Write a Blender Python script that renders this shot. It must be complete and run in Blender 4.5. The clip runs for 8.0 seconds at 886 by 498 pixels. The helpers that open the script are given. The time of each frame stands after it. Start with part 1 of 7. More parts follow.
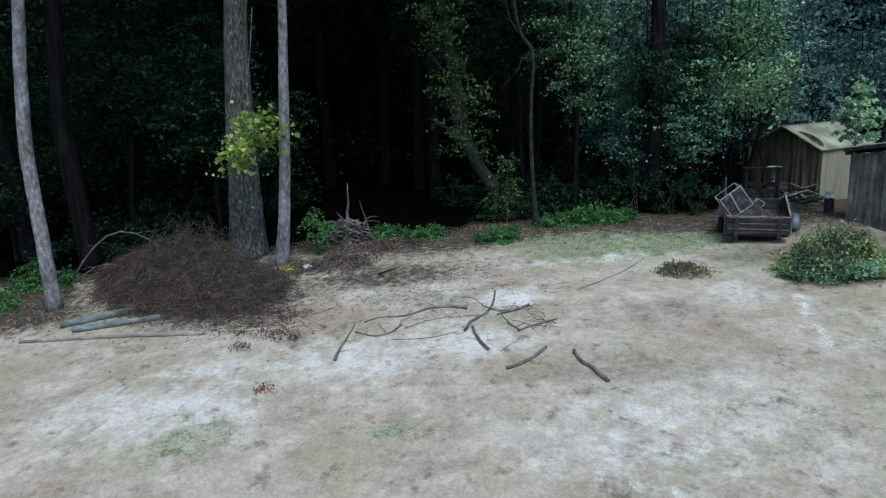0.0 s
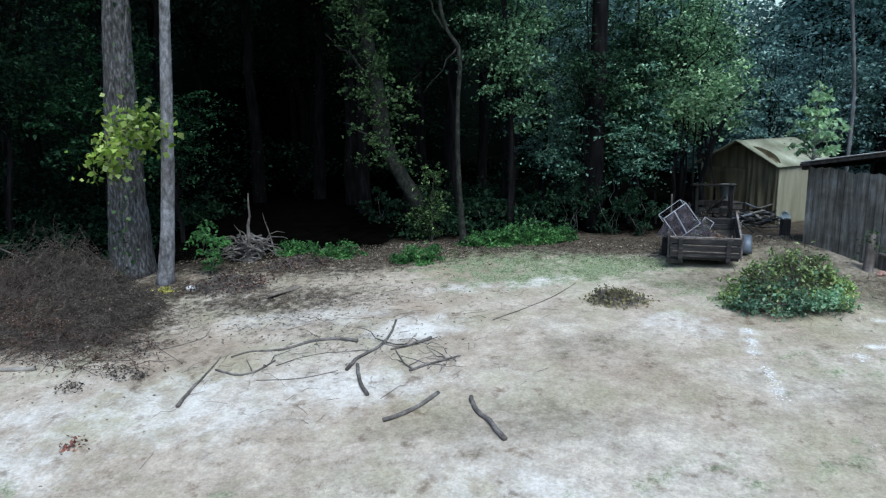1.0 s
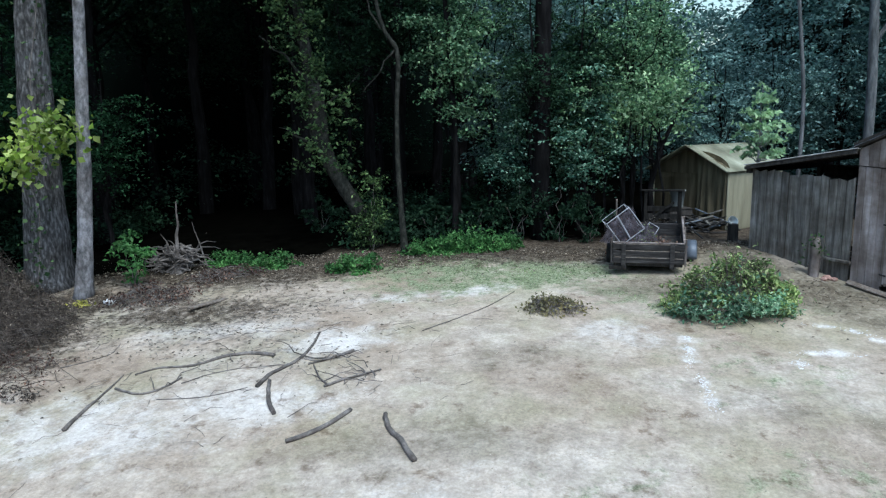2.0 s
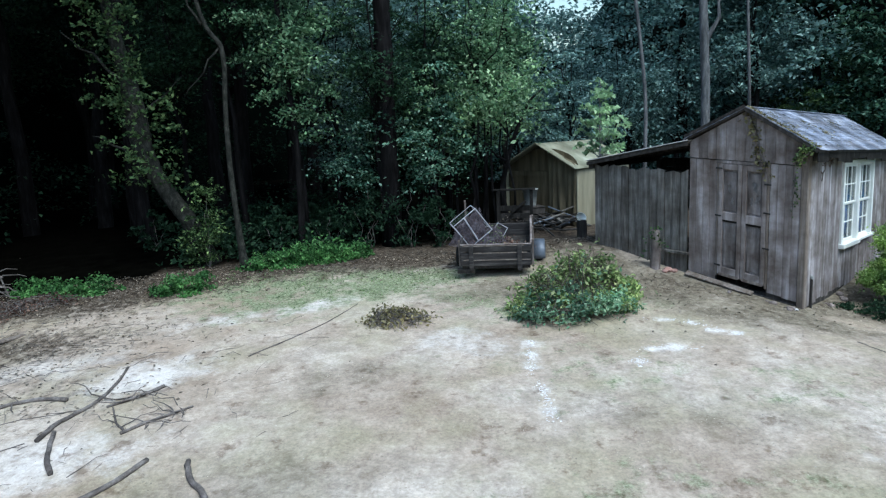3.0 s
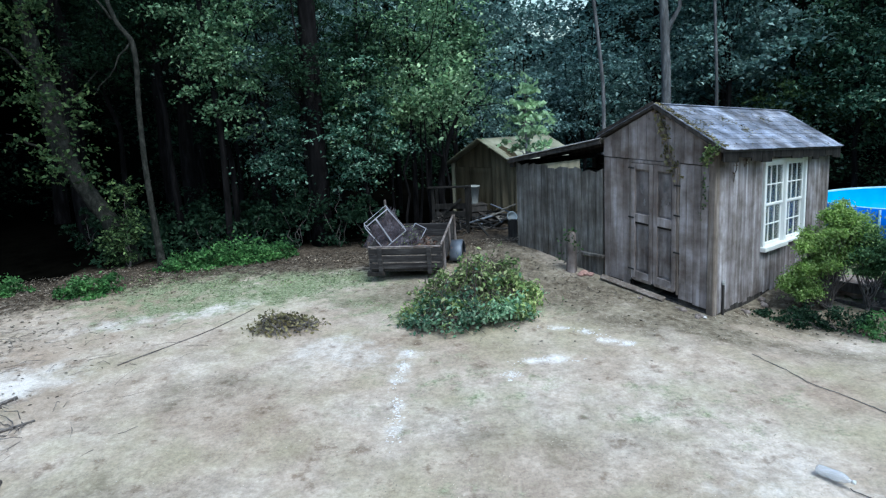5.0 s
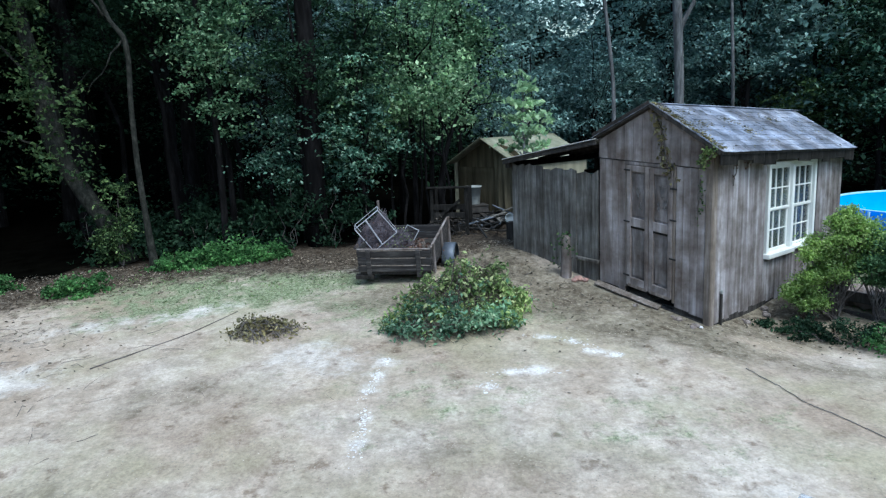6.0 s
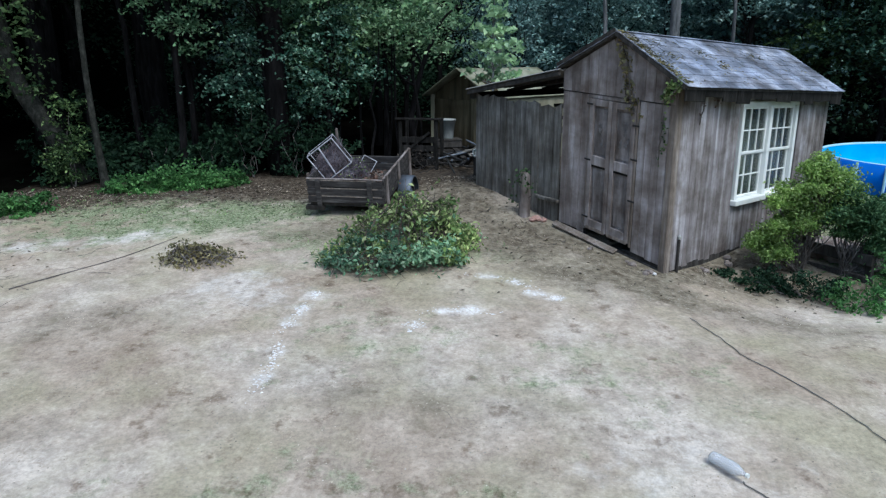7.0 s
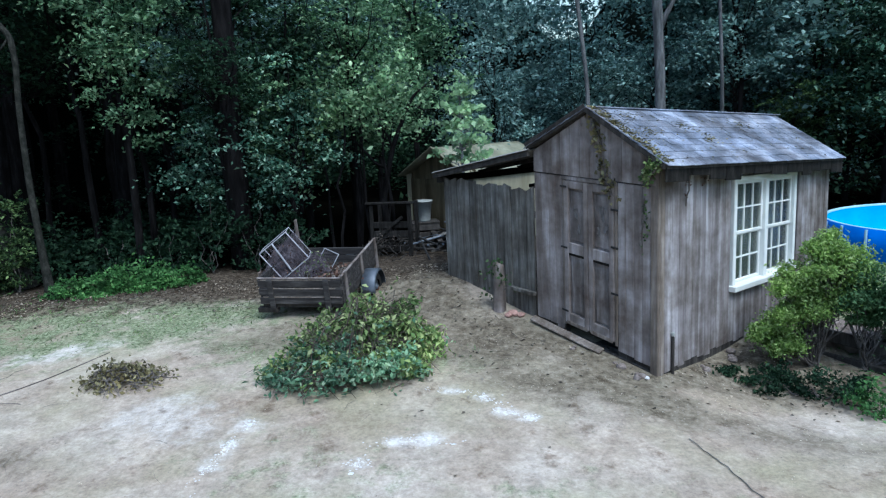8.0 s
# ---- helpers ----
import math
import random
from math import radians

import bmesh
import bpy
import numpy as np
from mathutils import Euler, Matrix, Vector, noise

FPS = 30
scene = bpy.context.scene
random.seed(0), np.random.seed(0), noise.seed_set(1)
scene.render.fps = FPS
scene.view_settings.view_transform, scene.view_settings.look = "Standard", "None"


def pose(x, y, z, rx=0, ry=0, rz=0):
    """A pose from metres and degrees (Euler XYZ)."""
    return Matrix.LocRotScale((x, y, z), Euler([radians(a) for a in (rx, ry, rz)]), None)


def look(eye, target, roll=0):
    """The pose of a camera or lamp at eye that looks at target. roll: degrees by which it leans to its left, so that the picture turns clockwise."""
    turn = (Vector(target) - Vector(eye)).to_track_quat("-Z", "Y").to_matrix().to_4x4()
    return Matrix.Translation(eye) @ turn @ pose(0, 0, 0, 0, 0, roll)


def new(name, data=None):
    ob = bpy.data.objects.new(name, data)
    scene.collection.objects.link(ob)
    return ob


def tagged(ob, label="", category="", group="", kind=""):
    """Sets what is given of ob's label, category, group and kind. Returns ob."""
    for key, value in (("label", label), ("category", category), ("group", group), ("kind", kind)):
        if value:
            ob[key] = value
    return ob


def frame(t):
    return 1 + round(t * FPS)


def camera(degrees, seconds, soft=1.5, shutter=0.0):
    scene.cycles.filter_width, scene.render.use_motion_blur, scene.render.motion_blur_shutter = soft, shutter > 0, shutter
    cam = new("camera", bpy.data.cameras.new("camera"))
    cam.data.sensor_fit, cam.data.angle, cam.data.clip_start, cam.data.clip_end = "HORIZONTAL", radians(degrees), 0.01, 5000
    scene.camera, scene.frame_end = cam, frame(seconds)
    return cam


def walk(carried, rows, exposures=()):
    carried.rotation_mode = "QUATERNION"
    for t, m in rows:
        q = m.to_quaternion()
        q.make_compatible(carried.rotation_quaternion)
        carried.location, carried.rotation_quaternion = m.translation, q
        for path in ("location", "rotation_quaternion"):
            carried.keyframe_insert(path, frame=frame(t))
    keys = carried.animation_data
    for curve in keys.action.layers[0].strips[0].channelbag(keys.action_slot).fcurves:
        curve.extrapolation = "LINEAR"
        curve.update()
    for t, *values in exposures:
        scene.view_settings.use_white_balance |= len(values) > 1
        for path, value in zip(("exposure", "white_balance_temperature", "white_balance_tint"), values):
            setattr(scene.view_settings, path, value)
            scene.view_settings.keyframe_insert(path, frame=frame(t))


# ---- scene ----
cam = camera(66.2, 8.0, soft=1.25)
ROWS = [
    (0.0, 4.021, 0.271, 3.434, 12.59, -12.72, 2.24),
    (0.5, 4.469, 1.354, 3.247, 11.30, -11.77, 1.73),
    (1.0, 4.777, 2.209, 3.016, 10.52, -11.02, 1.01),
    (1.2, 4.910, 2.367, 3.011, 10.64, -11.06, 0.85),
    (2.3, 5.470, 3.100, 2.740, 4.60, -9.63, 1.73),
    (2.5, 5.572, 3.330, 2.722, -0.65, -9.75, 2.09),
    (3.0, 5.955, 3.570, 2.717, -1.79, -9.78, 2.60),
    (3.5, 6.250, 3.644, 2.785, -0.64, -10.22, 2.42),
    (4.0, 6.542, 3.716, 2.794, 0.32, -10.40, 2.09),
    (4.5, 7.081, 3.892, 2.760, 0.00, -10.18, 2.44),
    (4.7, 7.333, 3.888, 2.760, -0.72, -10.37, 2.73),
    (6.0, 8.127, 4.245, 2.764, 1.65, -10.67, 2.57),
    (6.1, 8.187, 4.250, 2.726, 1.69, -10.85, 2.33),
    (6.2, 8.246, 4.255, 2.687, 1.74, -11.90, 2.08),
    (6.3, 8.306, 4.260, 2.649, 1.78, -13.54, 1.84),
    (6.4, 8.365, 4.265, 2.610, 1.83, -15.09, 1.59),
    (6.5, 8.425, 4.270, 2.572, 1.87, -15.89, 1.35),
    (6.6, 8.514, 4.353, 2.571, 2.04, -16.02, 1.15),
    (6.8, 8.693, 4.520, 2.570, 2.38, -16.00, 0.75),
    (7.0, 8.871, 4.687, 2.569, 2.72, -15.67, 0.34),
    (7.1, 8.924, 4.814, 2.601, 2.70, -15.93, 0.83),
    (7.2, 8.978, 4.940, 2.634, 2.69, -14.88, 1.33),
    (7.3, 9.031, 5.067, 2.666, 2.67, -12.57, 1.82),
    (7.4, 9.085, 5.193, 2.699, 2.66, -11.27, 2.31),
    (7.5, 9.138, 5.320, 2.731, 2.64, -10.54, 2.80),
    (8.0, 9.358, 5.754, 2.720, 2.80, -10.08, 2.82),
]
walk(cam, [(t, pose(x, y, z, 90 + pitch, roll, yaw)) for t, x, y, z, yaw, pitch, roll in ROWS], [(0.0, 0.24, 5450, 0), (0.5, 0.38, 5450, 0), (1.0, 0.56, 5450, 0), (2.5, 0.66, 5450, 0), (6.0, 0.66, 5400, 0), (6.5, 0.64, 5500, 2), (7.0, 0.41, 5550, 3), (7.5, 0.36, 5350, 2), (8.0, 0.60, 5250, 2)])

# ---------------------------------------------------------------- light: bright overcast evening sky
world = bpy.data.worlds.new("sky")
scene.world = world
world.use_nodes = True
_n = world.node_tree.nodes
_sky = _n.new("ShaderNodeTexSky")
_sky.sky_type, _sky.sun_disc = "NISHITA", False
_sky.sun_elevation, _sky.sun_rotation = radians(60), radians(146)
_sky.air_density, _sky.dust_density = 1.6, 3.0
world.node_tree.links.new(_sky.outputs[0], _n["Background"].inputs[0])
_n["Background"].inputs[1].default_value = 0.15
sun = new("sun", bpy.data.lights.new("sun", "SUN"))
sun.data.energy, sun.data.angle, sun.data.color = 1.45, radians(25), (1.0, 0.96, 0.9)
sun.matrix_world = look((6, -9, 19), (0, 0, 0))


# ---------------------------------------------------------------- materials
def ramp(nt, fac, cols, span=(0.3, 0.7)):
    r = nt.nodes.new("ShaderNodeValToRGB")
    el = r.color_ramp.elements
    while len(el) < len(cols):
        el.new(0.5)
    for i, c in enumerate(cols):
        el[i].position = span[0] + (span[1] - span[0]) * i / max(1, len(cols) - 1)
        el[i].color = (*c, 1)
    nt.links.new(fac, r.inputs[0])
    return r.outputs[0]


def mixed(nt, kind, fac, a, b):
    m = nt.nodes.new("ShaderNodeMix")
    m.data_type, m.blend_type = "RGBA", kind
    for sock, v in ((m.inputs[0], fac), (m.inputs[6], a), (m.inputs[7], b)):
        if isinstance(v, (int, float)):
            sock.default_value = v
        elif isinstance(v, tuple):
            sock.default_value = (*v, 1)
        else:
            nt.links.new(v, sock)
    return m.outputs[2]


def noise_tex(nt, vec, scale, detail=4, rough=0.6):
    n = nt.nodes.new("ShaderNodeTexNoise")
    n.inputs["Scale"].default_value, n.inputs["Detail"].default_value, n.inputs["Roughness"].default_value = scale, detail, rough
    nt.links.new(vec, n.inputs["Vector"])
    return n.outputs["Fac"]


def surface(name, cols, scale=3.0, fine=30.0, rough=0.85, bump=0.3, stretch=(1, 1, 1), metal=0.0, spread=0.25, vary=0.5, shine=0.3, depth=0.01, blotch=0.0, whole=False):
    """A surface with broad and fine variation of colour and relief; pieces vary by their own random number."""
    m = bpy.data.materials.new(name)
    m.use_nodes = True
    nt = m.node_tree
    b = nt.nodes["Principled BSDF"]
    co = nt.nodes.new("ShaderNodeTexCoord")
    info = nt.nodes.new("ShaderNodeObjectInfo")
    mp = nt.nodes.new("ShaderNodeMapping")
    mp.inputs["Scale"].default_value = stretch
    if whole:
        spot_ = nt.nodes.new("ShaderNodeNewGeometry").outputs["Position"]
    else:
        spot_ = co.outputs["Object"]
    nt.links.new(spot_, mp.inputs["Vector"])
    off = nt.nodes.new("ShaderNodeVectorMath")
    off.operation = "SCALE"
    off.inputs[0].default_value = (17.0, 11.0, 5.0)
    nt.links.new(info.outputs["Random"], off.inputs["Scale"])
    if not whole:
        nt.links.new(off.outputs[0], mp.inputs["Location"])
    broad = noise_tex(nt, mp.outputs[0], scale)
    small = noise_tex(nt, mp.outputs[0], fine, 6, 0.7)
    col = ramp(nt, broad, cols)
    col = mixed(nt, "OVERLAY", vary, col, ramp(nt, small, [(0.5 - spread,) * 3, (0.5 + spread,) * 3], (0.35, 0.65)))
    if blotch:
        stain = noise_tex(nt, spot_, 2.1, 5, 0.65)
        col = mixed(nt, "MULTIPLY", blotch, col, ramp(nt, stain, [(0.42, 0.34, 0.28), (0.97, 0.94, 0.91), (1.7, 1.72, 1.8)], (0.33, 0.67)))
    if spread:
        tone = nt.nodes.new("ShaderNodeMapRange")
        tone.inputs["To Min"].default_value, tone.inputs["To Max"].default_value = 1 - spread, 1 + spread * 0.6
        nt.links.new(info.outputs["Random"], tone.inputs["Value"])
        hs = nt.nodes.new("ShaderNodeHueSaturation")
        nt.links.new(tone.outputs[0], hs.inputs["Value"])
        nt.links.new(col, hs.inputs["Color"])
        col = hs.outputs[0]
    nt.links.new(col, b.inputs["Base Color"])
    b.inputs["Roughness"].default_value, b.inputs["Metallic"].default_value = rough, metal
    b.inputs["Specular IOR Level"].default_value = shine
    bp = nt.nodes.new("ShaderNodeBump")
    bp.inputs["Strength"].default_value, bp.inputs["Distance"].default_value = bump, depth
    nt.links.new(small, bp.inputs["Height"])
    nt.links.new(bp.outputs[0], b.inputs["Normal"])
    return m


def leaf_surface(name, cols, through_light=0.3, rough=0.65):
    """Leaves: each one takes its own tone; part of the light goes through."""
    m = bpy.data.materials.new(name)
    m.use_nodes = True
    nt = m.node_tree
    b, out = nt.nodes["Principled BSDF"], nt.nodes["Material Output"]
    geo = nt.nodes.new("ShaderNodeNewGeometry")
    co = nt.nodes.new("ShaderNodeTexCoord")
    col = ramp(nt, geo.outputs["Random Per Island"], cols, (0.0, 1.0))
    patch = noise_tex(nt, co.outputs["Object"], 1.5, 4)
    col = mixed(nt, "MULTIPLY", 0.85, col, ramp(nt, patch, [(0.42, 0.47, 0.48), (0.9, 0.92, 0.92), (1.6, 1.57, 1.45)], (0.36, 0.64)))
    nt.links.new(col, b.inputs["Base Color"])
    b.inputs["Roughness"].default_value = rough
    b.inputs["Specular IOR Level"].default_value = 0.14
    tr = nt.nodes.new("ShaderNodeBsdfTranslucent")
    nt.links.new(col, tr.inputs["Color"])
    mx = nt.nodes.new("ShaderNodeMixShader")
    mx.inputs[0].default_value = through_light
    nt.links.new(b.outputs[0], mx.inputs[1])
    nt.links.new(tr.outputs[0], mx.inputs[2])
    nt.links.new(mx.outputs[0], out.inputs["Surface"])
    return m


def ground_surface():
    m = bpy.data.materials.new("sandy_ground")
    m.use_nodes = True
    nt = m.node_tree
    b = nt.nodes["Principled BSDF"]
    co = nt.nodes.new("ShaderNodeTexCoord").outputs["Object"]

    def mask(name):
        a = nt.nodes.new("ShaderNodeAttribute")
        a.attribute_name = name
        return a.outputs["Fac"]

    def rough_edge(name, scale, amount):
        # the mask, broken up by noise
        n = noise_tex(nt, co, scale, 6, 0.7)
        a = nt.nodes.new("ShaderNodeMath")
        a.operation = "MULTIPLY_ADD"
        a.inputs[1].default_value, a.inputs[2].default_value = amount, -amount / 2
        nt.links.new(n, a.inputs[0])
        s = nt.nodes.new("ShaderNodeMath")
        s.operation, s.use_clamp = "ADD", True
        nt.links.new(mask(name), s.inputs[0])
        nt.links.new(a.outputs[0], s.inputs[1])
        r = nt.nodes.new("ShaderNodeMapRange")
        r.interpolation_type = "SMOOTHSTEP"
        r.inputs["From Min"].default_value, r.inputs["From Max"].default_value = 0.25, 0.75
        nt.links.new(s.outputs[0], r.inputs["Value"])
        return r.outputs[0]

    big = noise_tex(nt, co, 0.55, 5, 0.6)
    mid = noise_tex(nt, co, 2.6, 7, 0.68)
    tiny = noise_tex(nt, co, 28.0, 6, 0.75)
    sand = ramp(nt, big, [(0.31, 0.25, 0.198), (0.395, 0.334, 0.276), (0.46, 0.404, 0.349)], (0.36, 0.64))
    sand = mixed(nt, "OVERLAY", 0.5, sand, ramp(nt, mid, [(0.3, 0.29, 0.27), (0.66, 0.66, 0.66)], (0.36, 0.64)))
    sand = mixed(nt, "MIX", ramp(nt, noise_tex(nt, co, 0.8, 4, 0.6), [(0.0,) * 3, (0.7,) * 3], (0.47, 0.66)), sand, (0.315, 0.288, 0.195))
    pale = mixed(nt, "MIX", rough_edge("pale", 3.0, 1.0), sand, (0.62, 0.58, 0.545))
    moss = ramp(nt, tiny, [(0.10, 0.128, 0.066), (0.30, 0.325, 0.21)], (0.36, 0.62))
    green = mixed(nt, "MIX", rough_edge("grass", 3.4, 1.9), pale, moss)
    litter = ramp(nt, noise_tex(nt, co, 14.0, 6, 0.75), [(0.022, 0.018, 0.014), (0.075, 0.06, 0.046), (0.17, 0.145, 0.12)], (0.34, 0.7))
    dirt = ramp(nt, noise_tex(nt, co, 9.0, 6, 0.72), [(0.095, 0.079, 0.058), (0.18, 0.155, 0.117), (0.285, 0.253, 0.2)], (0.34, 0.68))
    green = mixed(nt, "MIX", rough_edge("dirt", 2.5, 0.8), green, dirt)
    full = mixed(nt, "MIX", rough_edge("litter", 6.0, 1.5), green, litter)
    # near-black ground colour painted in for the shade inside the woods
    floor_shade = ramp(nt, mid, [(0.001, 0.001, 0.0008), (0.003, 0.003, 0.0024)], (0.35, 0.65))
    full = mixed(nt, "MIX", rough_edge("floor_shade", 4.0, 0.6), full, floor_shade)
    full = mixed(nt, "OVERLAY", 0.36, full, ramp(nt, tiny, [(0.25,) * 3, (0.72,) * 3], (0.36, 0.64)))
    smudge = noise_tex(nt, co, 8.5, 9, 0.78)
    full = mixed(nt, "OVERLAY", 0.34, full, ramp(nt, smudge, [(0.22, 0.21, 0.20), (0.5, 0.5, 0.5), (0.74, 0.74, 0.74)], (0.36, 0.64)))
    scuff = ramp(nt, noise_tex(nt, co, 3.2, 7, 0.68), [(0.45, 0.41, 0.37), (1.0, 1.0, 1.0)], (0.33, 0.43))
    full = mixed(nt, "MULTIPLY", 0.8, full, scuff)
    nt.links.new(full, b.inputs["Base Color"])
    b.inputs["Roughness"].default_value = 0.95
    b.inputs["Specular IOR Level"].default_value = 0.0
    bp = nt.nodes.new("ShaderNodeBump")
    bp.inputs["Strength"].default_value, bp.inputs["Distance"].default_value = 0.5, 0.02
    nt.links.new(mixed(nt, "MIX", 0.5, mid, tiny), bp.inputs["Height"])
    nt.links.new(bp.outputs[0], b.inputs["Normal"])
    return m


GROUND = ground_surface()
GREY_WOOD = surface("weathered_grey_wood", [(0.115, 0.097, 0.09), (0.205, 0.18, 0.172), (0.34, 0.315, 0.315)], 1.5, 9, 0.88, 0.45, (4.5, 4.5, 0.45), spread=0.055, vary=0.25, blotch=0.85)
DOOR_WOOD = surface("weathered_door_wood", [(0.09, 0.078, 0.074), (0.168, 0.15, 0.145), (0.31, 0.288, 0.288)], 1.8, 10, 0.85, 0.45, (5, 5, 0.7), spread=0.07, vary=0.35, blotch=0.85)
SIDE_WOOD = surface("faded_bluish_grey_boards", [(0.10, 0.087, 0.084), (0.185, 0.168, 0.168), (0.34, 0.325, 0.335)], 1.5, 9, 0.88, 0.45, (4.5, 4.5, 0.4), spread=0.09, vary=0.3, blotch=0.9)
# darker copy of the old dark wood, with shade put into its colour
SHADED_WOOD = surface("shaded_wood", [(0.008, 0.0075, 0.007), (0.018, 0.017, 0.016), (0.04, 0.037, 0.035)], 2.5, 12, 0.9, 0.5, (6, 6, 1), spread=0.2, shine=0.1)
PEEL = surface("peeling_grey_veneer", [(0.17, 0.155, 0.15), (0.27, 0.25, 0.245), (0.38, 0.36, 0.36)], 6, 30, 0.9, 0.4, spread=0.1)
TAN_WOOD = surface("brown_trim_wood", [(0.105, 0.084, 0.068), (0.175, 0.147, 0.125), (0.275, 0.243, 0.22)], 2.0, 12, 0.85, 0.4, (9, 9, 0.8), spread=0.1, blotch=0.5)
FENCE_WOOD = surface("fence_board_wood", [(0.06, 0.057, 0.052), (0.122, 0.117, 0.108), (0.225, 0.218, 0.204)], 2.0, 9, 0.88, 0.5, (9, 9, 0.7), spread=0.2, blotch=0.7)
DARK_WOOD = surface("old_dark_wood", [(0.018, 0.016, 0.015), (0.04, 0.036, 0.033), (0.08, 0.072, 0.067)], 2.5, 12, 0.88, 0.5, (6, 6, 1), spread=0.2)
TRAILER_WOOD = surface("trailer_plank_wood", [(0.022, 0.020, 0.020), (0.046, 0.042, 0.042), (0.11, 0.102, 0.10)], 2.0, 10, 0.88, 0.6, (1.2, 9, 9), spread=0.2)
CANVAS_ROOF = surface("faded_canvas_roof", [(0.13, 0.135, 0.095), (0.21, 0.215, 0.155), (0.31, 0.315, 0.24)], 1.6, 18, 0.8, 0.4, spread=0.06, blotch=0.4)
SHINGLE = surface("asphalt_shingle", [(0.085, 0.097, 0.126), (0.19, 0.213, 0.272), (0.38, 0.41, 0.495)], 1.7, 38, 0.92, 0.7, (1.2, 1.2, 3), spread=0.27, blotch=0.7, whole=True)
ROOF_METAL = surface("weathered_roof_metal", [(0.16, 0.15, 0.14), (0.30, 0.29, 0.28), (0.42, 0.41, 0.40)], 2.0, 14, 0.6, 0.3, metal=0.2, spread=0.15)
WHITE_PAINT = surface("white_painted_wood", [(0.66, 0.68, 0.66), (0.76, 0.78, 0.76), (0.80, 0.81, 0.80)], 3, 25, 0.5, 0.15, spread=0.06, vary=0.25)
CURTAIN = surface("pale_curtain", [(0.09, 0.10, 0.09), (0.26, 0.275, 0.25)], 4, 20, 0.9, 0.2, (8, 8, 1), spread=0.1)
BARK_GREY = surface("grey_tree_bark", [(0.085, 0.084, 0.09), (0.225, 0.22, 0.235), (0.39, 0.38, 0.41)], 2.6, 11, 0.9, 0.9, (6, 6, 3.0), spread=0.14, vary=0.8, depth=0.03, blotch=0.6)
BARK_MID = surface("dim_grey_bark", [(0.055, 0.057, 0.06), (0.12, 0.122, 0.127), (0.22, 0.222, 0.23)], 3.0, 15, 0.95, 0.9, (4, 4, 0.8), spread=0.12, depth=0.03)
BARK_MOSS = surface("mossy_thin_bark", [(0.02, 0.022, 0.018), (0.045, 0.048, 0.04), (0.10, 0.10, 0.086)], 3.0, 12, 0.95, 0.9, (5, 5, 3.0), spread=0.12, depth=0.03)
# the mossy bark again, with shade worked into its colour
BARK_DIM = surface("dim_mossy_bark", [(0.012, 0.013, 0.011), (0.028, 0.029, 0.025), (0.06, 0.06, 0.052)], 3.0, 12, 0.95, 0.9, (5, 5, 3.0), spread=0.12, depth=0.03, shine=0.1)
BARK_PINE = surface("rough_dark_bark", [(0.03, 0.029, 0.03), (0.11, 0.108, 0.112), (0.33, 0.328, 0.34)], 2.6, 8, 0.95, 1.0, (9, 9, 2.6), spread=0.1, vary=0.8, depth=0.06, blotch=0.6)
# bark colour taken near black to carry the shade of the woods
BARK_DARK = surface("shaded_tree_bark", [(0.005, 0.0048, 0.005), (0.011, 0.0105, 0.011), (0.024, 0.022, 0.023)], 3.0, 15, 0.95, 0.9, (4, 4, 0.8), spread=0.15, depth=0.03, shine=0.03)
STICK_BARK = surface("stick_bark", [(0.065, 0.056, 0.051), (0.13, 0.114, 0.106), (0.25, 0.228, 0.215)], 6.0, 40, 0.95, 0.9, spread=0.2, depth=0.02)
DEAD_WOOD = surface("bare_dead_wood", [(0.12, 0.105, 0.093), (0.21, 0.19, 0.172), (0.31, 0.285, 0.265)], 4, 30, 0.9, 0.6, spread=0.15)
HEAP_TWIG = surface("dead_brown_twigs", [(0.03, 0.023, 0.019), (0.085, 0.067, 0.056), (0.20, 0.168, 0.146)], 6.0, 40, 0.95, 0.6, spread=0.3)
LOG_WOOD = surface("pale_grey_green_log", [(0.085, 0.10, 0.098), (0.155, 0.172, 0.17), (0.25, 0.268, 0.27)], 3, 22, 0.9, 0.6, (1, 3, 3), spread=0.15)
# front canvas and curtain darkened for shade; the side keeps a lit tone
TAN_CLOTH = surface("shaded_tan_canvas", [(0.042, 0.033, 0.019), (0.10, 0.081, 0.048), (0.17, 0.14, 0.088)], 1.3, 16, 0.85, 0.5, (5, 5, 0.5), spread=0.06)
TAN_SIDE = surface("pale_tan_canvas", [(0.19, 0.175, 0.118), (0.27, 0.252, 0.178), (0.34, 0.32, 0.235)], 1.3, 16, 0.85, 0.4, (3, 3, 0.5), spread=0.05)
TAN_CURTAIN = surface("gathered_tan_canvas", [(0.062, 0.051, 0.03), (0.125, 0.104, 0.064), (0.20, 0.17, 0.11)], 2.0, 16, 0.85, 0.4, (5, 5, 0.5), spread=0.05)
GALVANISED = surface("dull_white_metal", [(0.28, 0.28, 0.31), (0.45, 0.45, 0.50), (0.60, 0.60, 0.66)], 6, 40, 0.5, 0.2, metal=0.2, spread=0.1)
TANGLE = surface("purplish_dry_twigs", [(0.045, 0.037, 0.044), (0.11, 0.094, 0.11), (0.23, 0.205, 0.24)], 7, 40, 0.9, 0.5, spread=0.2)
GREY_METAL = surface("blue_grey_metal", [(0.07, 0.085, 0.11), (0.12, 0.14, 0.175), (0.18, 0.20, 0.24)], 4, 30, 0.5, 0.2, metal=0.3, spread=0.08)
RUBBER = surface("worn_rubber", [(0.016, 0.016, 0.017), (0.035, 0.034, 0.034)], 5, 40, 0.85, 0.4, spread=0.1)
RUST = surface("rusty_iron", [(0.07, 0.03, 0.018), (0.14, 0.065, 0.035), (0.20, 0.11, 0.07)], 5, 40, 0.85, 0.5, spread=0.15)
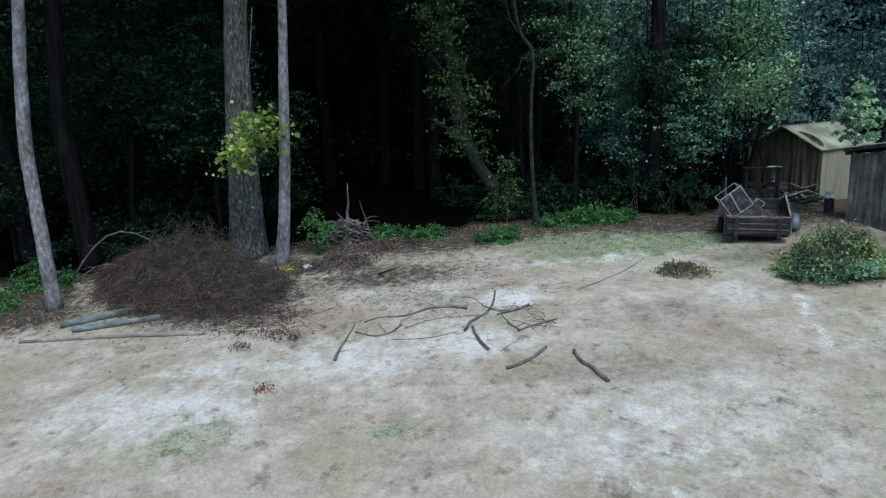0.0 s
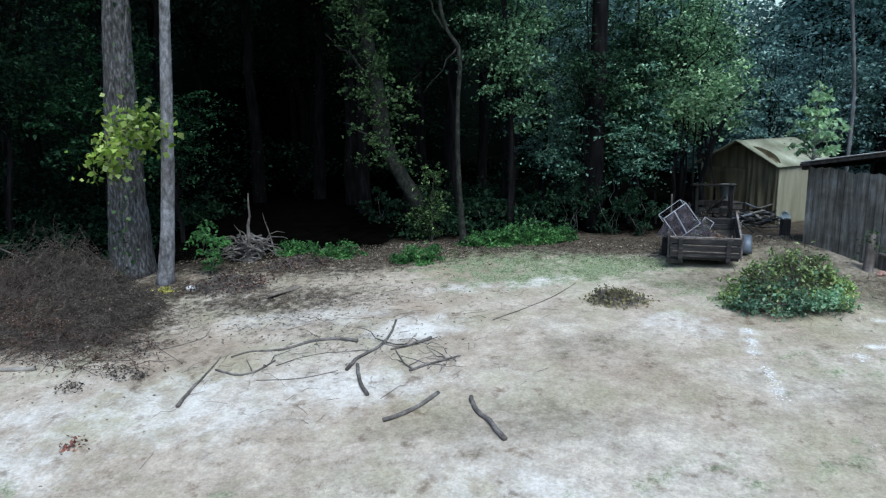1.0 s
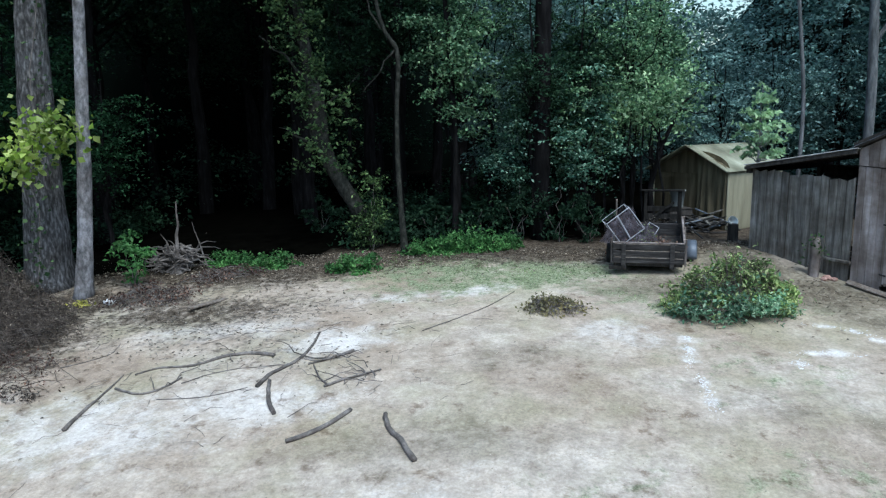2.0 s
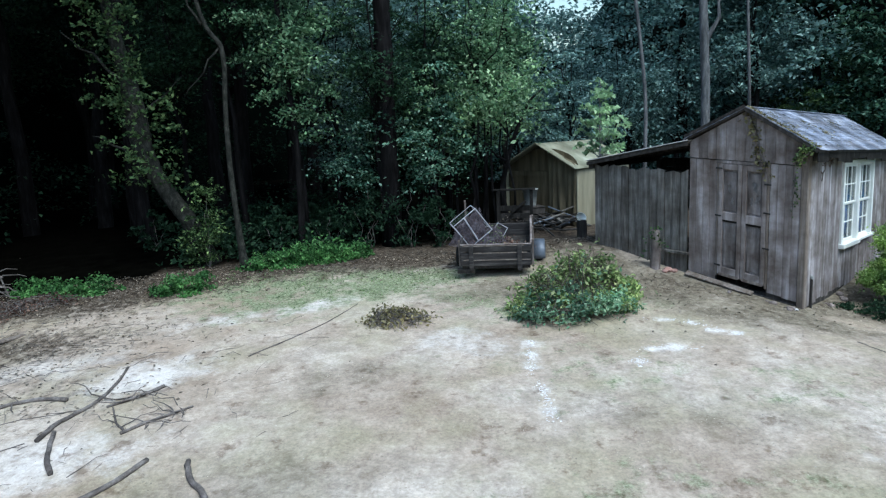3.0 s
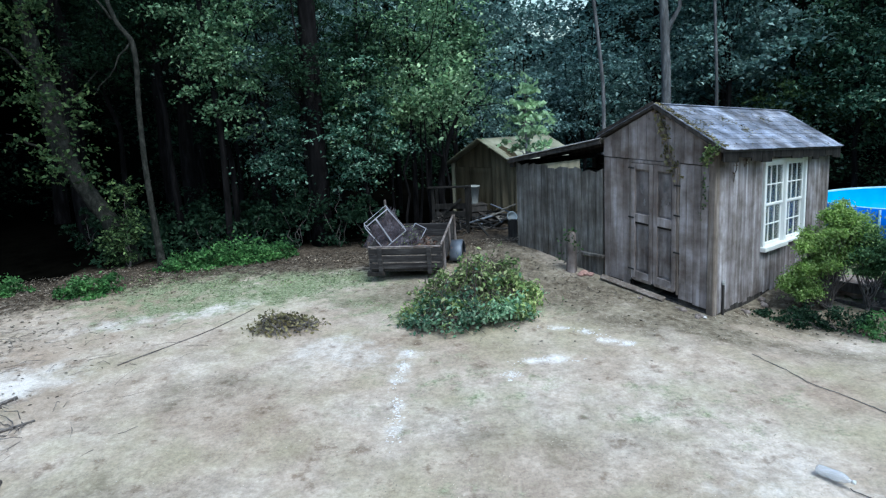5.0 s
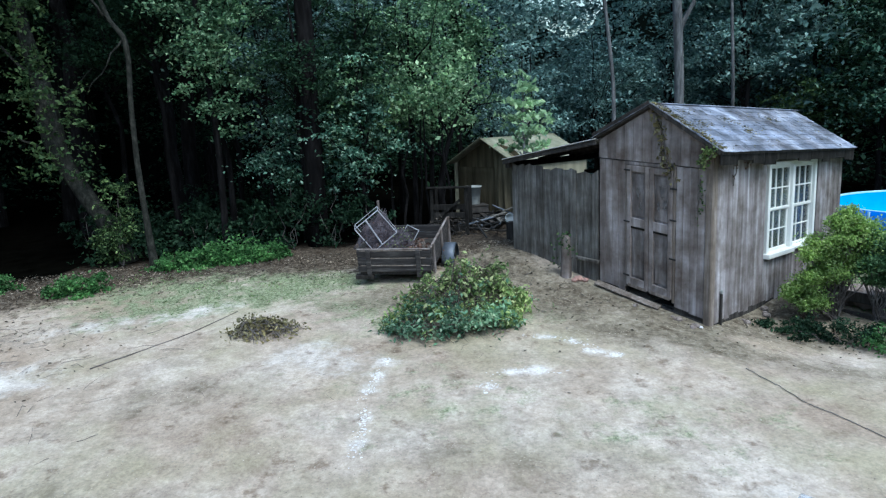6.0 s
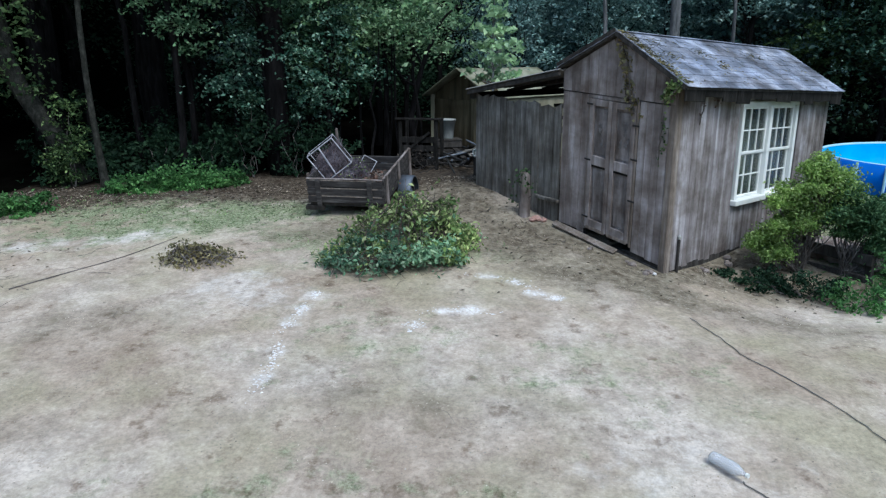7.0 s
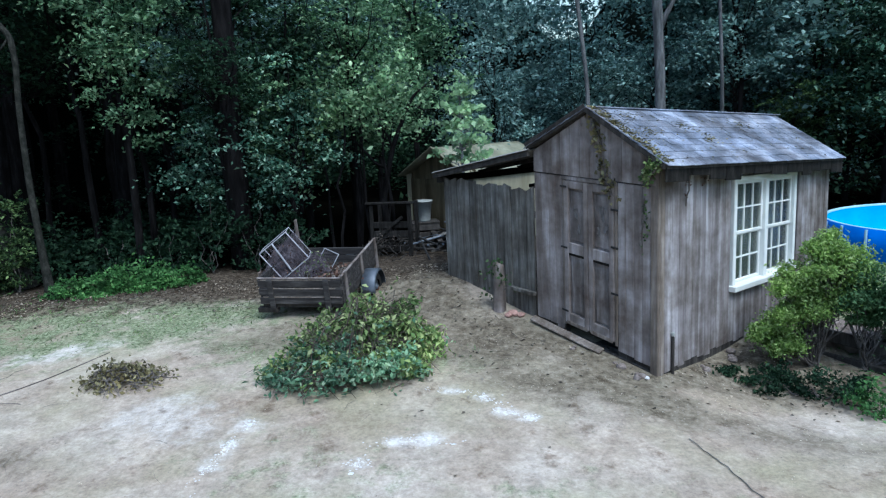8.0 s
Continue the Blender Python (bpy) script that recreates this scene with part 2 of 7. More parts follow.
POOL_BLUE = surface("blue_pool_vinyl", [(0.012, 0.13, 0.62), (0.02, 0.19, 0.78)], 1.5, 20, 0.4, 0.1, (1, 1, 0.4), spread=0.05, vary=0.15)
POOL_LINER = surface("light_blue_liner", [(0.02, 0.38, 0.80), (0.04, 0.48, 0.90)], 2.5, 20, 0.4, 0.1, spread=0.05, vary=0.15)
POOL_RIM = surface("white_blue_rail", [(0.35, 0.62, 0.82), (0.55, 0.76, 0.88)], 2.5, 20, 0.4, 0.1, spread=0.05, vary=0.15)
BUCKET_WHITE = surface("dull_white_plastic", [(0.24, 0.25, 0.245), (0.36, 0.375, 0.36)], 3, 25, 0.5, 0.1, spread=0.08)
ROPE_DARK = surface("dark_cord", [(0.08, 0.075, 0.068), (0.16, 0.15, 0.14)], 8, 60, 0.9, 0.4, spread=0.1)
ASH = surface("white_ash_crust", [(0.52, 0.51, 0.51), (0.70, 0.69, 0.70)], 9, 50, 0.95, 0.6, spread=0.05)
MULCH = surface("grey_brown_mulch", [(0.14, 0.11, 0.10), (0.25, 0.21, 0.19), (0.34, 0.29, 0.27)], 12, 50, 0.95, 0.9, spread=0.1, depth=0.03)
# shade between the distant trees painted as a near-black colour
BACK_WOODS = surface("distant_shaded_woods", [(0.0008, 0.001, 0.001), (0.0016, 0.0026, 0.0022), (0.003, 0.005, 0.0042)], 0.35, 2.2, 1.0, 0.2, (1, 1, 0.8), spread=0.1, shine=0.0)

LEAF_MID = leaf_surface("understory_leaves", [(0.012, 0.036, 0.024), (0.046, 0.115, 0.078), (0.15, 0.28, 0.20), (0.36, 0.50, 0.39)])
# LEAF_DARK: woodland shade is put into the leaf colour itself
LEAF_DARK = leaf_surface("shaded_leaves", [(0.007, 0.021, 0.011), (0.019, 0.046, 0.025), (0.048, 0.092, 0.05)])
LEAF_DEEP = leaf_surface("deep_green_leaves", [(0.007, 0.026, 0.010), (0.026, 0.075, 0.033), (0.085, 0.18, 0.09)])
LEAF_LIGHT = leaf_surface("light_branch_leaves", [(0.022, 0.056, 0.026), (0.085, 0.172, 0.088), (0.20, 0.335, 0.185), (0.36, 0.50, 0.31)])
LEAF_ARCH = leaf_surface("bright_arching_leaves", [(0.04, 0.085, 0.04), (0.125, 0.235, 0.115), (0.27, 0.41, 0.215), (0.41, 0.54, 0.34)])
# pale bluish leaf colour that stands for the haze over distant trees
LEAF_HAZE = leaf_surface("haze_tinted_leaves", [(0.044, 0.09, 0.085), (0.155, 0.265, 0.248), (0.355, 0.49, 0.465)])
LEAF_PALE = leaf_surface("pale_sapling_leaves", [(0.20, 0.33, 0.17), (0.33, 0.48, 0.27), (0.47, 0.61, 0.39)], 0.4)
LEAF_LIME = leaf_surface("yellow_green_vine_leaves", [(0.16, 0.26, 0.04), (0.30, 0.40, 0.08), (0.50, 0.56, 0.24)], 0.4)
LEAF_WEED = leaf_surface("bright_weed_leaves", [(0.045, 0.125, 0.035), (0.09, 0.215, 0.065), (0.16, 0.30, 0.115)])
LEAF_BUSH = leaf_surface("yellow_green_bush_leaves", [(0.15, 0.25, 0.06), (0.31, 0.46, 0.12), (0.52, 0.64, 0.28)], 0.5)
LEAF_CUT = leaf_surface("wilting_cut_leaves", [(0.09, 0.15, 0.05), (0.185, 0.275, 0.095), (0.31, 0.385, 0.155), (0.48, 0.52, 0.27)])
LEAF_TEAL = leaf_surface("fresh_cut_leaves", [(0.065, 0.15, 0.085), (0.145, 0.275, 0.165), (0.25, 0.39, 0.25), (0.41, 0.52, 0.36)])
LEAF_OLIVE = leaf_surface("dim_olive_leaves", [(0.025, 0.055, 0.022), (0.06, 0.105, 0.042), (0.13, 0.19, 0.08)])
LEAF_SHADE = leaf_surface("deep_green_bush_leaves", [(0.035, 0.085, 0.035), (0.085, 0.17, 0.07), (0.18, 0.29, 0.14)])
LEAF_VINE = leaf_surface("hanging_vine_leaves", [(0.012, 0.026, 0.011), (0.035, 0.066, 0.026), (0.10, 0.165, 0.06), (0.25, 0.35, 0.14)])
LEAF_BROWN = leaf_surface("dead_red_brown_leaves", [(0.035, 0.019, 0.016), (0.078, 0.042, 0.034), (0.13, 0.078, 0.062), (0.24, 0.165, 0.135)], 0.15, 0.8)
LEAF_DEAD = leaf_surface("dead_grey_brown_leaves", [(0.028, 0.022, 0.019), (0.062, 0.05, 0.043), (0.115, 0.094, 0.08), (0.22, 0.19, 0.165)], 0.15, 0.85)
LEAF_YELLOW = leaf_surface("fallen_yellow_leaves", [(0.32, 0.30, 0.06), (0.50, 0.46, 0.12)], 0.2, 0.7)
LEAF_RED = leaf_surface("fallen_red_leaves", [(0.16, 0.06, 0.045), (0.30, 0.12, 0.09)], 0.1, 0.8)
LEAF_DRY = leaf_surface("dry_olive_leaves", [(0.10, 0.085, 0.042), (0.20, 0.175, 0.09), (0.34, 0.31, 0.18)], 0.15, 0.8)
SOIL_BITS = leaf_surface("soil_crumbs", [(0.22, 0.185, 0.15), (0.29, 0.25, 0.205), (0.37, 0.325, 0.275), (0.47, 0.43, 0.38)], 0.0, 0.95)
LEAF_LITTER = leaf_surface("fallen_leaf_bits", [(0.09, 0.073, 0.058), (0.19, 0.158, 0.128), (0.33, 0.285, 0.235)], 0.05, 0.9)
GRASS = leaf_surface("thin_grass_blades", [(0.12, 0.19, 0.075), (0.20, 0.28, 0.12), (0.30, 0.37, 0.20)], 0.25, 0.6)


def glass(name, tint, rough, clear=1.0):
    m = bpy.data.materials.new(name)
    m.use_nodes = True
    b = m.node_tree.nodes["Principled BSDF"]
    b.inputs["Base Color"].default_value = (*tint, 1)
    b.inputs["Transmission Weight"].default_value, b.inputs["Roughness"].default_value, b.inputs["IOR"].default_value = clear, rough, 1.45
    return m


PANE = glass("hazy_window_glass", (0.85, 0.9, 0.88), 0.22)
CLEAR_PLASTIC = glass("clear_blue_plastic", (0.95, 0.97, 1.0), 0.06, 0.8)


# ---------------------------------------------------------------- helpers of the build
def lie(x, y):
    """Height of the yard: it rises towards the woods, with a low swell by the fence and a dip beside the shed."""
    a, b = min(1.6, max(-1.6, (x - 7) / 8)), min(0.9, max(-0.75, (y - 11) / 8))
    z = 0.089 -0.054 * a +0.737 * b -0.204 * a * a -0.090 * a * b -0.217 * b * b
    z += 0.30 * math.exp(-((x - 9.0) ** 2 + (y - 15.2) ** 2) / 2.56)
    return z - 0.25 * math.exp(-((x - 12.6) ** 2 + (y - 12.6) ** 2) / 2.25)


def soil(x, y):
    """The yard with its small unevenness."""
    return lie(x, y) + 0.022 * noise.noise((x * 0.9, y * 0.9, 0.0)) + 0.010 * noise.noise((x * 3.1, y * 3.1, 4.0))


def thing(name, m, label, category, group="", kind=""):
    ob = new(name)
    ob.empty_display_size = 0.1
    ob.matrix_basis = m
    return tagged(ob, label, category, group, kind)


def part(name, bm, material, parent=None, label="", smooth=False):
    me = bpy.data.meshes.new(name)
    bm.to_mesh(me)
    bm.free()
    return mesh_part(name, me, material, parent, label, smooth)


def mesh_part(name, me, material, parent=None, label="", smooth=False):
    me.materials.clear()
    me.materials.append(material)
    if smooth:
        me.polygons.foreach_set("use_smooth", [True] * len(me.polygons))
    ob = new(name, me)
    if parent:
        ob.parent = parent
    return tagged(ob, label)


def add_box(bm, lo, hi, bev=0.0, m=None):
    """A box between two corners, with worn edges."""
    c = [(a + b) / 2 for a, b in zip(lo, hi)]
    s = [max(1e-4, b - a) for a, b in zip(lo, hi)]
    t = (m or Matrix()) @ Matrix.Translation(c) @ Matrix.Diagonal((*s, 1))
    got = bmesh.ops.create_cube(bm, size=1, matrix=t)
    if bev:
        edges = list({e for v in got["verts"] for e in v.link_edges})
        bmesh.ops.bevel(bm, geom=edges, offset=bev, segments=1, affect="EDGES")


def box(lo, hi, bev=0.0, m=None):
    bm = bmesh.new()
    add_box(bm, lo, hi, bev, m)
    return bm


def tube_data(pts, radii, sides=8, wob=0.0, rng=None, base=0):
    """Rings along a bent line: verts and faces of a tapered, closed tube."""
    pts = [Vector(p) for p in pts]
    verts, faces = [], []
    ref = Vector((0.31, 0.77, 0.55))
    for i, p in enumerate(pts):
        d = (pts[min(i + 1, len(pts) - 1)] - pts[max(i - 1, 0)]).normalized()
        a = d.cross(ref)
        a = a.normalized() if a.length > 1e-3 else d.orthogonal().normalized()
        b = d.cross(a)
        for k in range(sides):
            w = 2 * math.pi * k / sides
            r = radii[i] * (1 + (rng.uniform(-wob, wob) if rng and wob else 0))
            verts.append(tuple(p + a * (r * math.cos(w)) + b * (r * math.sin(w))))
    n = len(pts)
    for i in range(n - 1):
        for k in range(sides):
            k2 = (k + 1) % sides
            faces.append((base + i * sides + k, base + i * sides + k2, base + (i + 1) * sides + k2, base + (i + 1) * sides + k))
    faces.append(tuple(base + k for k in reversed(range(sides))))
    faces.append(tuple(base + (n - 1) * sides + k for k in range(sides)))
    return verts, faces


class Tubes:
    """Collects tubes into one mesh."""

    def __init__(self):
        self.verts, self.faces = [], []

    def add(self, pts, radii, sides=6, wob=0.0, rng=None):
        v, f = tube_data(pts, radii, sides, wob, rng, len(self.verts))
        self.verts += v
        self.faces += f

    def mesh(self, name):
        me = bpy.data.meshes.new(name)
        me.from_pydata(self.verts, [], self.faces)
        return me


def bent(p, q, n, wob, rng, sag=0.0):
    """A wavering line from p to q."""
    p, q = Vector(p), Vector(q)
    L = (q - p).length
    out = []
    for i in range(n):
        t = i / (n - 1)
        o = Vector((rng.gauss(0, 1), rng.gauss(0, 1), rng.gauss(0, 1))) * (wob * L * math.sin(math.pi * t))
        out.append(p.lerp(q, t) + o - Vector((0, 0, sag * 4 * t * (1 - t))))
    return out


def leaf_mesh(name, pts, length, up=0.5, rng=None, width=0.55, droop=0.0, fold=0.18):
    """One small folded blade for each point: four triangles about the midrib."""
    rng = rng or np.random.default_rng(1)
    pts = np.asarray(pts, float)
    n = len(pts)
    nor = rng.normal(size=(n, 3)) * (1 - up)
    nor[:, 2] += up
    nor /= np.linalg.norm(nor, axis=1)[:, None] + 1e-9
    t = rng.normal(size=(n, 3))
    t[:, 2] -= droop
    t -= nor * (t * nor).sum(1)[:, None]
    t /= np.linalg.norm(t, axis=1)[:, None] + 1e-9
    b = np.cross(nor, t)
    s = (length * rng.uniform(0.6, 1.35, n))[:, None]
    w = s * width / 2
    quad = np.stack([pts - t * s * 0.5, pts + b * w - t * s * 0.05 + nor * s * fold, pts + t * s * 0.5, pts - b * w - t * s * 0.05 + nor * s * fold], 1)
    me = bpy.data.meshes.new(name)
    me.vertices.add(4 * n)
    me.vertices.foreach_set("co", quad.reshape(-1))
    me.loops.add(4 * n)
    me.loops.foreach_set("vertex_index", np.arange(4 * n, dtype=np.int32))
    me.polygons.add(n)
    me.polygons.foreach_set("loop_start", np.arange(0, 4 * n, 4, dtype=np.int32))
    me.update(calc_edges=True)
    me.validate()
    return me


def sprays(rng, centres, radius, per, flat=0.3):
    """Leaves gathered in flat sprays round the given centres."""
    out = []
    for c in centres:
        r = radius * rng.uniform(0.6, 1.4)
        q = rng.normal(size=(per, 3)) * (r * 0.5, r * 0.5, r * 0.5 * flat)
        tilt = rng.normal(0, 0.25, 2)
        q[:, 2] += q[:, 0] * tilt[0] + q[:, 1] * tilt[1] - 0.25 * (q[:, 0] ** 2 + q[:, 1] ** 2) / r
        out.append(q + c)
    return np.concatenate(out)


# ---------------------------------------------------------------- ground: one sheet to the horizon
def spot(x, y, cx, cy, rx, ry, turn=0.0):
    dx, dy = x - cx, y - cy
    c, s = math.cos(turn), math.sin(turn)
    q = ((dx * c + dy * s) / rx) ** 2 + ((-dx * s + dy * c) / ry) ** 2
    return math.exp(-q)


def edge_of_woods(x):
    """The line behind which fallen leaves cover the ground."""
    if x < -3.0:
        return 14.1 + (x + 3.0) * 0.36
    if x < 3.0:
        return 14.1 + (x + 3.0) * 0.235
    return 15.5


def litter_at(x, y):
    v = 1 / (1 + math.exp(-(y - edge_of_woods(x) + 0.4 + 0.95 * math.exp(-((x - 0.6) / 2.3) ** 2)) * 2.2)) if x < 15 else 1 / (1 + math.exp(-(y - 23) * 2))
    v = max(v, 0.85 * spot(x, y, -3.93, 11.85, 2.83, 1.63, -0.5))
    v = max(v, 0.5 * spot(x, y, 0.13, 12.18, 1.6, 0.9, 0.3), 0.9 * spot(x, y, -7.39, 11.17, 1.66, 1.43), 0.4 * spot(x, y, 0.87, 11.32, 2, 0.9, 0.1))
    v = max(v, 0.42 * spot(x, y, 8.57, 14.56, 1.1, 2, 0.3), 0.26 * spot(x, y, 9.28, 13.62, 1.2, 0.8), 0.3 * spot(x, y, 10.68, 12.83, 1.4, 0.4, -0.9))
    v = max(v, 0.9 * spot(x, y, -6.8, 10.7, 1.7, 1.0), 0.95 * spot(x, y, -3.5, 11.8, 2.9, 1.6, -0.35), 0.9 * spot(x, y, -2.3, 12.9, 1.2, 0.9), 0.66 * spot(x, y, 0.0, 12.3, 2.4, 1.0, 0.1), 0.36 * spot(x, y, 1.6, 10.9, 1.6, 0.8), 0.4 * spot(x, y, 9.6, 13.3, 1.2, 0.9, -0.6))
    return max(v, 0.45 * spot(x, y, 12.85, 12.78, 1.52, 0.65), 0.5 * spot(x, y, 12.52, 13.51, 2.01, 0.48, 0.576))


def dirt_at(x, y):
    """Trodden brown soil about the shed, the trailer and the bush."""
    v = max(0.74 * spot(x, y, 8.57, 14.56, 1.2, 2.2, 0.3), 0.72 * spot(x, y, 9.28, 13.56, 1.2, 0.8), 0.85 * spot(x, y, 10.57, 12.85, 1.5, 0.55, -0.9), 0.8 * spot(x, y, 12.05, 12.81, 1.29, 0.59))
    v = max(v, 0.95 * spot(x, y, 13.05, 12.84, 1.62, 0.86), 0.72 * spot(x, y, 7.65, 13.57, 2.2, 0.9, 0.1), 0.5 * spot(x, y, 9.63, 12.44, 1, 0.6, -0.6), 0.55 * spot(x, y, 11.81, 11.54, 2, 0.6, -0.3))
    v = max(v, spot(x, y, 12.51, 13.58, 2, 0.63, 0.576), 0.9 * spot(x, y, 11.28, 12.74, 0.9, 0.4))
    v = max(v, 0.78 * spot(x, y, 9.5, 13.3, 1.3, 1.0, -0.6), 0.85 * spot(x, y, 10.7, 12.2, 1.3, 0.55, -0.7), 0.7 * spot(x, y, 9.9, 12.3, 1.2, 0.7, -0.5))
    return max(v, 0.75 * spot(x, y, 5.71, 15.45, 1.8, 0.5), 0.46 * spot(x, y, 8.39, 9.54, 2.6, 0.9, -0.2), 0.5 * spot(x, y, 4.31, 8.83, 2.2, 0.9, 0.2), 0.5 * spot(x, y, 4.95, 10.8, 1.4, 0.6, 0.3))


def lawn_at(x, y):
    """Green lawn beyond an uneven edge past the bush."""
    edge = 13.65 + 0.5 * noise.noise((0.0, y * 0.35, 0.0)) + 0.3 * noise.noise((3.0, y * 1.3, x * 0.6))
    return 1 / (1 + math.exp(max(-40.0, min(40.0, -(x - edge) * 3.5))))


def grass_at(x, y):
    v = max(0.85 * spot(x, y, 5.48, 14.55, 1.8, 0.9, -0.1), 0.72 * spot(x, y, 4.02, 13.85, 1.9, 1, 0.3), 0.6 * spot(x, y, 9.22, 12.93, 0.7, 0.5))
    v = max(v, 0.72 * spot(x, y, 3.63, 14.53, 2.2, 0.95, 0.2), 0.66 * spot(x, y, 2.83, 15.15, 2.2, 0.7, 0.1), 0.8 * spot(x, y, 5.25, 14, 1.3, 0.7), 0.6 * spot(x, y, 7.03, 12.69, 0.7, 0.5), 0.62 * spot(x, y, 6.55, 13.27, 0.8, 0.6), 0.6 * spot(x, y, 3.32, 14.55, 1.6, 0.7, 0.2))
    v = max(v, 0.34 * spot(x, y, 7.9, 10.54, 1.4, 1), 0.34 * spot(x, y, 9.92, 10.12, 1.6, 0.9))
    v = max(v, 0.50 * spot(x, y, 1.75, 7.31, 0.7, 0.3), 0.55 * spot(x, y, -0.82, 7, 0.85, 0.74), 0.45 * spot(x, y, 10.69, 12.37, 0.9, 0.4))
    v = max(v, 0.33 * spot(x, y, 6.11, 7.81, 1.6, 1.1), 0.36 * spot(x, y, 8.13, 8.37, 2.2, 0.7))
    return max(v, lawn_at(x, y))


ASH_SPOTS = ((7.09, 9.88), (7.08, 10.24), (7.05, 10.84), (7.1, 11.15), (7.16, 11.52), (8.29, 10.85), (8.58, 11.2), (8.84, 11.23), (9.01, 12.12), (9.33, 11.97), (9.51, 11.71), (9.73, 11.59))


def pale_at(x, y):
    v = 0.72 * spot(x, y, 2.62, 11.19, 1, 0.6, 0.4)
    v = max(v, 0.5 * spot(x, y, 6.4, 11.66, 1.1, 0.6, -0.3), 0.62 * spot(x, y, 4.31, 13.36, 1.1, 0.4, 0.5))
    v = max(v, 0.60 * spot(x, y, 2.2, 9.52, 1.6, 0.6), 0.55 * spot(x, y, -1.44, 8.65, 1.48, 0.42, 0.2), 0.6 * spot(x, y, 9.21, 13.08, 0.6, 0.4))
    v = max(v, 0.5 * spot(x, y, 0.4, 8.9, 2.6, 1.3), 0.52 * spot(x, y, -1.6, 7.6, 2.4, 1.2, 0.2), 0.5 * spot(x, y, 0.9, 11.6, 2.2, 0.7, 0.1), 0.5 * spot(x, y, 3.2, 13.0, 1.8, 0.5, 0.3))
    for ax, ay in ASH_SPOTS:
        v = max(v, 0.66 * spot(x, y, ax, ay, 0.16, 0.16))
    return max(v, 0.5 * spot(x, y, 4.52, 7.27, 1.8, 1.4), 0.36 * spot(x, y, 10.29, 8.72, 1.5, 0.9))


def floor_shade_at(x, y):
    """Mask of near-black ground colour that stands for the shade deep in the woods."""
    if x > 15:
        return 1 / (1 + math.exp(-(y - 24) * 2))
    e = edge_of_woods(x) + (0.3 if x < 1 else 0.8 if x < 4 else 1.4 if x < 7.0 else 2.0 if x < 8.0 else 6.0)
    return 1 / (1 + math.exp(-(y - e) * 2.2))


def axis(lo, hi, step, far, grow=1.35):
    mid = list(np.arange(lo, hi + step / 2, step))
    a, b, s = [], [], step
    while (b[-1] if b else hi) < far:
        s *= grow
        b.append((b[-1] if b else hi) + s)
        a.append((a[-1] if a else lo) - s)
    return a[::-1] + mid + b


def build_ground():
    xs, ys = axis(-9.0, 18.0, 0.13, 700), axis(3.0, 20.0, 0.13, 700)
    nx, ny = len(xs), len(ys)
    verts, masks = [], [[], [], [], [], []]
    for y in ys:
        for x in xs:
            near = -9.5 < x < 18.5 and 2.5 < y < 20.5
            verts.append((x, y, soil(x, y) if near else lie(x, y)))
            for k, f in enumerate((litter_at, grass_at, pale_at, floor_shade_at, dirt_at)):
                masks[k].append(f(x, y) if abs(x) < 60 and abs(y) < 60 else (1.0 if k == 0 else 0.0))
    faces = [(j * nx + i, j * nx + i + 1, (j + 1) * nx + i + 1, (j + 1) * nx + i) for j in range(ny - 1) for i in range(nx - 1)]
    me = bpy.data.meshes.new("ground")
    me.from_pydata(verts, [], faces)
    for k, name in enumerate(("litter", "grass", "pale", "floor_shade", "dirt")):
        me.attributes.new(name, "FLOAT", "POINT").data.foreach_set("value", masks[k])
    ob = mesh_part("ground", me, GROUND, None, "", True)
    return tagged(ob, "pale sandy bare yard with thin grass and leaf litter", "ground", kind="structure")


build_ground()


def far_rim(ang):
    """Height of the distant woods; they dip where the sky shows through."""
    d = (ang - 79.5 + 180) % 360 - 180
    dip = math.exp(-(d / 6.0) ** 2)
    return (15 + 2.5 * math.sin(ang * 0.21) + 1.5 * math.sin(ang * 0.9 + 1)) * (1 - dip) + 7.3 * dip


def build_backdrop():
    # distant woods all round the yard, as a closed bank coloured near-black for shade
    verts, faces = [], []
    n = 180
    for i in range(n):
        w = 360 * i / n
        r = (33 if 15 < w < 170 else 46) + 2.5 * math.sin(w * 0.13) + 1.5 * math.sin(w * 0.57)
        c, s = math.cos(radians(w)), math.sin(radians(w))
        h = far_rim(w)
        for rr, z in ((r, -1.0), (r + 0.6, h * 0.5), (r + 2.5, h * 0.85), (r + 6, h), (r + 14, h * 0.6), (r + 16, -1.0)):
            verts.append((8 + rr * c, 10 + rr * s, z))
    for i in range(n):
        j = (i + 1) % n
        for k in range(5):
            faces.append((i * 6 + k, j * 6 + k, j * 6 + k + 1, i * 6 + k + 1))
    me = bpy.data.meshes.new("backdrop")
    me.from_pydata(verts, [], faces)
    tagged(mesh_part("backdrop", me, BACK_WOODS, None, "", True), "wooded bank far behind the yard, near-black for shade", "woods", kind="structure")


build_backdrop()


# ---------------------------------------------------------------- the grey wooden shed
SHED = pose(10.03, 13.882, 0, 0, 0, -47.98)
W, L = 1.666, 4.0
APEX, SLOPE = 0.852, 0.617


def gable(x):
    return 2.42 + (2.83 - 2.42) * x / APEX if x < APEX else 2.83 - SLOPE * (x - APEX)


def sag(y):
    return -0.046 * y


def roof_z(x, y):
    """Top of the right-hand roof slope."""
    return 2.86 - SLOPE * (x - APEX) + sag(y)


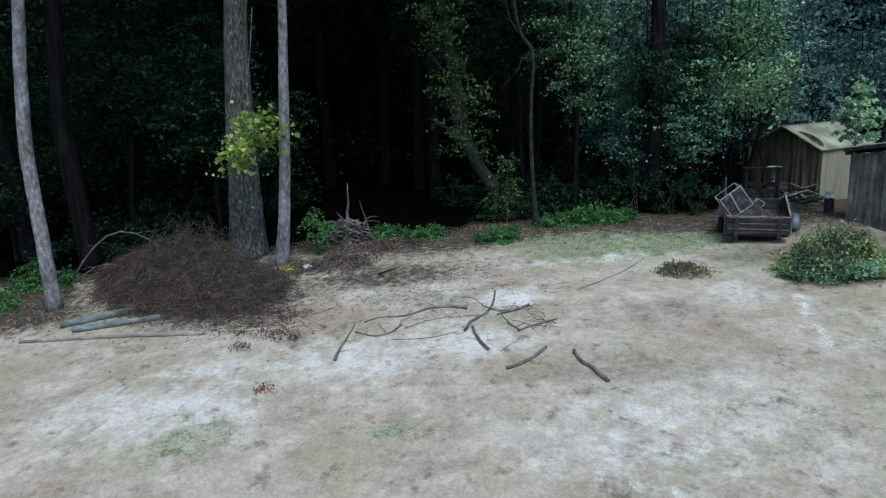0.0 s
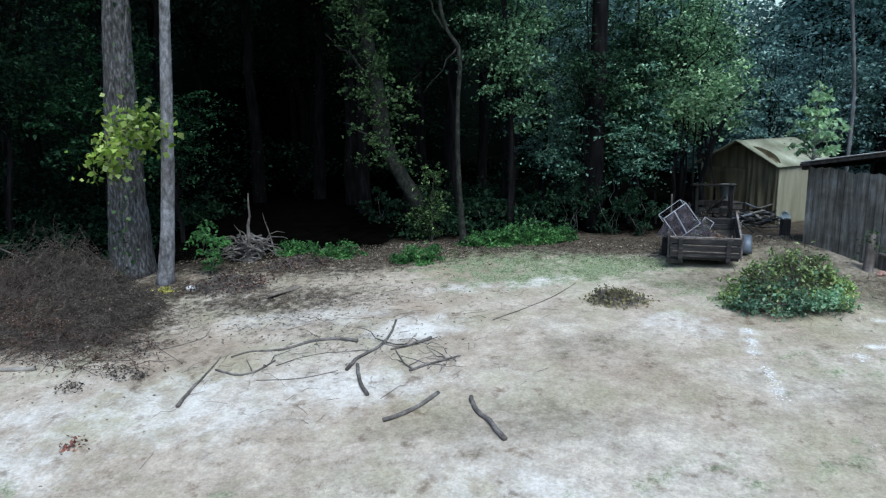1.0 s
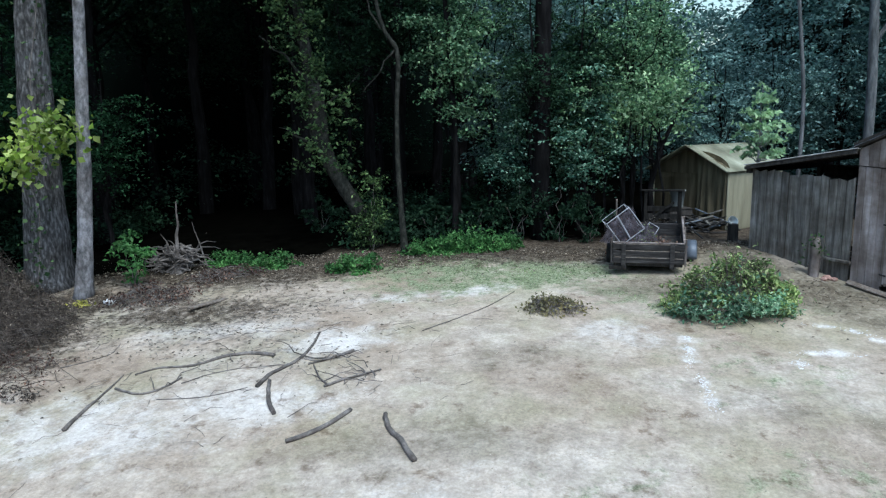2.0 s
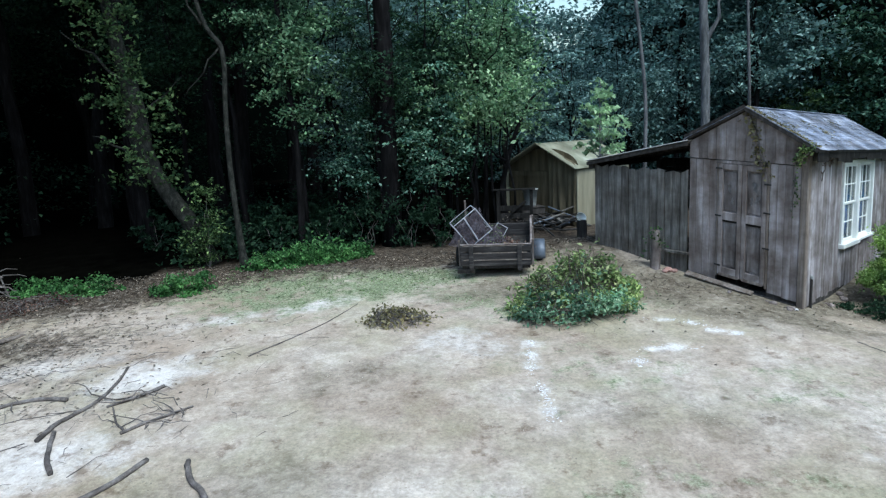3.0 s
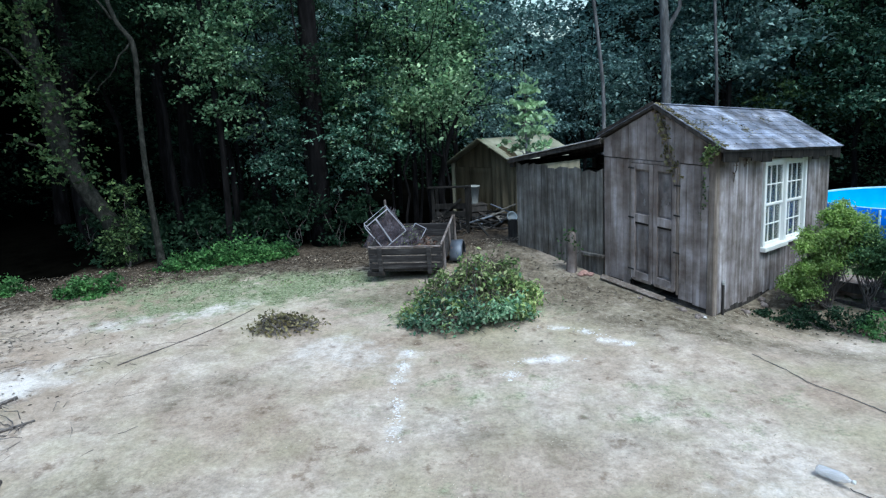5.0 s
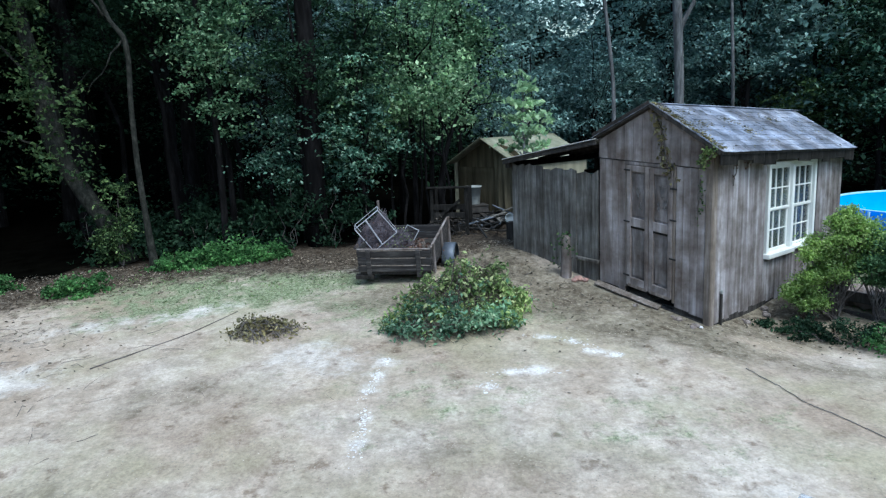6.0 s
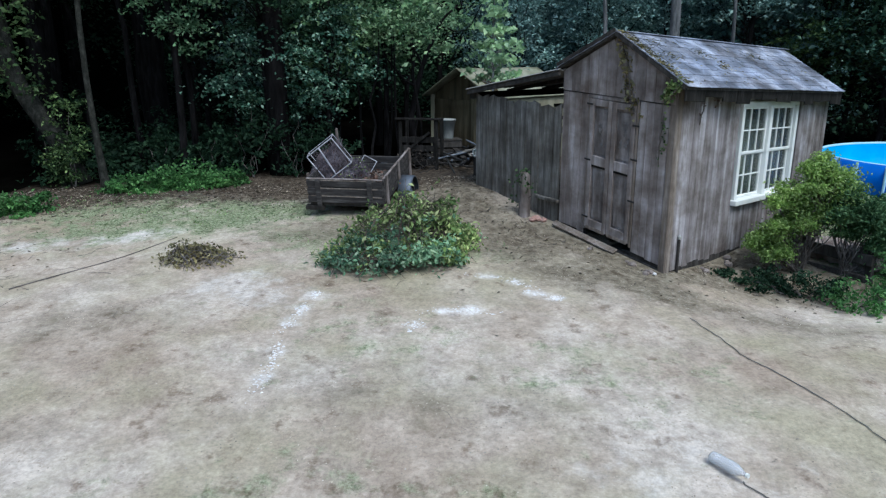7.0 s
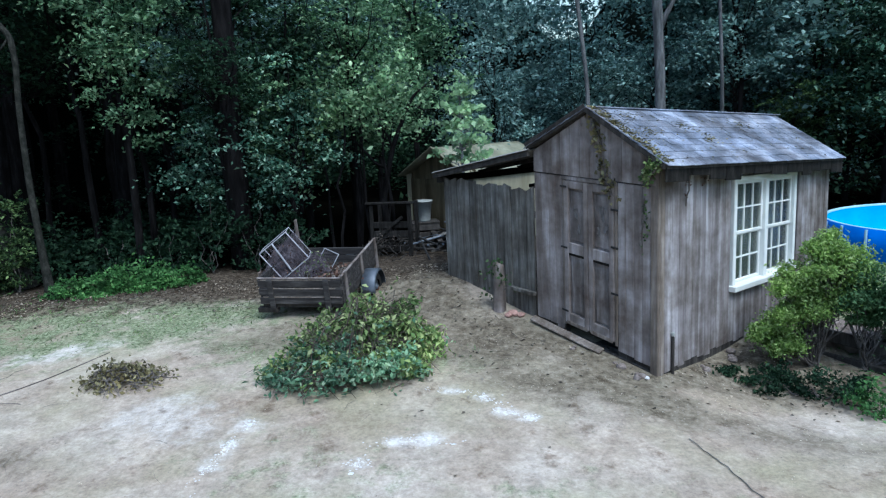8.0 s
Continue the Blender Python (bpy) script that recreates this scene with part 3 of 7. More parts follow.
def plank(x0, x1, zb0, zb1, zt0, zt1, y0, y1, cut=0.006):
    """An upright board facing -y, its front edges chamfered, its ends slanted."""
    bm = bmesh.new()
    sec = [(x0, y1), (x0, y0 + cut), (x0 + cut, y0), (x1 - cut, y0), (x1, y0 + cut), (x1, y1)]
    rows_ = []
    for zz in ((zb0, zb1), (zt0, zt1)):
        rows_.append([bm.verts.new((x, y, zz[0] + (zz[1] - zz[0]) * (x - x0) / max(1e-6, x1 - x0))) for x, y in sec])
    a, b = rows_
    for i in range(6):
        j = (i + 1) % 6
        bm.faces.new((a[i], a[j], b[j], b[i]))
    bm.faces.new(list(reversed(a)))
    bm.faces.new(b)
    return bm


def turned(bm, m):
    bm.transform(m)
    return bm


def settled(bm):
    """The front leans with the ground: its lines drop towards the corner."""
    for v in bm.verts:
        v.co.z += (0.18 - 0.05 * v.co.z) * (0.8 - v.co.x)
    return bm


def drooped(bm):
    """The side sinks a little towards the back."""
    for v in bm.verts:
        v.co.z -= 0.018 * v.co.z * (v.co.y - 1.4)
    return bm


def build_shed():
    rng = random.Random(5)
    shed = thing("shed", SHED, "weathered grey wooden garden shed with shingled gable roof", "shed")
    # carcass: walls with thickness round the door and window openings
    bm = bmesh.new()
    for x0, x1 in ((0.02, 0.44), (1.17, W - 0.02)):
        add_box(bm, (x0, 0.0, 0.12), (x1, 0.07, 2.10))
    part("front_wall", settled(bm), DARK_WOOD, shed)
    bm = bmesh.new()
    for i in range(12):
        x0, x1 = 0.02 + i * (W - 0.04) / 12, 0.02 + (i + 1) * (W - 0.04) / 12
        add_box(bm, (x0, 0.0, 1.98), (x1, 0.069, min(gable(x0), gable(x1)) - 0.03))
    part("gable_wall", bm, DARK_WOOD, shed)
    bm = bmesh.new()
    y0, y1, z0, z1 = 1.44, 2.98, 0.74, 1.98
    for lo, hi in (((W - 0.07, 0.07, 0.06), (W, y0, 2.25)), ((W - 0.07, y1, 0.06), (W, L, 2.14)), ((W - 0.07, y0, 0.06), (W, y1, z0)), ((W - 0.07, y0, z1), (W, y1, 2.18))):
        add_box(bm, lo, hi)
    part("side_wall", bm, DARK_WOOD, shed)
    part("back_wall", box((0.02, L - 0.07, 0.1), (W - 0.07, L, 2.2)), DARK_WOOD, shed)
    part("far_side_wall", box((0.0, 0.07, 0.15), (0.07, L - 0.07, 2.2)), DARK_WOOD, shed)
    part("shed_floor", box((0.07, 0.07, 0.12), (W - 0.07, L - 0.07, 0.2)), DARK_WOOD, shed)
    part("sill_beam", settled(box((0.0, -0.012, 0.04), (W, 0.06, 0.22), 0.01)), DARK_WOOD, shed)
    # sill coloured dark for the shadow along the side wall's foot
    part("side_sill_beam", box((W - 0.05, 0.1, -0.15), (W + 0.015, L - 0.02, 0.20), 0.01), DARK_WOOD, shed)

    # front boards, left and right of the doors and over them
    def front(x0, x1, zb, zt, prone=0.0):
        return plank(x0 + 0.0008, x1 - 0.0008, zb[0], zb[1], zt[0], zt[1], -0.022 - prone, 0.0)

    for a, b, n in ((0.0, 0.425, 4), (1.19, 1.596, 4)):
        for i in range(n):
            x0, x1 = a + (b - a) * i / n, a + (b - a) * (i + 1) / n
            lift = 0.27 + rng.uniform(-0.015, 0.02)
            part("plank", settled(front(x0, x1, (lift, lift), (2.095, 2.095), rng.uniform(0, 0.003))), GREY_WOOD, shed)
    n = 12
    for i in range(n):
        x0, x1 = W * i / n, W * (i + 1) / n
        z0, z1 = gable(x0) - 0.012, gable(x1) - 0.012
        if x0 < APEX < x1:
            z0 = z1 = min(z0, z1)
        lo = [2.11 + 0.075 * (0.8 - q) for q in (x0, x1)]
        part("plank", front(x0, x1, lo, (z0, z1), 0.012 + rng.uniform(0, 0.003)), GREY_WOOD, shed)
    # grey flakes of peeling face on the upper door panels
    for k, (cx, cz, rx_, rz_) in enumerate(((0.985, 1.74, 0.05, 0.12), (1.02, 1.58, 0.035, 0.08), (0.94, 1.55, 0.03, 0.09), (0.62, 1.7, 0.03, 0.1), (0.66, 1.5, 0.025, 0.07))):
        bm = bmesh.new()
        ring = []
        for i in range(14):
            w = 2 * math.pi * i / 14
            f = rng.uniform(0.45, 1.1)
            ring.append(bm.verts.new((cx + rx_ * f * math.cos(w), -0.0135 - rng.uniform(0, 0.006), cz + rz_ * f * math.sin(w))))
        mid_v = bm.verts.new((cx, -0.0145, cz))
        for i in range(14):
            bm.faces.new((mid_v, ring[i], ring[(i + 1) % 14]))
        bmesh.ops.solidify(bm, geom=bm.faces[:], thickness=0.0015)
        part("peeling_flake", settled(bm), PEEL, shed)
    part("header_board", settled(box((0.42, -0.034, 2.056), (1.19, -0.001, 2.10), 0.004)), DOOR_WOOD, shed)
    part("corner_board", box((W - 0.068, -0.034, 0.03), (W + 0.024, 0.02, 2.29), 0.008), TAN_WOOD, shed, "browner weathered corner board")
    part("corner_board", box((W + 0.002, 0.022, 0.03), (W + 0.026, 0.085, 2.29), 0.006), TAN_WOOD, shed, "browner weathered corner board")
    for x0 in (0.427, 1.152):
        part("door_casing", settled(box((x0, -0.03, 0.33), (x0 + 0.033, -0.001, 2.056), 0.004)), TAN_WOOD, shed)
    # two leaves with two sunk panels each
    for x0, x1, tag in ((0.463, 0.803, 0), (0.809, 1.149, 1)):
        leaf = part("door", settled(box((x0 + 0.002, -0.002, 0.365), (x1 - 0.002, 0.022, 2.052))), DOOR_WOOD, shed, "weathered closed door leaf with sunk panels")
        st = 0.062
        for a, b in ((x0, x0 + st), (x1 - st, x1)):
            part("stile", settled(box((a, -0.044, 0.37), (b, -0.003, 2.048), 0.006)), GREY_WOOD, leaf)
        for z0, z1 in ((0.37, 0.49), (1.215, 1.335), (1.965, 2.048)):
            part("rail", settled(box((x0 + st, -0.042, z0), (x1 - st, -0.003, z1), 0.006)), GREY_WOOD, leaf)
        for z0, z1 in ((0.515, 1.185), (1.36, 1.94)):
            part("panel", settled(box((x0 + st + 0.018, -0.012, z0), (x1 - st - 0.018, -0.003, z1), 0.006)), DOOR_WOOD, leaf)
        # near-black strip painted as the shadow under the middle rail
        part("shadow_gap", settled(box((x0 + st, -0.038, 1.188), (x1 - st, -0.003, 1.213), 0.002)), SHADED_WOOD, leaf)
        for z in ((1.97, 1.26, 0.50) if tag == 0 else (1.80, 1.40, 0.9)):
            xx = x0 - 0.045 if tag == 0 else x1 - 0.03
            part("hinge", settled(box((xx, -0.054, z), (xx + 0.095, -0.045, z + 0.022), 0.002)), RUBBER, leaf)
        part("drip_strip", settled(box((x0 + 0.02, -0.046, 0.352), (x1 - 0.02, -0.03, 0.395), 0.004)), TAN_WOOD, leaf)
    # side boards, cut round the window
    n = 30
    side = Matrix.Translation((W, 0, 0)) @ Matrix.Rotation(radians(90), 4, "Z")
    for i in range(n):
        a, b = 0.09 + (L - 0.09) * i / n, 0.09 + (L - 0.09) * (i + 1) / n
        top = 2.28 + sag((a + b) / 2)
        foot = 0.07 + rng.uniform(-0.03, 0.03)
        spans = [(foot, top)]
        if b > 1.42 and a < 3.0:
            spans = [(foot, 0.70), (2.0, top)]
        for z0, z1 in spans:
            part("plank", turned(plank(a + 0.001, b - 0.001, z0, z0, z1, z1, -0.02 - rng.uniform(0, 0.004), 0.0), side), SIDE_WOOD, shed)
    pipe = part("corner_pipe", turned(box((0.2, -0.06, -0.05), (0.232, -0.03, 0.44), 0.008), side), DARK_WOOD, shed, "thin dark upright pipe at the shed corner")
    part("pipe_cap", turned(box((0.194, -0.066, 0.442), (0.238, -0.026, 0.49), 0.01), side), BUCKET_WHITE, pipe, "pale cap")

    # window
    def set_in(bm):
        return drooped(turned(bm, side))

    win = part("window", set_in(box((1.43, -0.045, 1.965), (2.985, -0.0, 2.025), 0.005)), WHITE_PAINT, shed, "white double sash window with small panes")
    for a, b in ((1.43, 1.495), (2.17, 2.245), (2.92, 2.985)):
        part("window_frame", set_in(box((a, -0.045, 0.76), (b, 0.05, 1.965), 0.005)), WHITE_PAINT, win)
    part("window_sill", set_in(box((1.395, -0.10, 0.69), (2.205, 0.05, 0.76), 0.008)), WHITE_PAINT, win)
    part("window_sill", set_in(box((2.207, -0.09, 0.72), (3.02, 0.05, 0.765), 0.008)), WHITE_PAINT, win)
    for a, b in ((1.497, 2.168), (2.247, 2.918)):
        for z0, z1, d in ((0.762, 1.365, 0.012), (1.345, 1.963, -0.008)):
            bm = bmesh.new()
            for lo, hi in (((a, z0), (a + 0.036, z1)), ((b - 0.036, z0), (b, z1)), ((a + 0.036, z0), (b - 0.036, z0 + 0.035)), ((a + 0.036, z1 - 0.035), (b - 0.036, z1))):
                add_box(bm, (lo[0], d, lo[1]), (hi[0], d + 0.028, hi[1]), 0.003)
            wi, hi_ = b - a - 0.072, z1 - z0 - 0.07
            for k in (1, 2):
                x = a + 0.036 + wi * k / 3
                add_box(bm, (x - 0.009, d + 0.003, z0 + 0.035), (x + 0.009, d + 0.024, z1 - 0.035))
            z = z0 + 0.035 + hi_ / 2
            add_box(bm, (a + 0.036, d + 0.004, z - 0.008), (b - 0.036, d + 0.023, z + 0.008))
            part("sash", set_in(bm), WHITE_PAINT, win)
            for kx in range(3):
                for kz in range(2):
                    px, pz = a + 0.036 + wi * kx / 3 + 0.009, z0 + 0.035 + hi_ * kz / 2 + 0.009
                    ob = part("pane", set_in(box((px, d + 0.011, pz), (px + wi / 3 - 0.018, d + 0.015, pz + hi_ / 2 - 0.018))), PANE, win)
                    ob.visible_shadow = False
    # roof: decks, boards and shingles
    roof = part("roof", bmesh.new(), DARK_WOOD, shed)
    bm = bmesh.new()
    R0, E1, E0 = (APEX, 2.86), (W + 0.17, 2.253), (-0.04, 2.455)
    for p, q in ((R0, E1), (R0, E0)):
        vs = []
        for y in (-0.11, L + 0.06):
            for x, z in (p, q):
                vs.append(bm.verts.new((x, y, z + sag(y))))
                vs.append(bm.verts.new((x, y, z + sag(y) - 0.035)))
        for f in ((0, 2, 6, 4), (1, 5, 7, 3), (0, 1, 3, 2), (4, 6, 7, 5), (2, 3, 7, 6), (0, 4, 5, 1)):
            bm.faces.new([vs[i] for i in f])
    bmesh.ops.recalc_face_normals(bm, faces=bm.faces)
    bm.to_mesh(roof.data)
    bm.free()
    for p, q in ((R0, E1), (R0, E0)):
        d = Vector((q[0] - p[0], 0, q[1] - p[1]))
        m = Matrix.Translation((p[0], -0.118, p[1] + 0.004)) @ Matrix.Rotation(-math.atan2(d.z, d.x), 4, "Y")
        part("rake_board", box((0, -0.010, -0.045), (d.length, 0.004, 0.0), 0.003, m), DARK_WOOD, roof)
    tilt_y = math.atan(-0.046)
    y = -0.11
    while y < L + 0.02:
        end = min(L + 0.06, y + rng.uniform(0.18, 0.42))
        drop = rng.uniform(0.09, 0.18)
        m = Matrix.Translation((W + 0.158, y, 2.238 + sag(y))) @ Matrix.Rotation(tilt_y + rng.uniform(-0.05, 0.05), 4, "X")
        # the near-black colour also holds the shade under the roof edge
        part("fascia_board", box((-0.01, 0, -drop), (0.009, end - y - 0.004, 0), 0.003, m), SHADED_WOOD, roof, "rotten broken fascia board")
        y = end
    y = 0.1
    while y < L - 0.1:
        end = min(L, y + rng.uniform(0.25, 0.6))
        if rng.random() < 0.8:
            part("frieze_board", box((W + 0.026, y, 2.15 + sag(y) - rng.uniform(0, 0.05)), (W + 0.04, end - 0.01, 2.26 + sag(end)), 0.003), DARK_WOOD, roof)
        y = end
    for y in (0.35, 0.95, 1.55, 2.2, 2.85, 3.5):
        part("rafter_tail", box((W + 0.004, y, 2.2 + sag(y)), (W + 0.14, y + 0.045, 2.275 + sag(y))), DARK_WOOD, roof)
    shingles = []
    for k in range(3):
        bm = bmesh.new()
        w = 0.215
        add_box(bm, (0.0, 0.002, 0.0), (0.15, w - 0.002, 0.006))
        for v in bm.verts:
            v.co.z += (0.008 if v.co.x > 0.1 else 0.0) + rng.uniform(0, 0.004)
            v.co.x += rng.uniform(-0.006, 0.006)
        me = bpy.data.meshes.new("shingle")
        bm.to_mesh(me)
        bm.free()
        shingles.append(me)
    for p, q in ((R0, E1), (R0, E0)):
        d = Vector((q[0] - p[0], 0, q[1] - p[1]))
        rows_n = int(d.length / 0.118)
        step = d.length / rows_n
        for r in range(rows_n):
            for c in range(20):
                y = -0.13 + c * 0.222 - (0.11 if r % 2 else 0.0)
                end = min(y + 0.2215, L + 0.062)
                y = max(y, -0.13)
                if end - y < 0.02:
                    continue
                x = p[0] + d.x * r / rows_n
                z = p[1] + d.z * r / rows_n
                ang = -math.atan2(d.z, d.x)
                m = Matrix.Translation((x, y, z + sag(y) + 0.004)) @ Matrix.Rotation(ang, 4, "Y") @ Matrix.Rotation(tilt_y, 4, "X")
                ob = mesh_part("shingle", rng.choice(shingles), SHINGLE, roof)
                ob.matrix_basis = m @ Matrix.Diagonal((step / 0.118, (end - y) / 0.215, 1, 1))
    ridge_cap = turned(box((APEX - 0.05, -0.12, 2.85), (APEX + 0.06, L + 0.07, 2.868), 0.008), Matrix.Rotation(tilt_y, 4, "X"))
    part("ridge_cap", ridge_cap, SHINGLE, roof)
    return shed


build_shed()

# things about the shed
cur = thing("curtain", SHED, "pale curtain hanging behind the shed window", "curtain")
bm = bmesh.new()
prev = None
for i in range(61):
    y = 1.46 + 1.5 * i / 60
    x = W - 0.16 + 0.022 * math.sin(i * 1.15) + 0.012 * math.sin(i * 0.37)
    pair = (bm.verts.new((x, y, 0.72)), bm.verts.new((x, y, 1.98)))
    if prev:
        bm.faces.new((prev[0], pair[0], pair[1], prev[1]))
    prev = pair
cl = part("cloth", bm, CURTAIN, cur, "", True)
cl.modifiers.new("thickness", "SOLIDIFY").thickness = 0.004
part("curtain_rail", box((W - 0.17, 1.43, 1.97), (W - 0.15, 2.98, 1.99)), DARK_WOOD, cur)


def ivy(name, m, label, seeds, spread, count, leaf, mat, seed):
    """A climbing plant: thin stems through the given places and leaves about them."""
    rng, r2 = np.random.default_rng(seed), random.Random(seed)
    root = thing(name, m, label, "vine")
    t = Tubes()
    t.add(bent(seeds[0], seeds[-1], 8, 0.02, r2), [0.008] * 8, 5)
    mesh_part("stem", t.mesh("stem"), STICK_BARK, root)
    seeds = np.array(seeds, float)
    k = rng.integers(0, len(seeds) - 1, count) if len(seeds) > 1 else np.zeros(count, int)
    u = rng.random(count)[:, None]
    pts = seeds[k] * (1 - u) + seeds[(k + 1) % len(seeds)] * u + rng.normal(size=(count, 3)) * spread
    mesh_part("foliage", leaf_mesh("foliage", pts, leaf, 0.35, rng, 0.8), mat, root)
    return root


ivy("ivy_vine", SHED, "thin half-dry ivy vine hanging down the shed gable", [(0.89, -0.06, 2.78), (0.94, -0.055, 2.55), (1.00, -0.055, 2.33), (1.07, -0.055, 2.10), (1.15, -0.05, 1.92)], (0.05, 0.012, 0.05), 130, 0.06, LEAF_DRY, 3)
ivy("dead_vine", SHED, "dead dark vine scraps clinging beside the shed door", [(1.48, -0.035, 1.38), (1.54, -0.03, 1.54), (1.55, -0.03, 1.73), (1.52, -0.03, 1.92)], (0.02, 0.006, 0.03), 46, 0.036, LEAF_OLIVE, 6)
ivy("ivy_clump", SHED, "green ivy clump on the shed corner under the eave", [(1.54, -0.07, 2.05), (1.59, -0.08, 2.18), (1.66, -0.12, 2.29), (1.74, -0.13, 2.27)], (0.035, 0.022, 0.04), 230, 0.04, LEAF_CUT, 4)
for k, (y, z, n) in enumerate(((0.42, 1.72, 36), (0.78, 1.93, 22), (1.27, 1.96, 46))):
    ivy("dead_vine", SHED, "dead brown vine scraps hanging under the shed eave", [(W + 0.10, y, 2.20), (W + 0.07, y + 0.02, 2.14), (W + 0.05, y, z + 0.08)], (0.015, 0.03, 0.03), n, 0.036, LEAF_BROWN, 40 + k)
_r = np.random.default_rng(8)
_p = np.stack([0.87 + _r.random(130) * 0.92, _r.random(130) ** 3.5 * 3.8, np.zeros(130)], 1)
_p[:, 2] = roof_z(_p[:, 0], _p[:, 1]) + 0.018
for _x, _y, _n in ((1.22, 1.2, 60), (1.42, 1.35, 70), (1.16, 2.6, 50), (1.03, 0.4, 40), (1.33, 0.34, 40)):
    _c = np.column_stack([_r.normal(_x, 0.05, _n), _r.normal(_y, 0.09, _n), np.zeros(_n)])
    _c[:, 2] = roof_z(_c[:, 0], _c[:, 1]) + 0.018
    _p = np.concatenate([_p, _c])
lm = mesh_part("fallen_leaves", leaf_mesh("fallen_leaves", _p, 0.04, 0.9, _r, 0.6), LEAF_DRY)
lm.matrix_basis = SHED
tagged(lm, "dry fallen leaves lying on the shed roof", "leaves", kind="stuff")

_p = np.column_stack([np.concatenate([_r.uniform(0.86, 1.82, 520), _r.uniform(1.15, 1.82, 50)]), np.concatenate([-0.11 + np.abs(_r.normal(0, 0.10, 520)), _r.uniform(0, 3.8, 50)]), np.zeros(570)])
_p[:, 2] = roof_z(_p[:, 0], _p[:, 1]) + 0.022
ms = mesh_part("roof_moss", leaf_mesh("roof_moss", _p, 0.034, 0.75, _r, 0.8), LEAF_DRY)
ms.matrix_basis = SHED
tagged(ms, "moss and leaf bits along the shed roof edge", "moss", kind="stuff")

# board lying before the doors
_a, _b = SHED @ Vector((0.02, -0.12, 0)), SHED @ Vector((1.05, -0.12, 0))
_za, _zb = lie(_a.x, _a.y) + 0.05, lie(_b.x, _b.y) + 0.03
stp = thing("loose_board", SHED @ pose(0.02, -0.12, _za, 24, math.degrees(math.atan2(_za - _zb, 1.03)), 2), "grey loose board lying under the shed doors", "board")
part("board", box((0, -0.065, 0), (1.03, 0.03, 0.028), 0.006), TAN_WOOD, stp)


# stones along the foot of the shed
_s = random.Random(77)
for k in range(16):
    if k == 0:
        _v = SHED @ Vector((W - 0.02, -0.16, 0))
    elif k < 10:
        _v = SHED @ Vector((_s.uniform(0.5, 1.85), _s.uniform(-0.3, -0.07), 0))
    else:
        _v = SHED @ Vector((W + _s.uniform(0.08, 0.25), _s.uniform(-0.05, 1.6), 0))
    _q = _s.uniform(0.025, 0.06) if k else 0.032
    _bm = bmesh.new()
    bmesh.ops.create_icosphere(_bm, subdivisions=2, radius=_q)
    for _w in _bm.verts:
        _w.co *= 1 + 0.3 * noise.noise(_w.co * 16 + Vector((k, 2, 0)))
        _w.co.z *= 0.65
    _st = part("stone", _bm, ASH if k == 0 else MULCH, None, "", True)
    _st.matrix_basis = pose(_v.x, _v.y, lie(_v.x, _v.y) + _q * 0.25, 0, 0, 40 * k)
    tagged(_st, "small whitish stone at the foot of the shed" if k == 0 else "small grey-brown stone at the foot of the shed", "stone", "stones at the foot of the shed")


# ---------------------------------------------------------------- fence and lean-to
def build_fence():
    rng = random.Random(11)
    fence = thing("fence", SHED, "dark weathered upright board fence beside the shed", "fence")
    n = 13
    for i in range(n):
        x0 = -1.70 + i * 1.68 / n
        x1 = x0 + 1.68 / n - rng.uniform(0.002, 0.01)
        xm = (x0 + x1) / 2
        top = 2.04 + (1.93 - 2.04) * (i / n) + rng.uniform(-0.02, 0.02)
        g = 0.62 + (0.36 - 0.62) * (xm + 1.70) / 1.70
        tl = rng.uniform(-0.03, 0.03)
        part("board", plank(x0, x1, g - 0.06, g - 0.06, top + tl, top - tl, -0.02 - rng.uniform(0, 0.012), 0.004, 0.003), FENCE_WOOD, fence)
    for z in (0.85, 1.6):
        part("rail", box((-1.69, 0.006, z), (-0.03, 0.05, z + 0.08), 0.004), DARK_WOOD, fence)
    for x in (-1.70, -0.85):
        part("post", box((x, 0.052, 0.2), (x + 0.09, 0.14, 1.9), 0.006), DARK_WOOD, fence)
    part("broken_rail", box((-0.42, -0.10, 0.66), (-0.02, -0.04, 0.705), 0.006, Matrix.Rotation(radians(3), 4, "Y")), FENCE_WOOD, fence)
    return fence


build_fence()


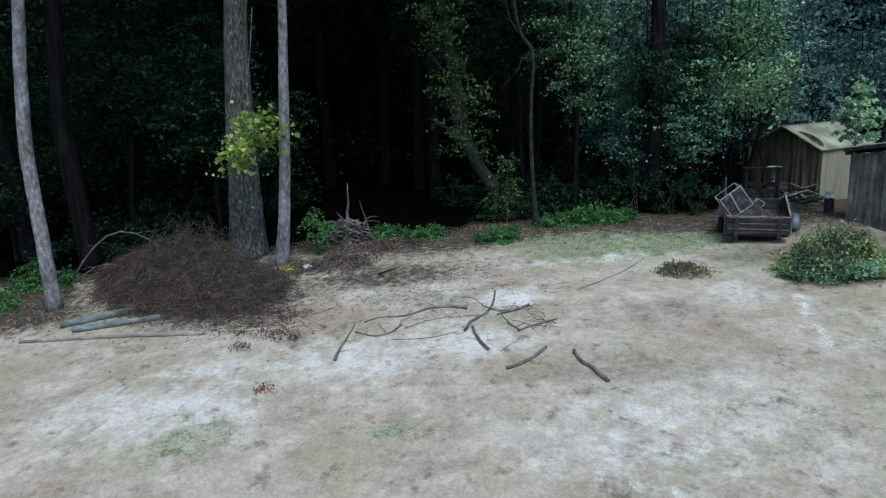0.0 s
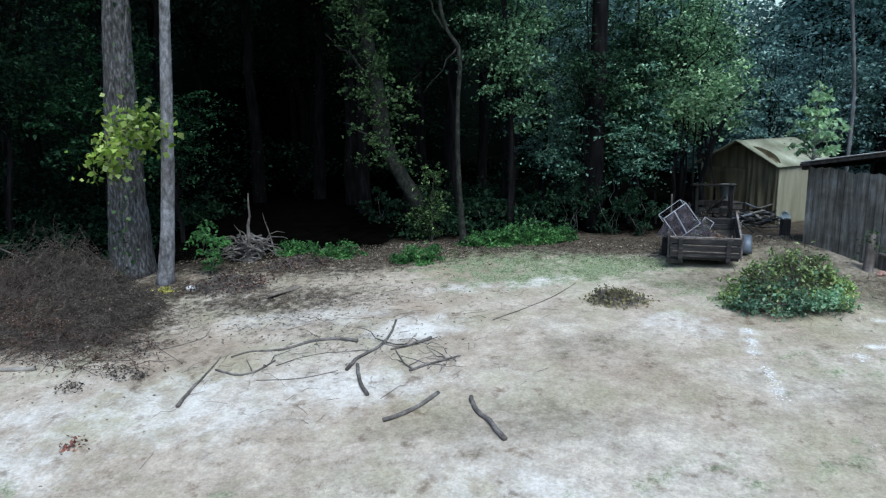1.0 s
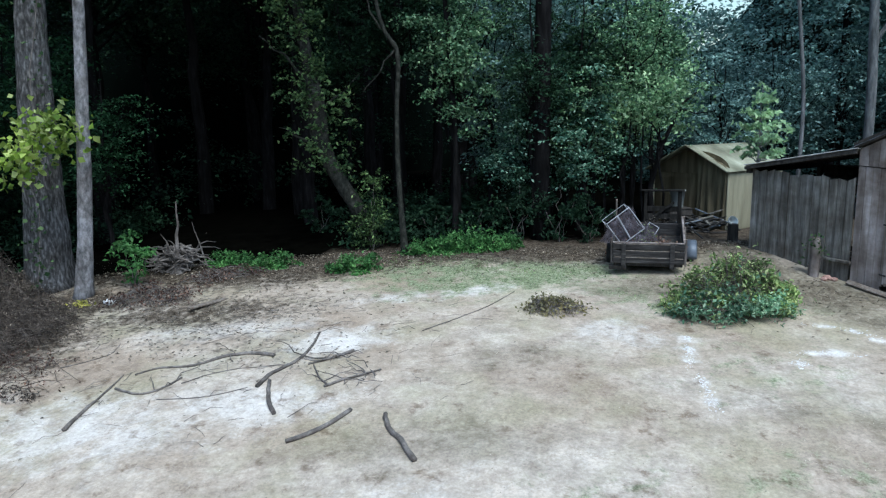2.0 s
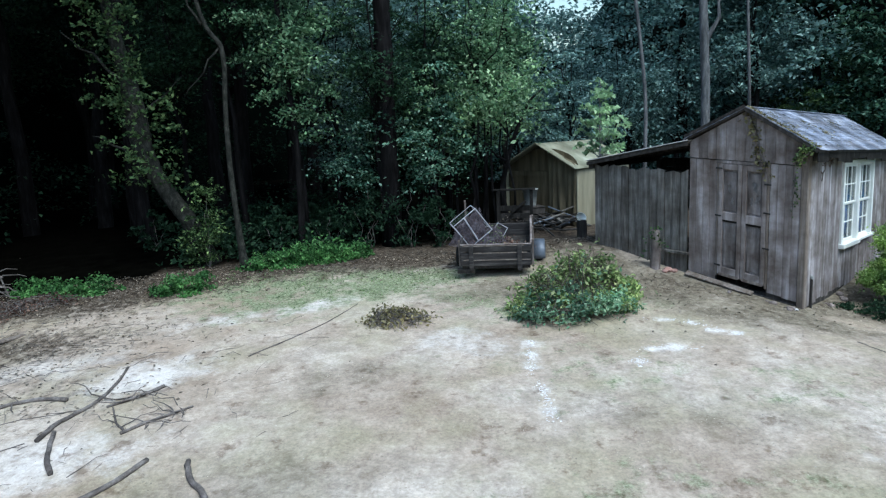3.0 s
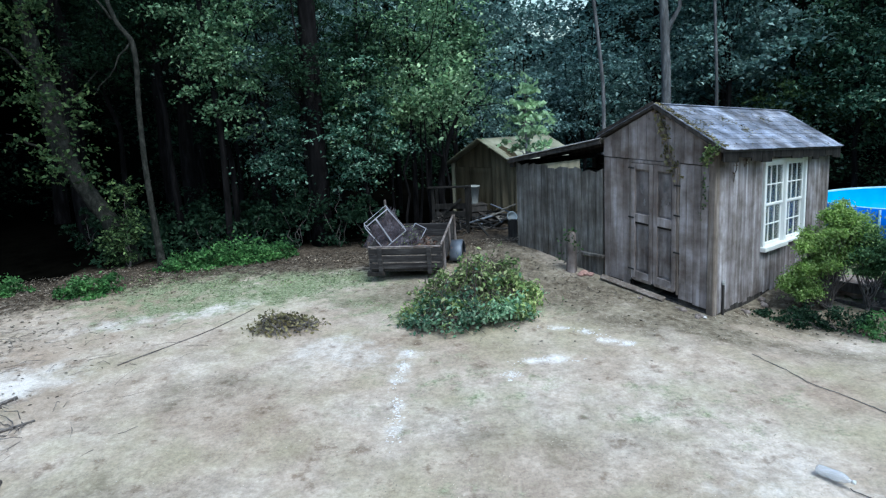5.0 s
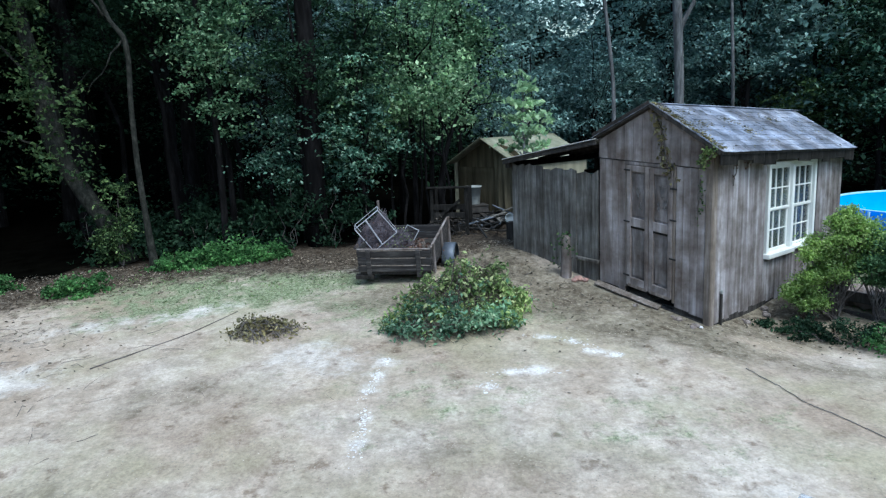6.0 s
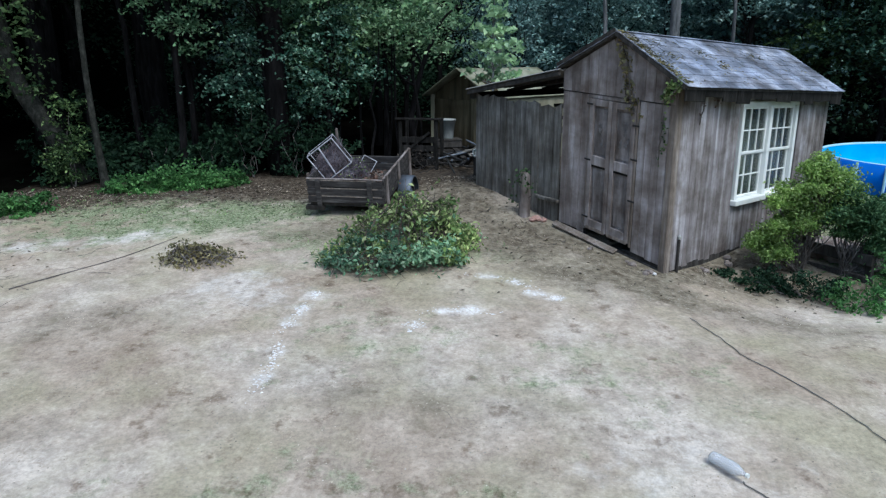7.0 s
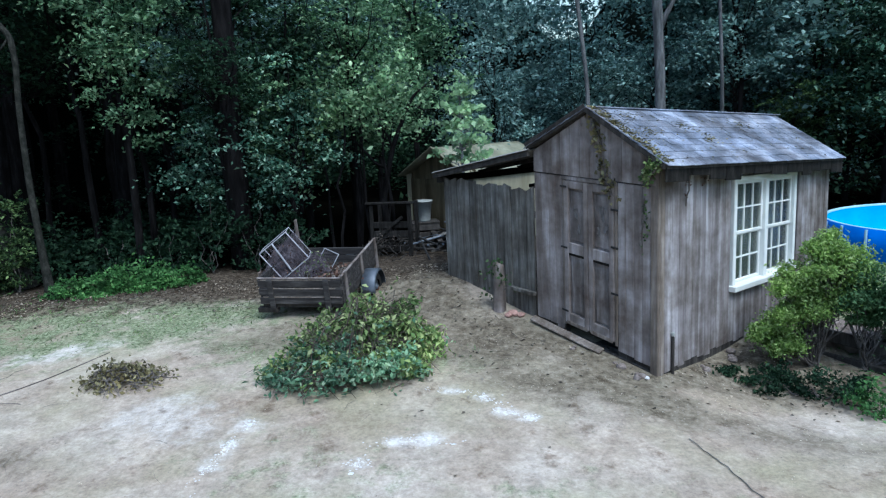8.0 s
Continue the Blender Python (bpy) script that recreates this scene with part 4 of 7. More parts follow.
def build_lean_to():
    lean = thing("lean_to", SHED, "low lean-to roof of weathered sheets on posts", "lean-to")
    a, b = Vector((0.02, 0, 2.42)), Vector((-1.80, 0, 2.115))
    ang = math.atan2(a.z - b.z, a.x - b.x)
    ln = (a - b).length
    for k in range(4):
        bm = bmesh.new()
        y0 = -0.16 + k * 0.62
        cols = 24
        prev = None
        for i in range(cols + 1):
            y = y0 + 0.66 * i / cols
            dz = 0.012 * math.sin(i * math.pi / 2)
            row = [bm.verts.new((b.x + math.cos(ang) * ln * u, y, b.z + math.sin(ang) * ln * u + dz + 0.008 * (k % 2) + zt)) for zt in (0.0, 0.006) for u in (0.0, 1.0)]
            if prev:
                for f in ((0, 1), (3, 2)):
                    bm.faces.new((prev[f[0]], prev[f[1]], row[f[1]], row[f[0]]))
                bm.faces.new((prev[0], row[0], row[2], prev[2]))
                bm.faces.new((prev[1], prev[3], row[3], row[1]))
            prev = row
        bmesh.ops.recalc_face_normals(bm, faces=bm.faces)
        part("roof_sheet", bm, ROOF_METAL, lean)
    m = Matrix.Translation(b) @ Matrix.Rotation(-ang, 4, "Y")
    for y in (-0.14, 0.7, 1.5, 2.2):
        part("rafter", box((0.0, y, -0.07), (ln - 0.02, y + 0.04, -0.016), 0.004, m), DARK_WOOD, lean)
    part("beam", box((-1.79, -0.08, 1.985), (-1.71, 2.3, 2.08), 0.004), DARK_WOOD, lean)
    # boards added to darken the bright gap under the roof
    for z in (1.52, 1.7, 1.87):
        part("back_board", box((-1.7, 2.26, z), (-0.04 if z < 1.8 else -0.65, 2.29, z + 0.165), 0.004), DARK_WOOD, lean)
    for y in (0.16, 2.2):
        part("post", box((-1.79, y, 0.3), (-1.7, y + 0.09, 1.985), 0.006), DARK_WOOD, lean)
    return lean


build_lean_to()
stack = thing("board_stack", SHED @ pose(-0.98, 1.0, 1.6, 0, 0, 3), "dark old boards stored under the lean-to roof", "boards")
for i, (x0, x1, y0, z0) in enumerate(((-0.1, 0.94, 0.0, 0.24), (0.1, 0.93, 0.2, 0.40), (0.0, 0.95, 0.05, 0.06))):
    part("board", box((x0, y0, z0), (x1, y0 + 0.16, z0 + 0.05), 0.004, Matrix.Rotation(radians(2 - 2 * i), 4, "Y")), DARK_WOOD, stack)
part("trestle", box((0.2, 0.0, -1.35), (0.3, 0.3, 0.05), 0.01), DARK_WOOD, stack)
part("trestle", box((0.75, 0.0, -1.4), (0.85, 0.3, 0.05), 0.01), DARK_WOOD, stack)

# cut post with a dry plant
post = thing("old_post", pose(9.55, 14.04, lie(9.55, 14.04) - 0.02), "short weathered cut post beside the fence", "post")
tb = Tubes()
_rr = random.Random(3)
tb.add([(0, 0, 0), (0.01, 0, 0.3), (0.0, 0.01, 0.58), (0.0, 0.01, 0.62)], [0.085, 0.075, 0.07, 0.05], 12, 0.08, _rr)
mesh_part("wood", tb.mesh("wood"), GREY_WOOD, post)
ivy("wilted_plant", pose(9.45, 14.03, lie(9.45, 14.03)), "wilted brown-green plant by the old post", [(0.0, 0.1, 0.1), (-0.06, 0.0, 0.35), (-0.02, -0.08, 0.55), (0.1, -0.14, 0.62), (0.2, -0.1, 0.3)], (0.05, 0.04, 0.05), 70, 0.045, LEAF_OLIVE, 9)
for k, (x, y, s) in enumerate(((9.72, 13.93, 0.07), (9.81, 13.91, 0.055), (9.65, 13.88, 0.05))):
    bm = bmesh.new()
    bmesh.ops.create_icosphere(bm, subdivisions=2, radius=s)
    for v in bm.verts:
        v.co *= 1 + 0.25 * noise.noise(v.co * 18 + Vector((k, 0, 0)))
        v.co.z *= 0.6
    st = part("rubble_stone", bm, surface("pink_rubble_%d" % k, [(0.30, 0.16, 0.13), (0.42, 0.27, 0.23)], 8, 40, 0.9, 0.5), None)
    st.matrix_basis = pose(x, y, lie(x, y) + s * 0.35)
    tagged(st, "pinkish brick rubble lump by the fence", "rubble", "rubble by the fence")


# ---------------------------------------------------------------- trailer with a wire crate
def build_trailer():
    rng = random.Random(21)
    gx, gy = 6.5, 14.21
    root = thing("trailer", pose(gx, gy, lie(gx, gy), 0, 0, -9), "small old wooden box trailer with plank sides", "trailer")
    T = Matrix.Translation((0, 0, 0.17)) @ Matrix.Rotation(radians(9.5), 4, "X")
    wd, ln = 1.08, 1.5

    def slat(lo, hi, name="plank", mat=TRAILER_WOOD, lab=""):
        part(name, box(lo, hi, 0.005, T), mat, root, lab)

    slat((0, 0, 0.0), (wd, ln, 0.05), "deck", DARK_WOOD)
    for k in range(3):
        z = 0.055 + k * 0.118
        slat((-0.02, -0.028, z + rng.uniform(0, 0.006)), (wd + 0.02, 0.0, z + 0.094))
        slat((-0.03, 0.02, z), (-0.004, ln, z + 0.108))
        slat((wd + 0.004, 0.02, z), (wd + 0.03, ln, z + 0.108))
    # pale strips painted as light caught on the worn plank edges
    for k in range(3):
        z = 0.149 + k * 0.118
        slat((0.02 + 0.1 * (k % 2), -0.031, z - 0.003), (wd - 0.05 * k, -0.004, z + 0.009), "splintered_edge", TAN_WOOD, "pale strip for the light on a worn plank edge")
    for k in range(2):
        z = 0.055 + k * 0.118
        slat((0, ln - 0.02, z), (wd, ln + 0.006, z + 0.108))
    for x in (0.12, wd - 0.2):
        slat((x, -0.055, -0.02), (x + 0.07, -0.03, 0.40), "stake", TRAILER_WOOD)
    for y in (0.1, 0.75, ln - 0.1):
        slat((wd + 0.032, y, -0.02), (wd + 0.06, y + 0.06, 0.44), "stake", GREY_WOOD)
        slat((-0.06, y, -0.02), (-0.032, y + 0.06, 0.74 if y > 1 else 0.44), "stake", GREY_WOOD)
    slat((-0.02, -0.03, 0.402), (wd + 0.02, 0.002, 0.418), "top_strip", GREY_WOOD)
    slat((wd + 0.0, 0.03, 0.402), (wd + 0.034, ln, 0.42), "top_strip", GREY_WOOD)
    slat((-0.08, -0.02, -0.07), (0.2, 0.06, -0.004), "bumper", DARK_WOOD)
    slat((0.45, 0.3, -0.06), (0.53, ln + 0.8, -0.004), "drawbar", GREY_METAL)
    ax = Tubes()
    ax.add([(-0.2, 0.86, 0.21), (wd + 0.22, 0.86, 0.21)], [0.025, 0.025], 8)
    mesh_part("axle", ax.mesh("axle"), RUST, root)
    g_here = 0.03
    for x, sg in ((wd + 0.15, 1), (-0.11, -1)):
        bm = bmesh.new()
        prof = [(0.11, -0.055), (0.17, -0.062), (0.20, -0.04), (0.208, 0.0), (0.20, 0.04), (0.17, 0.062), (0.11, 0.055)]
        n = 28
        ringv = [[bm.verts.new((x + o, 0.86 + r * math.cos(2 * math.pi * i / n), 0.235 + g_here * 0 + r * math.sin(2 * math.pi * i / n))) for r, o in prof] for i in range(n)]
        for i in range(n):
            j = (i + 1) % n
            for k in range(len(prof) - 1):
                bm.faces.new((ringv[i][k], ringv[i][k + 1], ringv[j][k + 1], ringv[j][k]))
        wheel = part("wheel", bm, RUBBER, root, "worn black tyre", True)
        bm = bmesh.new()
        bmesh.ops.create_cone(bm, cap_ends=True, segments=24, radius1=0.115, radius2=0.115, depth=0.06, matrix=Matrix.Translation((x, 0.86, 0.235)) @ Matrix.Rotation(radians(90), 4, "Y"))
        bmesh.ops.create_cone(bm, cap_ends=True, segments=16, radius1=0.045, radius2=0.03, depth=0.05, matrix=Matrix.Translation((x + sg * 0.04, 0.86, 0.235)) @ Matrix.Rotation(radians(90 * sg), 4, "Y"))
        part("rim", bm, GREY_METAL, wheel)
        if sg < 0:
            continue
        # rounded mudguard
        bm = bmesh.new()
        prev = None
        for i in range(15):
            w = radians(-8 + 196 * i / 14)
            row = [bm.verts.new((x + o, 0.86 + r * math.cos(w), 0.235 + r * math.sin(w))) for o, r in ((-0.10, 0.255), (0.08, 0.255), (0.095, 0.235))]
            if prev:
                for k in range(2):
                    bm.faces.new((prev[k], prev[k + 1], row[k + 1], row[k]))
            prev = row
        fd = part("mudguard", bm, GREY_METAL, root, "blue-grey round steel mudguard", True)
        fd.modifiers.new("thickness", "SOLIDIFY").thickness = 0.006
    return root


build_trailer()


def build_crate():
    s, d = 0.46, 0.34
    rad = 0.005
    root = thing("wire_crate", pose(6.67, 14.59, 0.821, 4, -37, 6), "tilted pale metal wire crate lying in the trailer", "crate")
    t = Tubes()
    for a in (0, s):
        for b in (0, d):
            bar = 0.008 if b == 0 else 0.005
            t.add([(a, b, 0), (a, b, s)], [bar, bar], 6)
            t.add([(0, b, a), (s, b, a)], [bar, bar], 6)
        for b in (0, s):
            t.add([(a, 0, b), (a, d, b)], [rad, rad], 6)
    mesh_part("frame", t.mesh("frame"), GALVANISED, root)
    t = Tubes()
    t.add([(0.17, -0.01, 0.0), (0.22, -0.01, s)], [0.013, 0.013], 6)
    mesh_part("brace", t.mesh("brace"), GALVANISED, root)
    for name, face in (("front_grid", 0), ("back_grid", 1), ("side_grid", 2), ("base_grid", 3)):
        t = Tubes()
        for i in range(1, 9):
            u = s * i / 9
            if face < 2:
                y = d * face
                t.add([(u, y, 0), (u, y, s)], [0.0017, 0.0017], 3)
                t.add([(0, y, u), (s, y, u)], [0.0017, 0.0017], 3)
            elif face == 2:
                t.add([(s, 0, u), (s, d, u)], [0.0017, 0.0017], 3)
            else:
                t.add([(u, 0, 0), (u, d, 0)], [0.0017, 0.0017], 3)
        mesh_part(name, t.mesh(name), TANGLE, root)


build_crate()
pn = thing("wire_rack", pose(6.99, 14.97, 0.846, 8, 30, 24), "pale metal wire rack leaning in the trailer", "rack")
t = Tubes()
for p, q in (((0, 0, 0), (0, 0, 0.36)), ((0.22, 0, 0), (0.22, 0, 0.36)), ((0, 0, 0), (0.22, 0, 0)), ((0, 0, 0.36), (0.22, 0, 0.36))):
    t.add([p, q], [0.007, 0.007], 6)
mesh_part("frame", t.mesh("frame"), GALVANISED, pn)
t = Tubes()
for i in range(1, 8):
    t.add([(0.22 * i / 8, 0, 0), (0.22 * i / 8, 0, 0.36)], [0.0017, 0.0017], 3)
    t.add([(0, 0, 0.36 * i / 8), (0.22, 0, 0.36 * i / 8)], [0.0017, 0.0017], 3)
mesh_part("grid", t.mesh("grid"), TANGLE, pn)


# ---------------------------------------------------------------- heaps of cut branches
def heap(name, label, category, x, y, rx, ry, h, turn, n_branch, n_leaf, leaf, leaf_mat, wood_mat, seed, thick=0.008, level=None, up=0.35, ragged=0.25, power=0.85, humps=(), fresh=None, sprigs=0, width=0.6):
    """A loose heap: bent branches lying over each other, with leaves along them."""
    r2, rng = random.Random(seed), np.random.default_rng(seed)
    z0 = lie(x, y) if level is None else level
    root = thing(name, pose(x, y, z0, 0, 0, turn), label, category)

    def top(u, v):
        if humps:
            b = max(hh * max(0.0, 1 - ((u - a) ** 2 + (v - c) ** 2) / (r * r)) ** 0.6 for a, c, r, hh in humps)
            return b * (0.8 + 0.75 * noise.noise((u * 4.5 + seed, v * 4.5, 1.0)))
        q = (u / rx) ** 2 + (v / ry) ** 2
        return h * max(0.0, 1 - q) ** power * (0.8 + 0.8 * noise.noise((u * 2.3 + seed, v * 2.3, 1.0)))

    def under(u, v):
        if level is not None:
            return 0.0
        w = Matrix.Rotation(radians(turn), 2) @ Vector((u, v))
        return lie(x + w.x, y + w.y) - z0

    t, pts = Tubes(), []
    for _ in range(n_branch):
        a, q = r2.uniform(0, 2 * math.pi), math.sqrt(r2.random()) * 0.85
        u, v = rx * q * math.cos(a), ry * q * math.sin(a)
        w, ln = r2.uniform(0, 2 * math.pi), r2.uniform(0.35, 0.9) * min(rx, 1.3)
        u2, v2 = u + ln * math.cos(w), v + ln * math.sin(w)
        k = (u2 / rx) ** 2 + (v2 / ry) ** 2
        if k > (1 + ragged) ** 2:
            continue
        if humps and top(u2, v2) <= 0 and r2.random() < 0.75:
            continue
        f = r2.uniform(0.3, 1.0)
        p0 = (u, v, under(u, v) + top(u, v) * f + 0.01)
        p1 = (u2, v2, under(u2, v2) + top(u2, v2) * r2.uniform(0.4, 1.1) + 0.012)
        line = bent(p0, p1, 5, 0.05, r2)
        rad = thick * r2.uniform(0.5, 1.4)
        t.add(line, [rad, rad * 0.9, rad * 0.7, rad * 0.5, rad * 0.3], 4)
        pts += [tuple(line[i].lerp(line[i + 1], r2.random())) for i in range(4)]
    for _ in range(sprigs):
        # loose shoots standing out of the heap
        a, q = r2.uniform(0, 2 * math.pi), math.sqrt(r2.random())
        u, v = rx * q * 0.8 * math.cos(a), ry * q * 0.8 * math.sin(a)
        if top(u, v) <= 0:
            continue
        ln = r2.uniform(0.14, 0.36)
        p0 = Vector((u, v, under(u, v) + top(u, v) * 0.7))
        p1 = p0 + Vector((math.cos(a) * ln * r2.uniform(0.3, 1), math.sin(a) * ln * r2.uniform(0.3, 1), ln * r2.uniform(-0.1, 0.5)))
        p1.z = max(p1.z, under(p1.x, p1.y) + 0.02)
        line = bent(p0, p1, 5, 0.06, r2, 0.03)
        t.add(line, [thick, thick * 0.9, thick * 0.7, thick * 0.5, thick * 0.3], 4)
        pts += [tuple(line[i].lerp(line[i + 1], r2.random())) for i in (1, 2, 2, 3, 3, 3)] * 2
    mesh_part("brushwood", t.mesh("brushwood"), wood_mat, root)
    pts = np.array(pts)
    sel = pts[rng.integers(0, len(pts), n_leaf)] + rng.normal(size=(n_leaf, 3)) * (0.05, 0.05, 0.03)
    low = np.array([under(p[0], p[1]) for p in sel]) + 0.012
    sel[:, 2] = np.maximum(sel[:, 2], low)
    if fresh:
        side_ = np.array([p[1] + 0.2 * p[0] + 0.8 * noise.noise((p[0] * 4.0, p[1] * 4.0, 3.0)) + rng.normal(0, 0.16) for p in sel]) < -0.27
        mesh_part("fresh_foliage", leaf_mesh("fresh_foliage", sel[side_], leaf, up, rng, width), fresh, root)
        sel = sel[~side_]
    mesh_part("foliage", leaf_mesh("foliage", sel, leaf, up, rng, width), leaf_mat, root)
    return root


heap("green_brush_heap", "heap of freshly cut green leafy branches on bare ground", "brush heap", 7.92, 12.69, 1.02, 0.75, 0.6, 14, 800, 8600, 0.068, LEAF_CUT, HEAP_TWIG, 31, 0.006, up=0.4, ragged=0.15, humps=((0.28, 0.22, 0.5, 0.78), (-0.2, 0.14, 0.46, 0.54), (-0.55, -0.4, 0.36, 0.26), (0.12, -0.32, 0.48, 0.36), (0.72, 0.02, 0.4, 0.34), (0.02, 0.42, 0.36, 0.46)), fresh=LEAF_TEAL, sprigs=200, width=0.48)
heap("dry_brush_heap", "small heap of dry olive leaves and twigs on sand", "brush heap", 5.51, 12.45, 0.48, 0.3, 0.22, 5, 160, 900, 0.05, LEAF_DRY, STICK_BARK, 32, 0.006)
heap("brown_brush_heap", "large heap of dead red-brown branches and leaves under trees", "brush heap", -4.05, 12.08, 3.3, 1.75, 1.0, -26, 2700, 26000, 0.034, LEAF_DEAD, HEAP_TWIG, 33, 0.005, up=0.3, ragged=0.15, humps=((-0.9, 0.5, 1.15, 1.12), (-0.35, 0.75, 0.6, 1.0), (0.2, 0.3, 1.1, 0.66), (-1.9, 0.0, 1.1, 0.55), (1.2, -0.1, 1.2, 0.42), (2.3, 0.1, 1.0, 0.26), (0.6, -0.9, 1.1, 0.24), (1.7, -1.0, 1.1, 0.14), (-0.8, -0.8, 1.0, 0.33)), fresh=LEAF_BROWN, sprigs=520, width=0.4)
heap("brown_twig_heap", "low scatter of dead brown twigs on the sand", "brush heap", -1.75, 10.35, 1.3, 0.7, 0.14, -20, 190, 900, 0.038, LEAF_BROWN, HEAP_TWIG, 34, 0.005)
for k, (x, y, r) in enumerate(((-1.34, 9.25, 0.2), (-0.92, 9.63, 0.16), (-0.57, 9.56, 0.14))):
    heap("brown_twig_clump", "small clump of dead brown leaves on the sand", "brush heap", x, y, r, r * 0.7, 0.12, 20 * k, 22, 90, 0.036, LEAF_DEAD, HEAP_TWIG, 46 + k, 0.004)
heap("brown_brush_heap", "small heap of dead red-brown twigs before the stump", "brush heap", -1.05, 12.89, 0.79, 0.47, 0.34, 15, 170, 900, 0.05, LEAF_BROWN, STICK_BARK, 35, 0.006)
heap("trailer_brush", "dry brown twigs and leaves lying in the trailer", "brush heap", 7.17, 14.92, 0.42, 0.45, 0.14, 0, 120, 700, 0.05, LEAF_BROWN, DEAD_WOOD, 36, 0.007, level=0.776)
heap("crate_brush", "dry purplish twigs filling the wire crate", "brush heap", 6.68, 14.77, 0.31, 0.2, 0.54, 0, 1150, 450, 0.03, LEAF_BROWN, TANGLE, 37, 0.005, level=0.826, power=0.4)
heap("wire_tangle", "purplish tangle of wire and twigs beside the crate", "brush heap", 6.99, 14.79, 0.30, 0.24, 0.34, 0, 500, 250, 0.035, LEAF_CUT, TANGLE, 39, 0.005, level=0.806, power=0.6)
heap("scrap_brush", "dark tangle of dry branches round the bench frame", "brush heap", 7.75, 17.3, 0.6, 0.45, 0.45, 0, 90, 160, 0.045, LEAF_DEAD, DARK_WOOD, 47, 0.008)
heap("ground_brush", "low brown tangle of vines beside the stump", "brush heap", -0.36, 14.15, 0.9, 0.4, 0.2, 20, 120, 500, 0.05, LEAF_BROWN, STICK_BARK, 38, 0.006)


heap("yellow_leaves", "few fallen yellow leaves at the foot of a slender tree", "leaves", -2.2, 12.75, 0.16, 0.1, 0.05, 0, 14, 40, 0.07, LEAF_YELLOW, STICK_BARK, 44, 0.003)
heap("red_leaves", "small tuft of fallen red leaves on the sand", "leaves", -0.35, 8.05, 0.14, 0.09, 0.05, 0, 14, 45, 0.05, LEAF_RED, STICK_BARK, 45, 0.003)
_b = bmesh.new()
bmesh.ops.create_icosphere(_b, subdivisions=2, radius=0.11)
for _v in _b.verts:
    _v.co *= 1 + 0.3 * noise.noise(_v.co * 14)
    _v.co.z *= 0.55
_st = part("stone", _b, ASH, None, "", True)
_st.matrix_basis = pose(-1.75, 12.85, lie(-1.75, 12.85) + 0.03)
tagged(_st, "small whitish stone beside the slender tree", "stone")


# ---------------------------------------------------------------- sticks and logs on the sand
def stick(name, pts, r0, r1, mat, label, category="stick", twigs=0, seed=1, group="", lift=0.0, sides=9):
    r2 = random.Random(seed)
    x0, y0 = pts[0]
    root = thing(name, pose(x0, y0, lie(x0, y0)), label, category, group)
    line = []
    for (ax, ay), (bx, by) in zip(pts, pts[1:]):
        for k in range(4):
            t = k / 4
            line.append((ax + (bx - ax) * t, ay + (by - ay) * t))
    line.append(pts[-1])
    n = len(line)
    # round off the corners
    for _ in range(2):
        line = [line[0]] + [tuple((line[i - 1][k] + 2 * line[i][k] + line[i + 1][k]) / 4 for k in (0, 1)) for i in range(1, n - 1)] + [line[-1]]
    rad = [0.72 * (r0 + (r1 - r0) * i / (n - 1)) for i in range(n)]
    line3 = [(a - x0 + r2.uniform(-0.006, 0.006), b - y0 + r2.uniform(-0.006, 0.006), soil(a, b) - lie(x0, y0) + rad[i] * 0.7 + lift * math.sin(math.pi * i / (n - 1))) for i, (a, b) in enumerate(line)]
    t = Tubes()
    t.add(line3, rad, sides, 0.12, r2)
    mesh_part("stem", t.mesh("stem"), mat, root, "", True)
    for k in range(twigs):
        i = r2.randrange(2, n - 1)
        p = Vector(line3[i])
        w = r2.uniform(0, 2 * math.pi)
        q = p + Vector((math.cos(w), math.sin(w), r2.uniform(0, 0.25))) * r2.uniform(0.15, 0.5)
        q.z = max(q.z, soil(q.x + x0, q.y + y0) - lie(x0, y0) + 0.01)
        t = Tubes()
        t.add(bent(p, q, 5, 0.06, r2), [min(r0, r1) * f for f in (0.5, 0.42, 0.33, 0.25, 0.15)], 5)
        mesh_part("twig", t.mesh("twig"), mat, root)
    return root


G1 = "sticks on the sand"
stick("cut_stick", [(2.86, 8.74), (3.12, 8.96), (3.34, 9.37)], 0.036, 0.032, STICK_BARK, "short crooked dark stick lying on pale sand", seed=1, group=G1)
stick("cut_stick", [(3.72, 9.31), (3.8, 9.07), (3.98, 8.86), (4.18, 8.51)], 0.034, 0.042, STICK_BARK, "short kinked dark stick lying on pale sand", seed=2, group=G1)
stick("cut_stick", [(2.08, 9.87), (2.11, 10.23), (2.32, 10.53), (2.36, 10.91), (2.31, 11.46)], 0.036, 0.02, STICK_BARK, "long curved dark branch lying on pale sand", seed=3, group=G1, twigs=3)
stick("cut_stick", [(2.17, 10.03), (2.33, 9.57), (2.53, 9.25)], 0.030, 0.036, STICK_BARK, "short bent dark stick lying on pale sand", seed=4, group=G1)
stick("cut_stick", [(0.36, 10.17), (0.58, 10.38), (1.02, 10.41), (1.28, 10.7), (1.6, 10.8), (1.95, 10.71)], 0.014, 0.038, STICK_BARK, "long wavy dark branch lying on pale sand", seed=5, group=G1, twigs=2)
stick("cut_stick", [(0.35, 8.88), (0.28, 9.3), (0.27, 9.68), (0.22, 10.16)], 0.036, 0.010, STICK_BARK, "tapering crooked dark branch lying on pale sand", seed=6, group=G1, twigs=3)
stick("cut_stick", [(0.34, 9.8), (0.7, 9.67), (0.92, 9.78), (1.02, 10.1)], 0.022, 0.016, STICK_BARK, "thin bowed dark branch lying on pale sand", seed=17, group=G1, twigs=3)
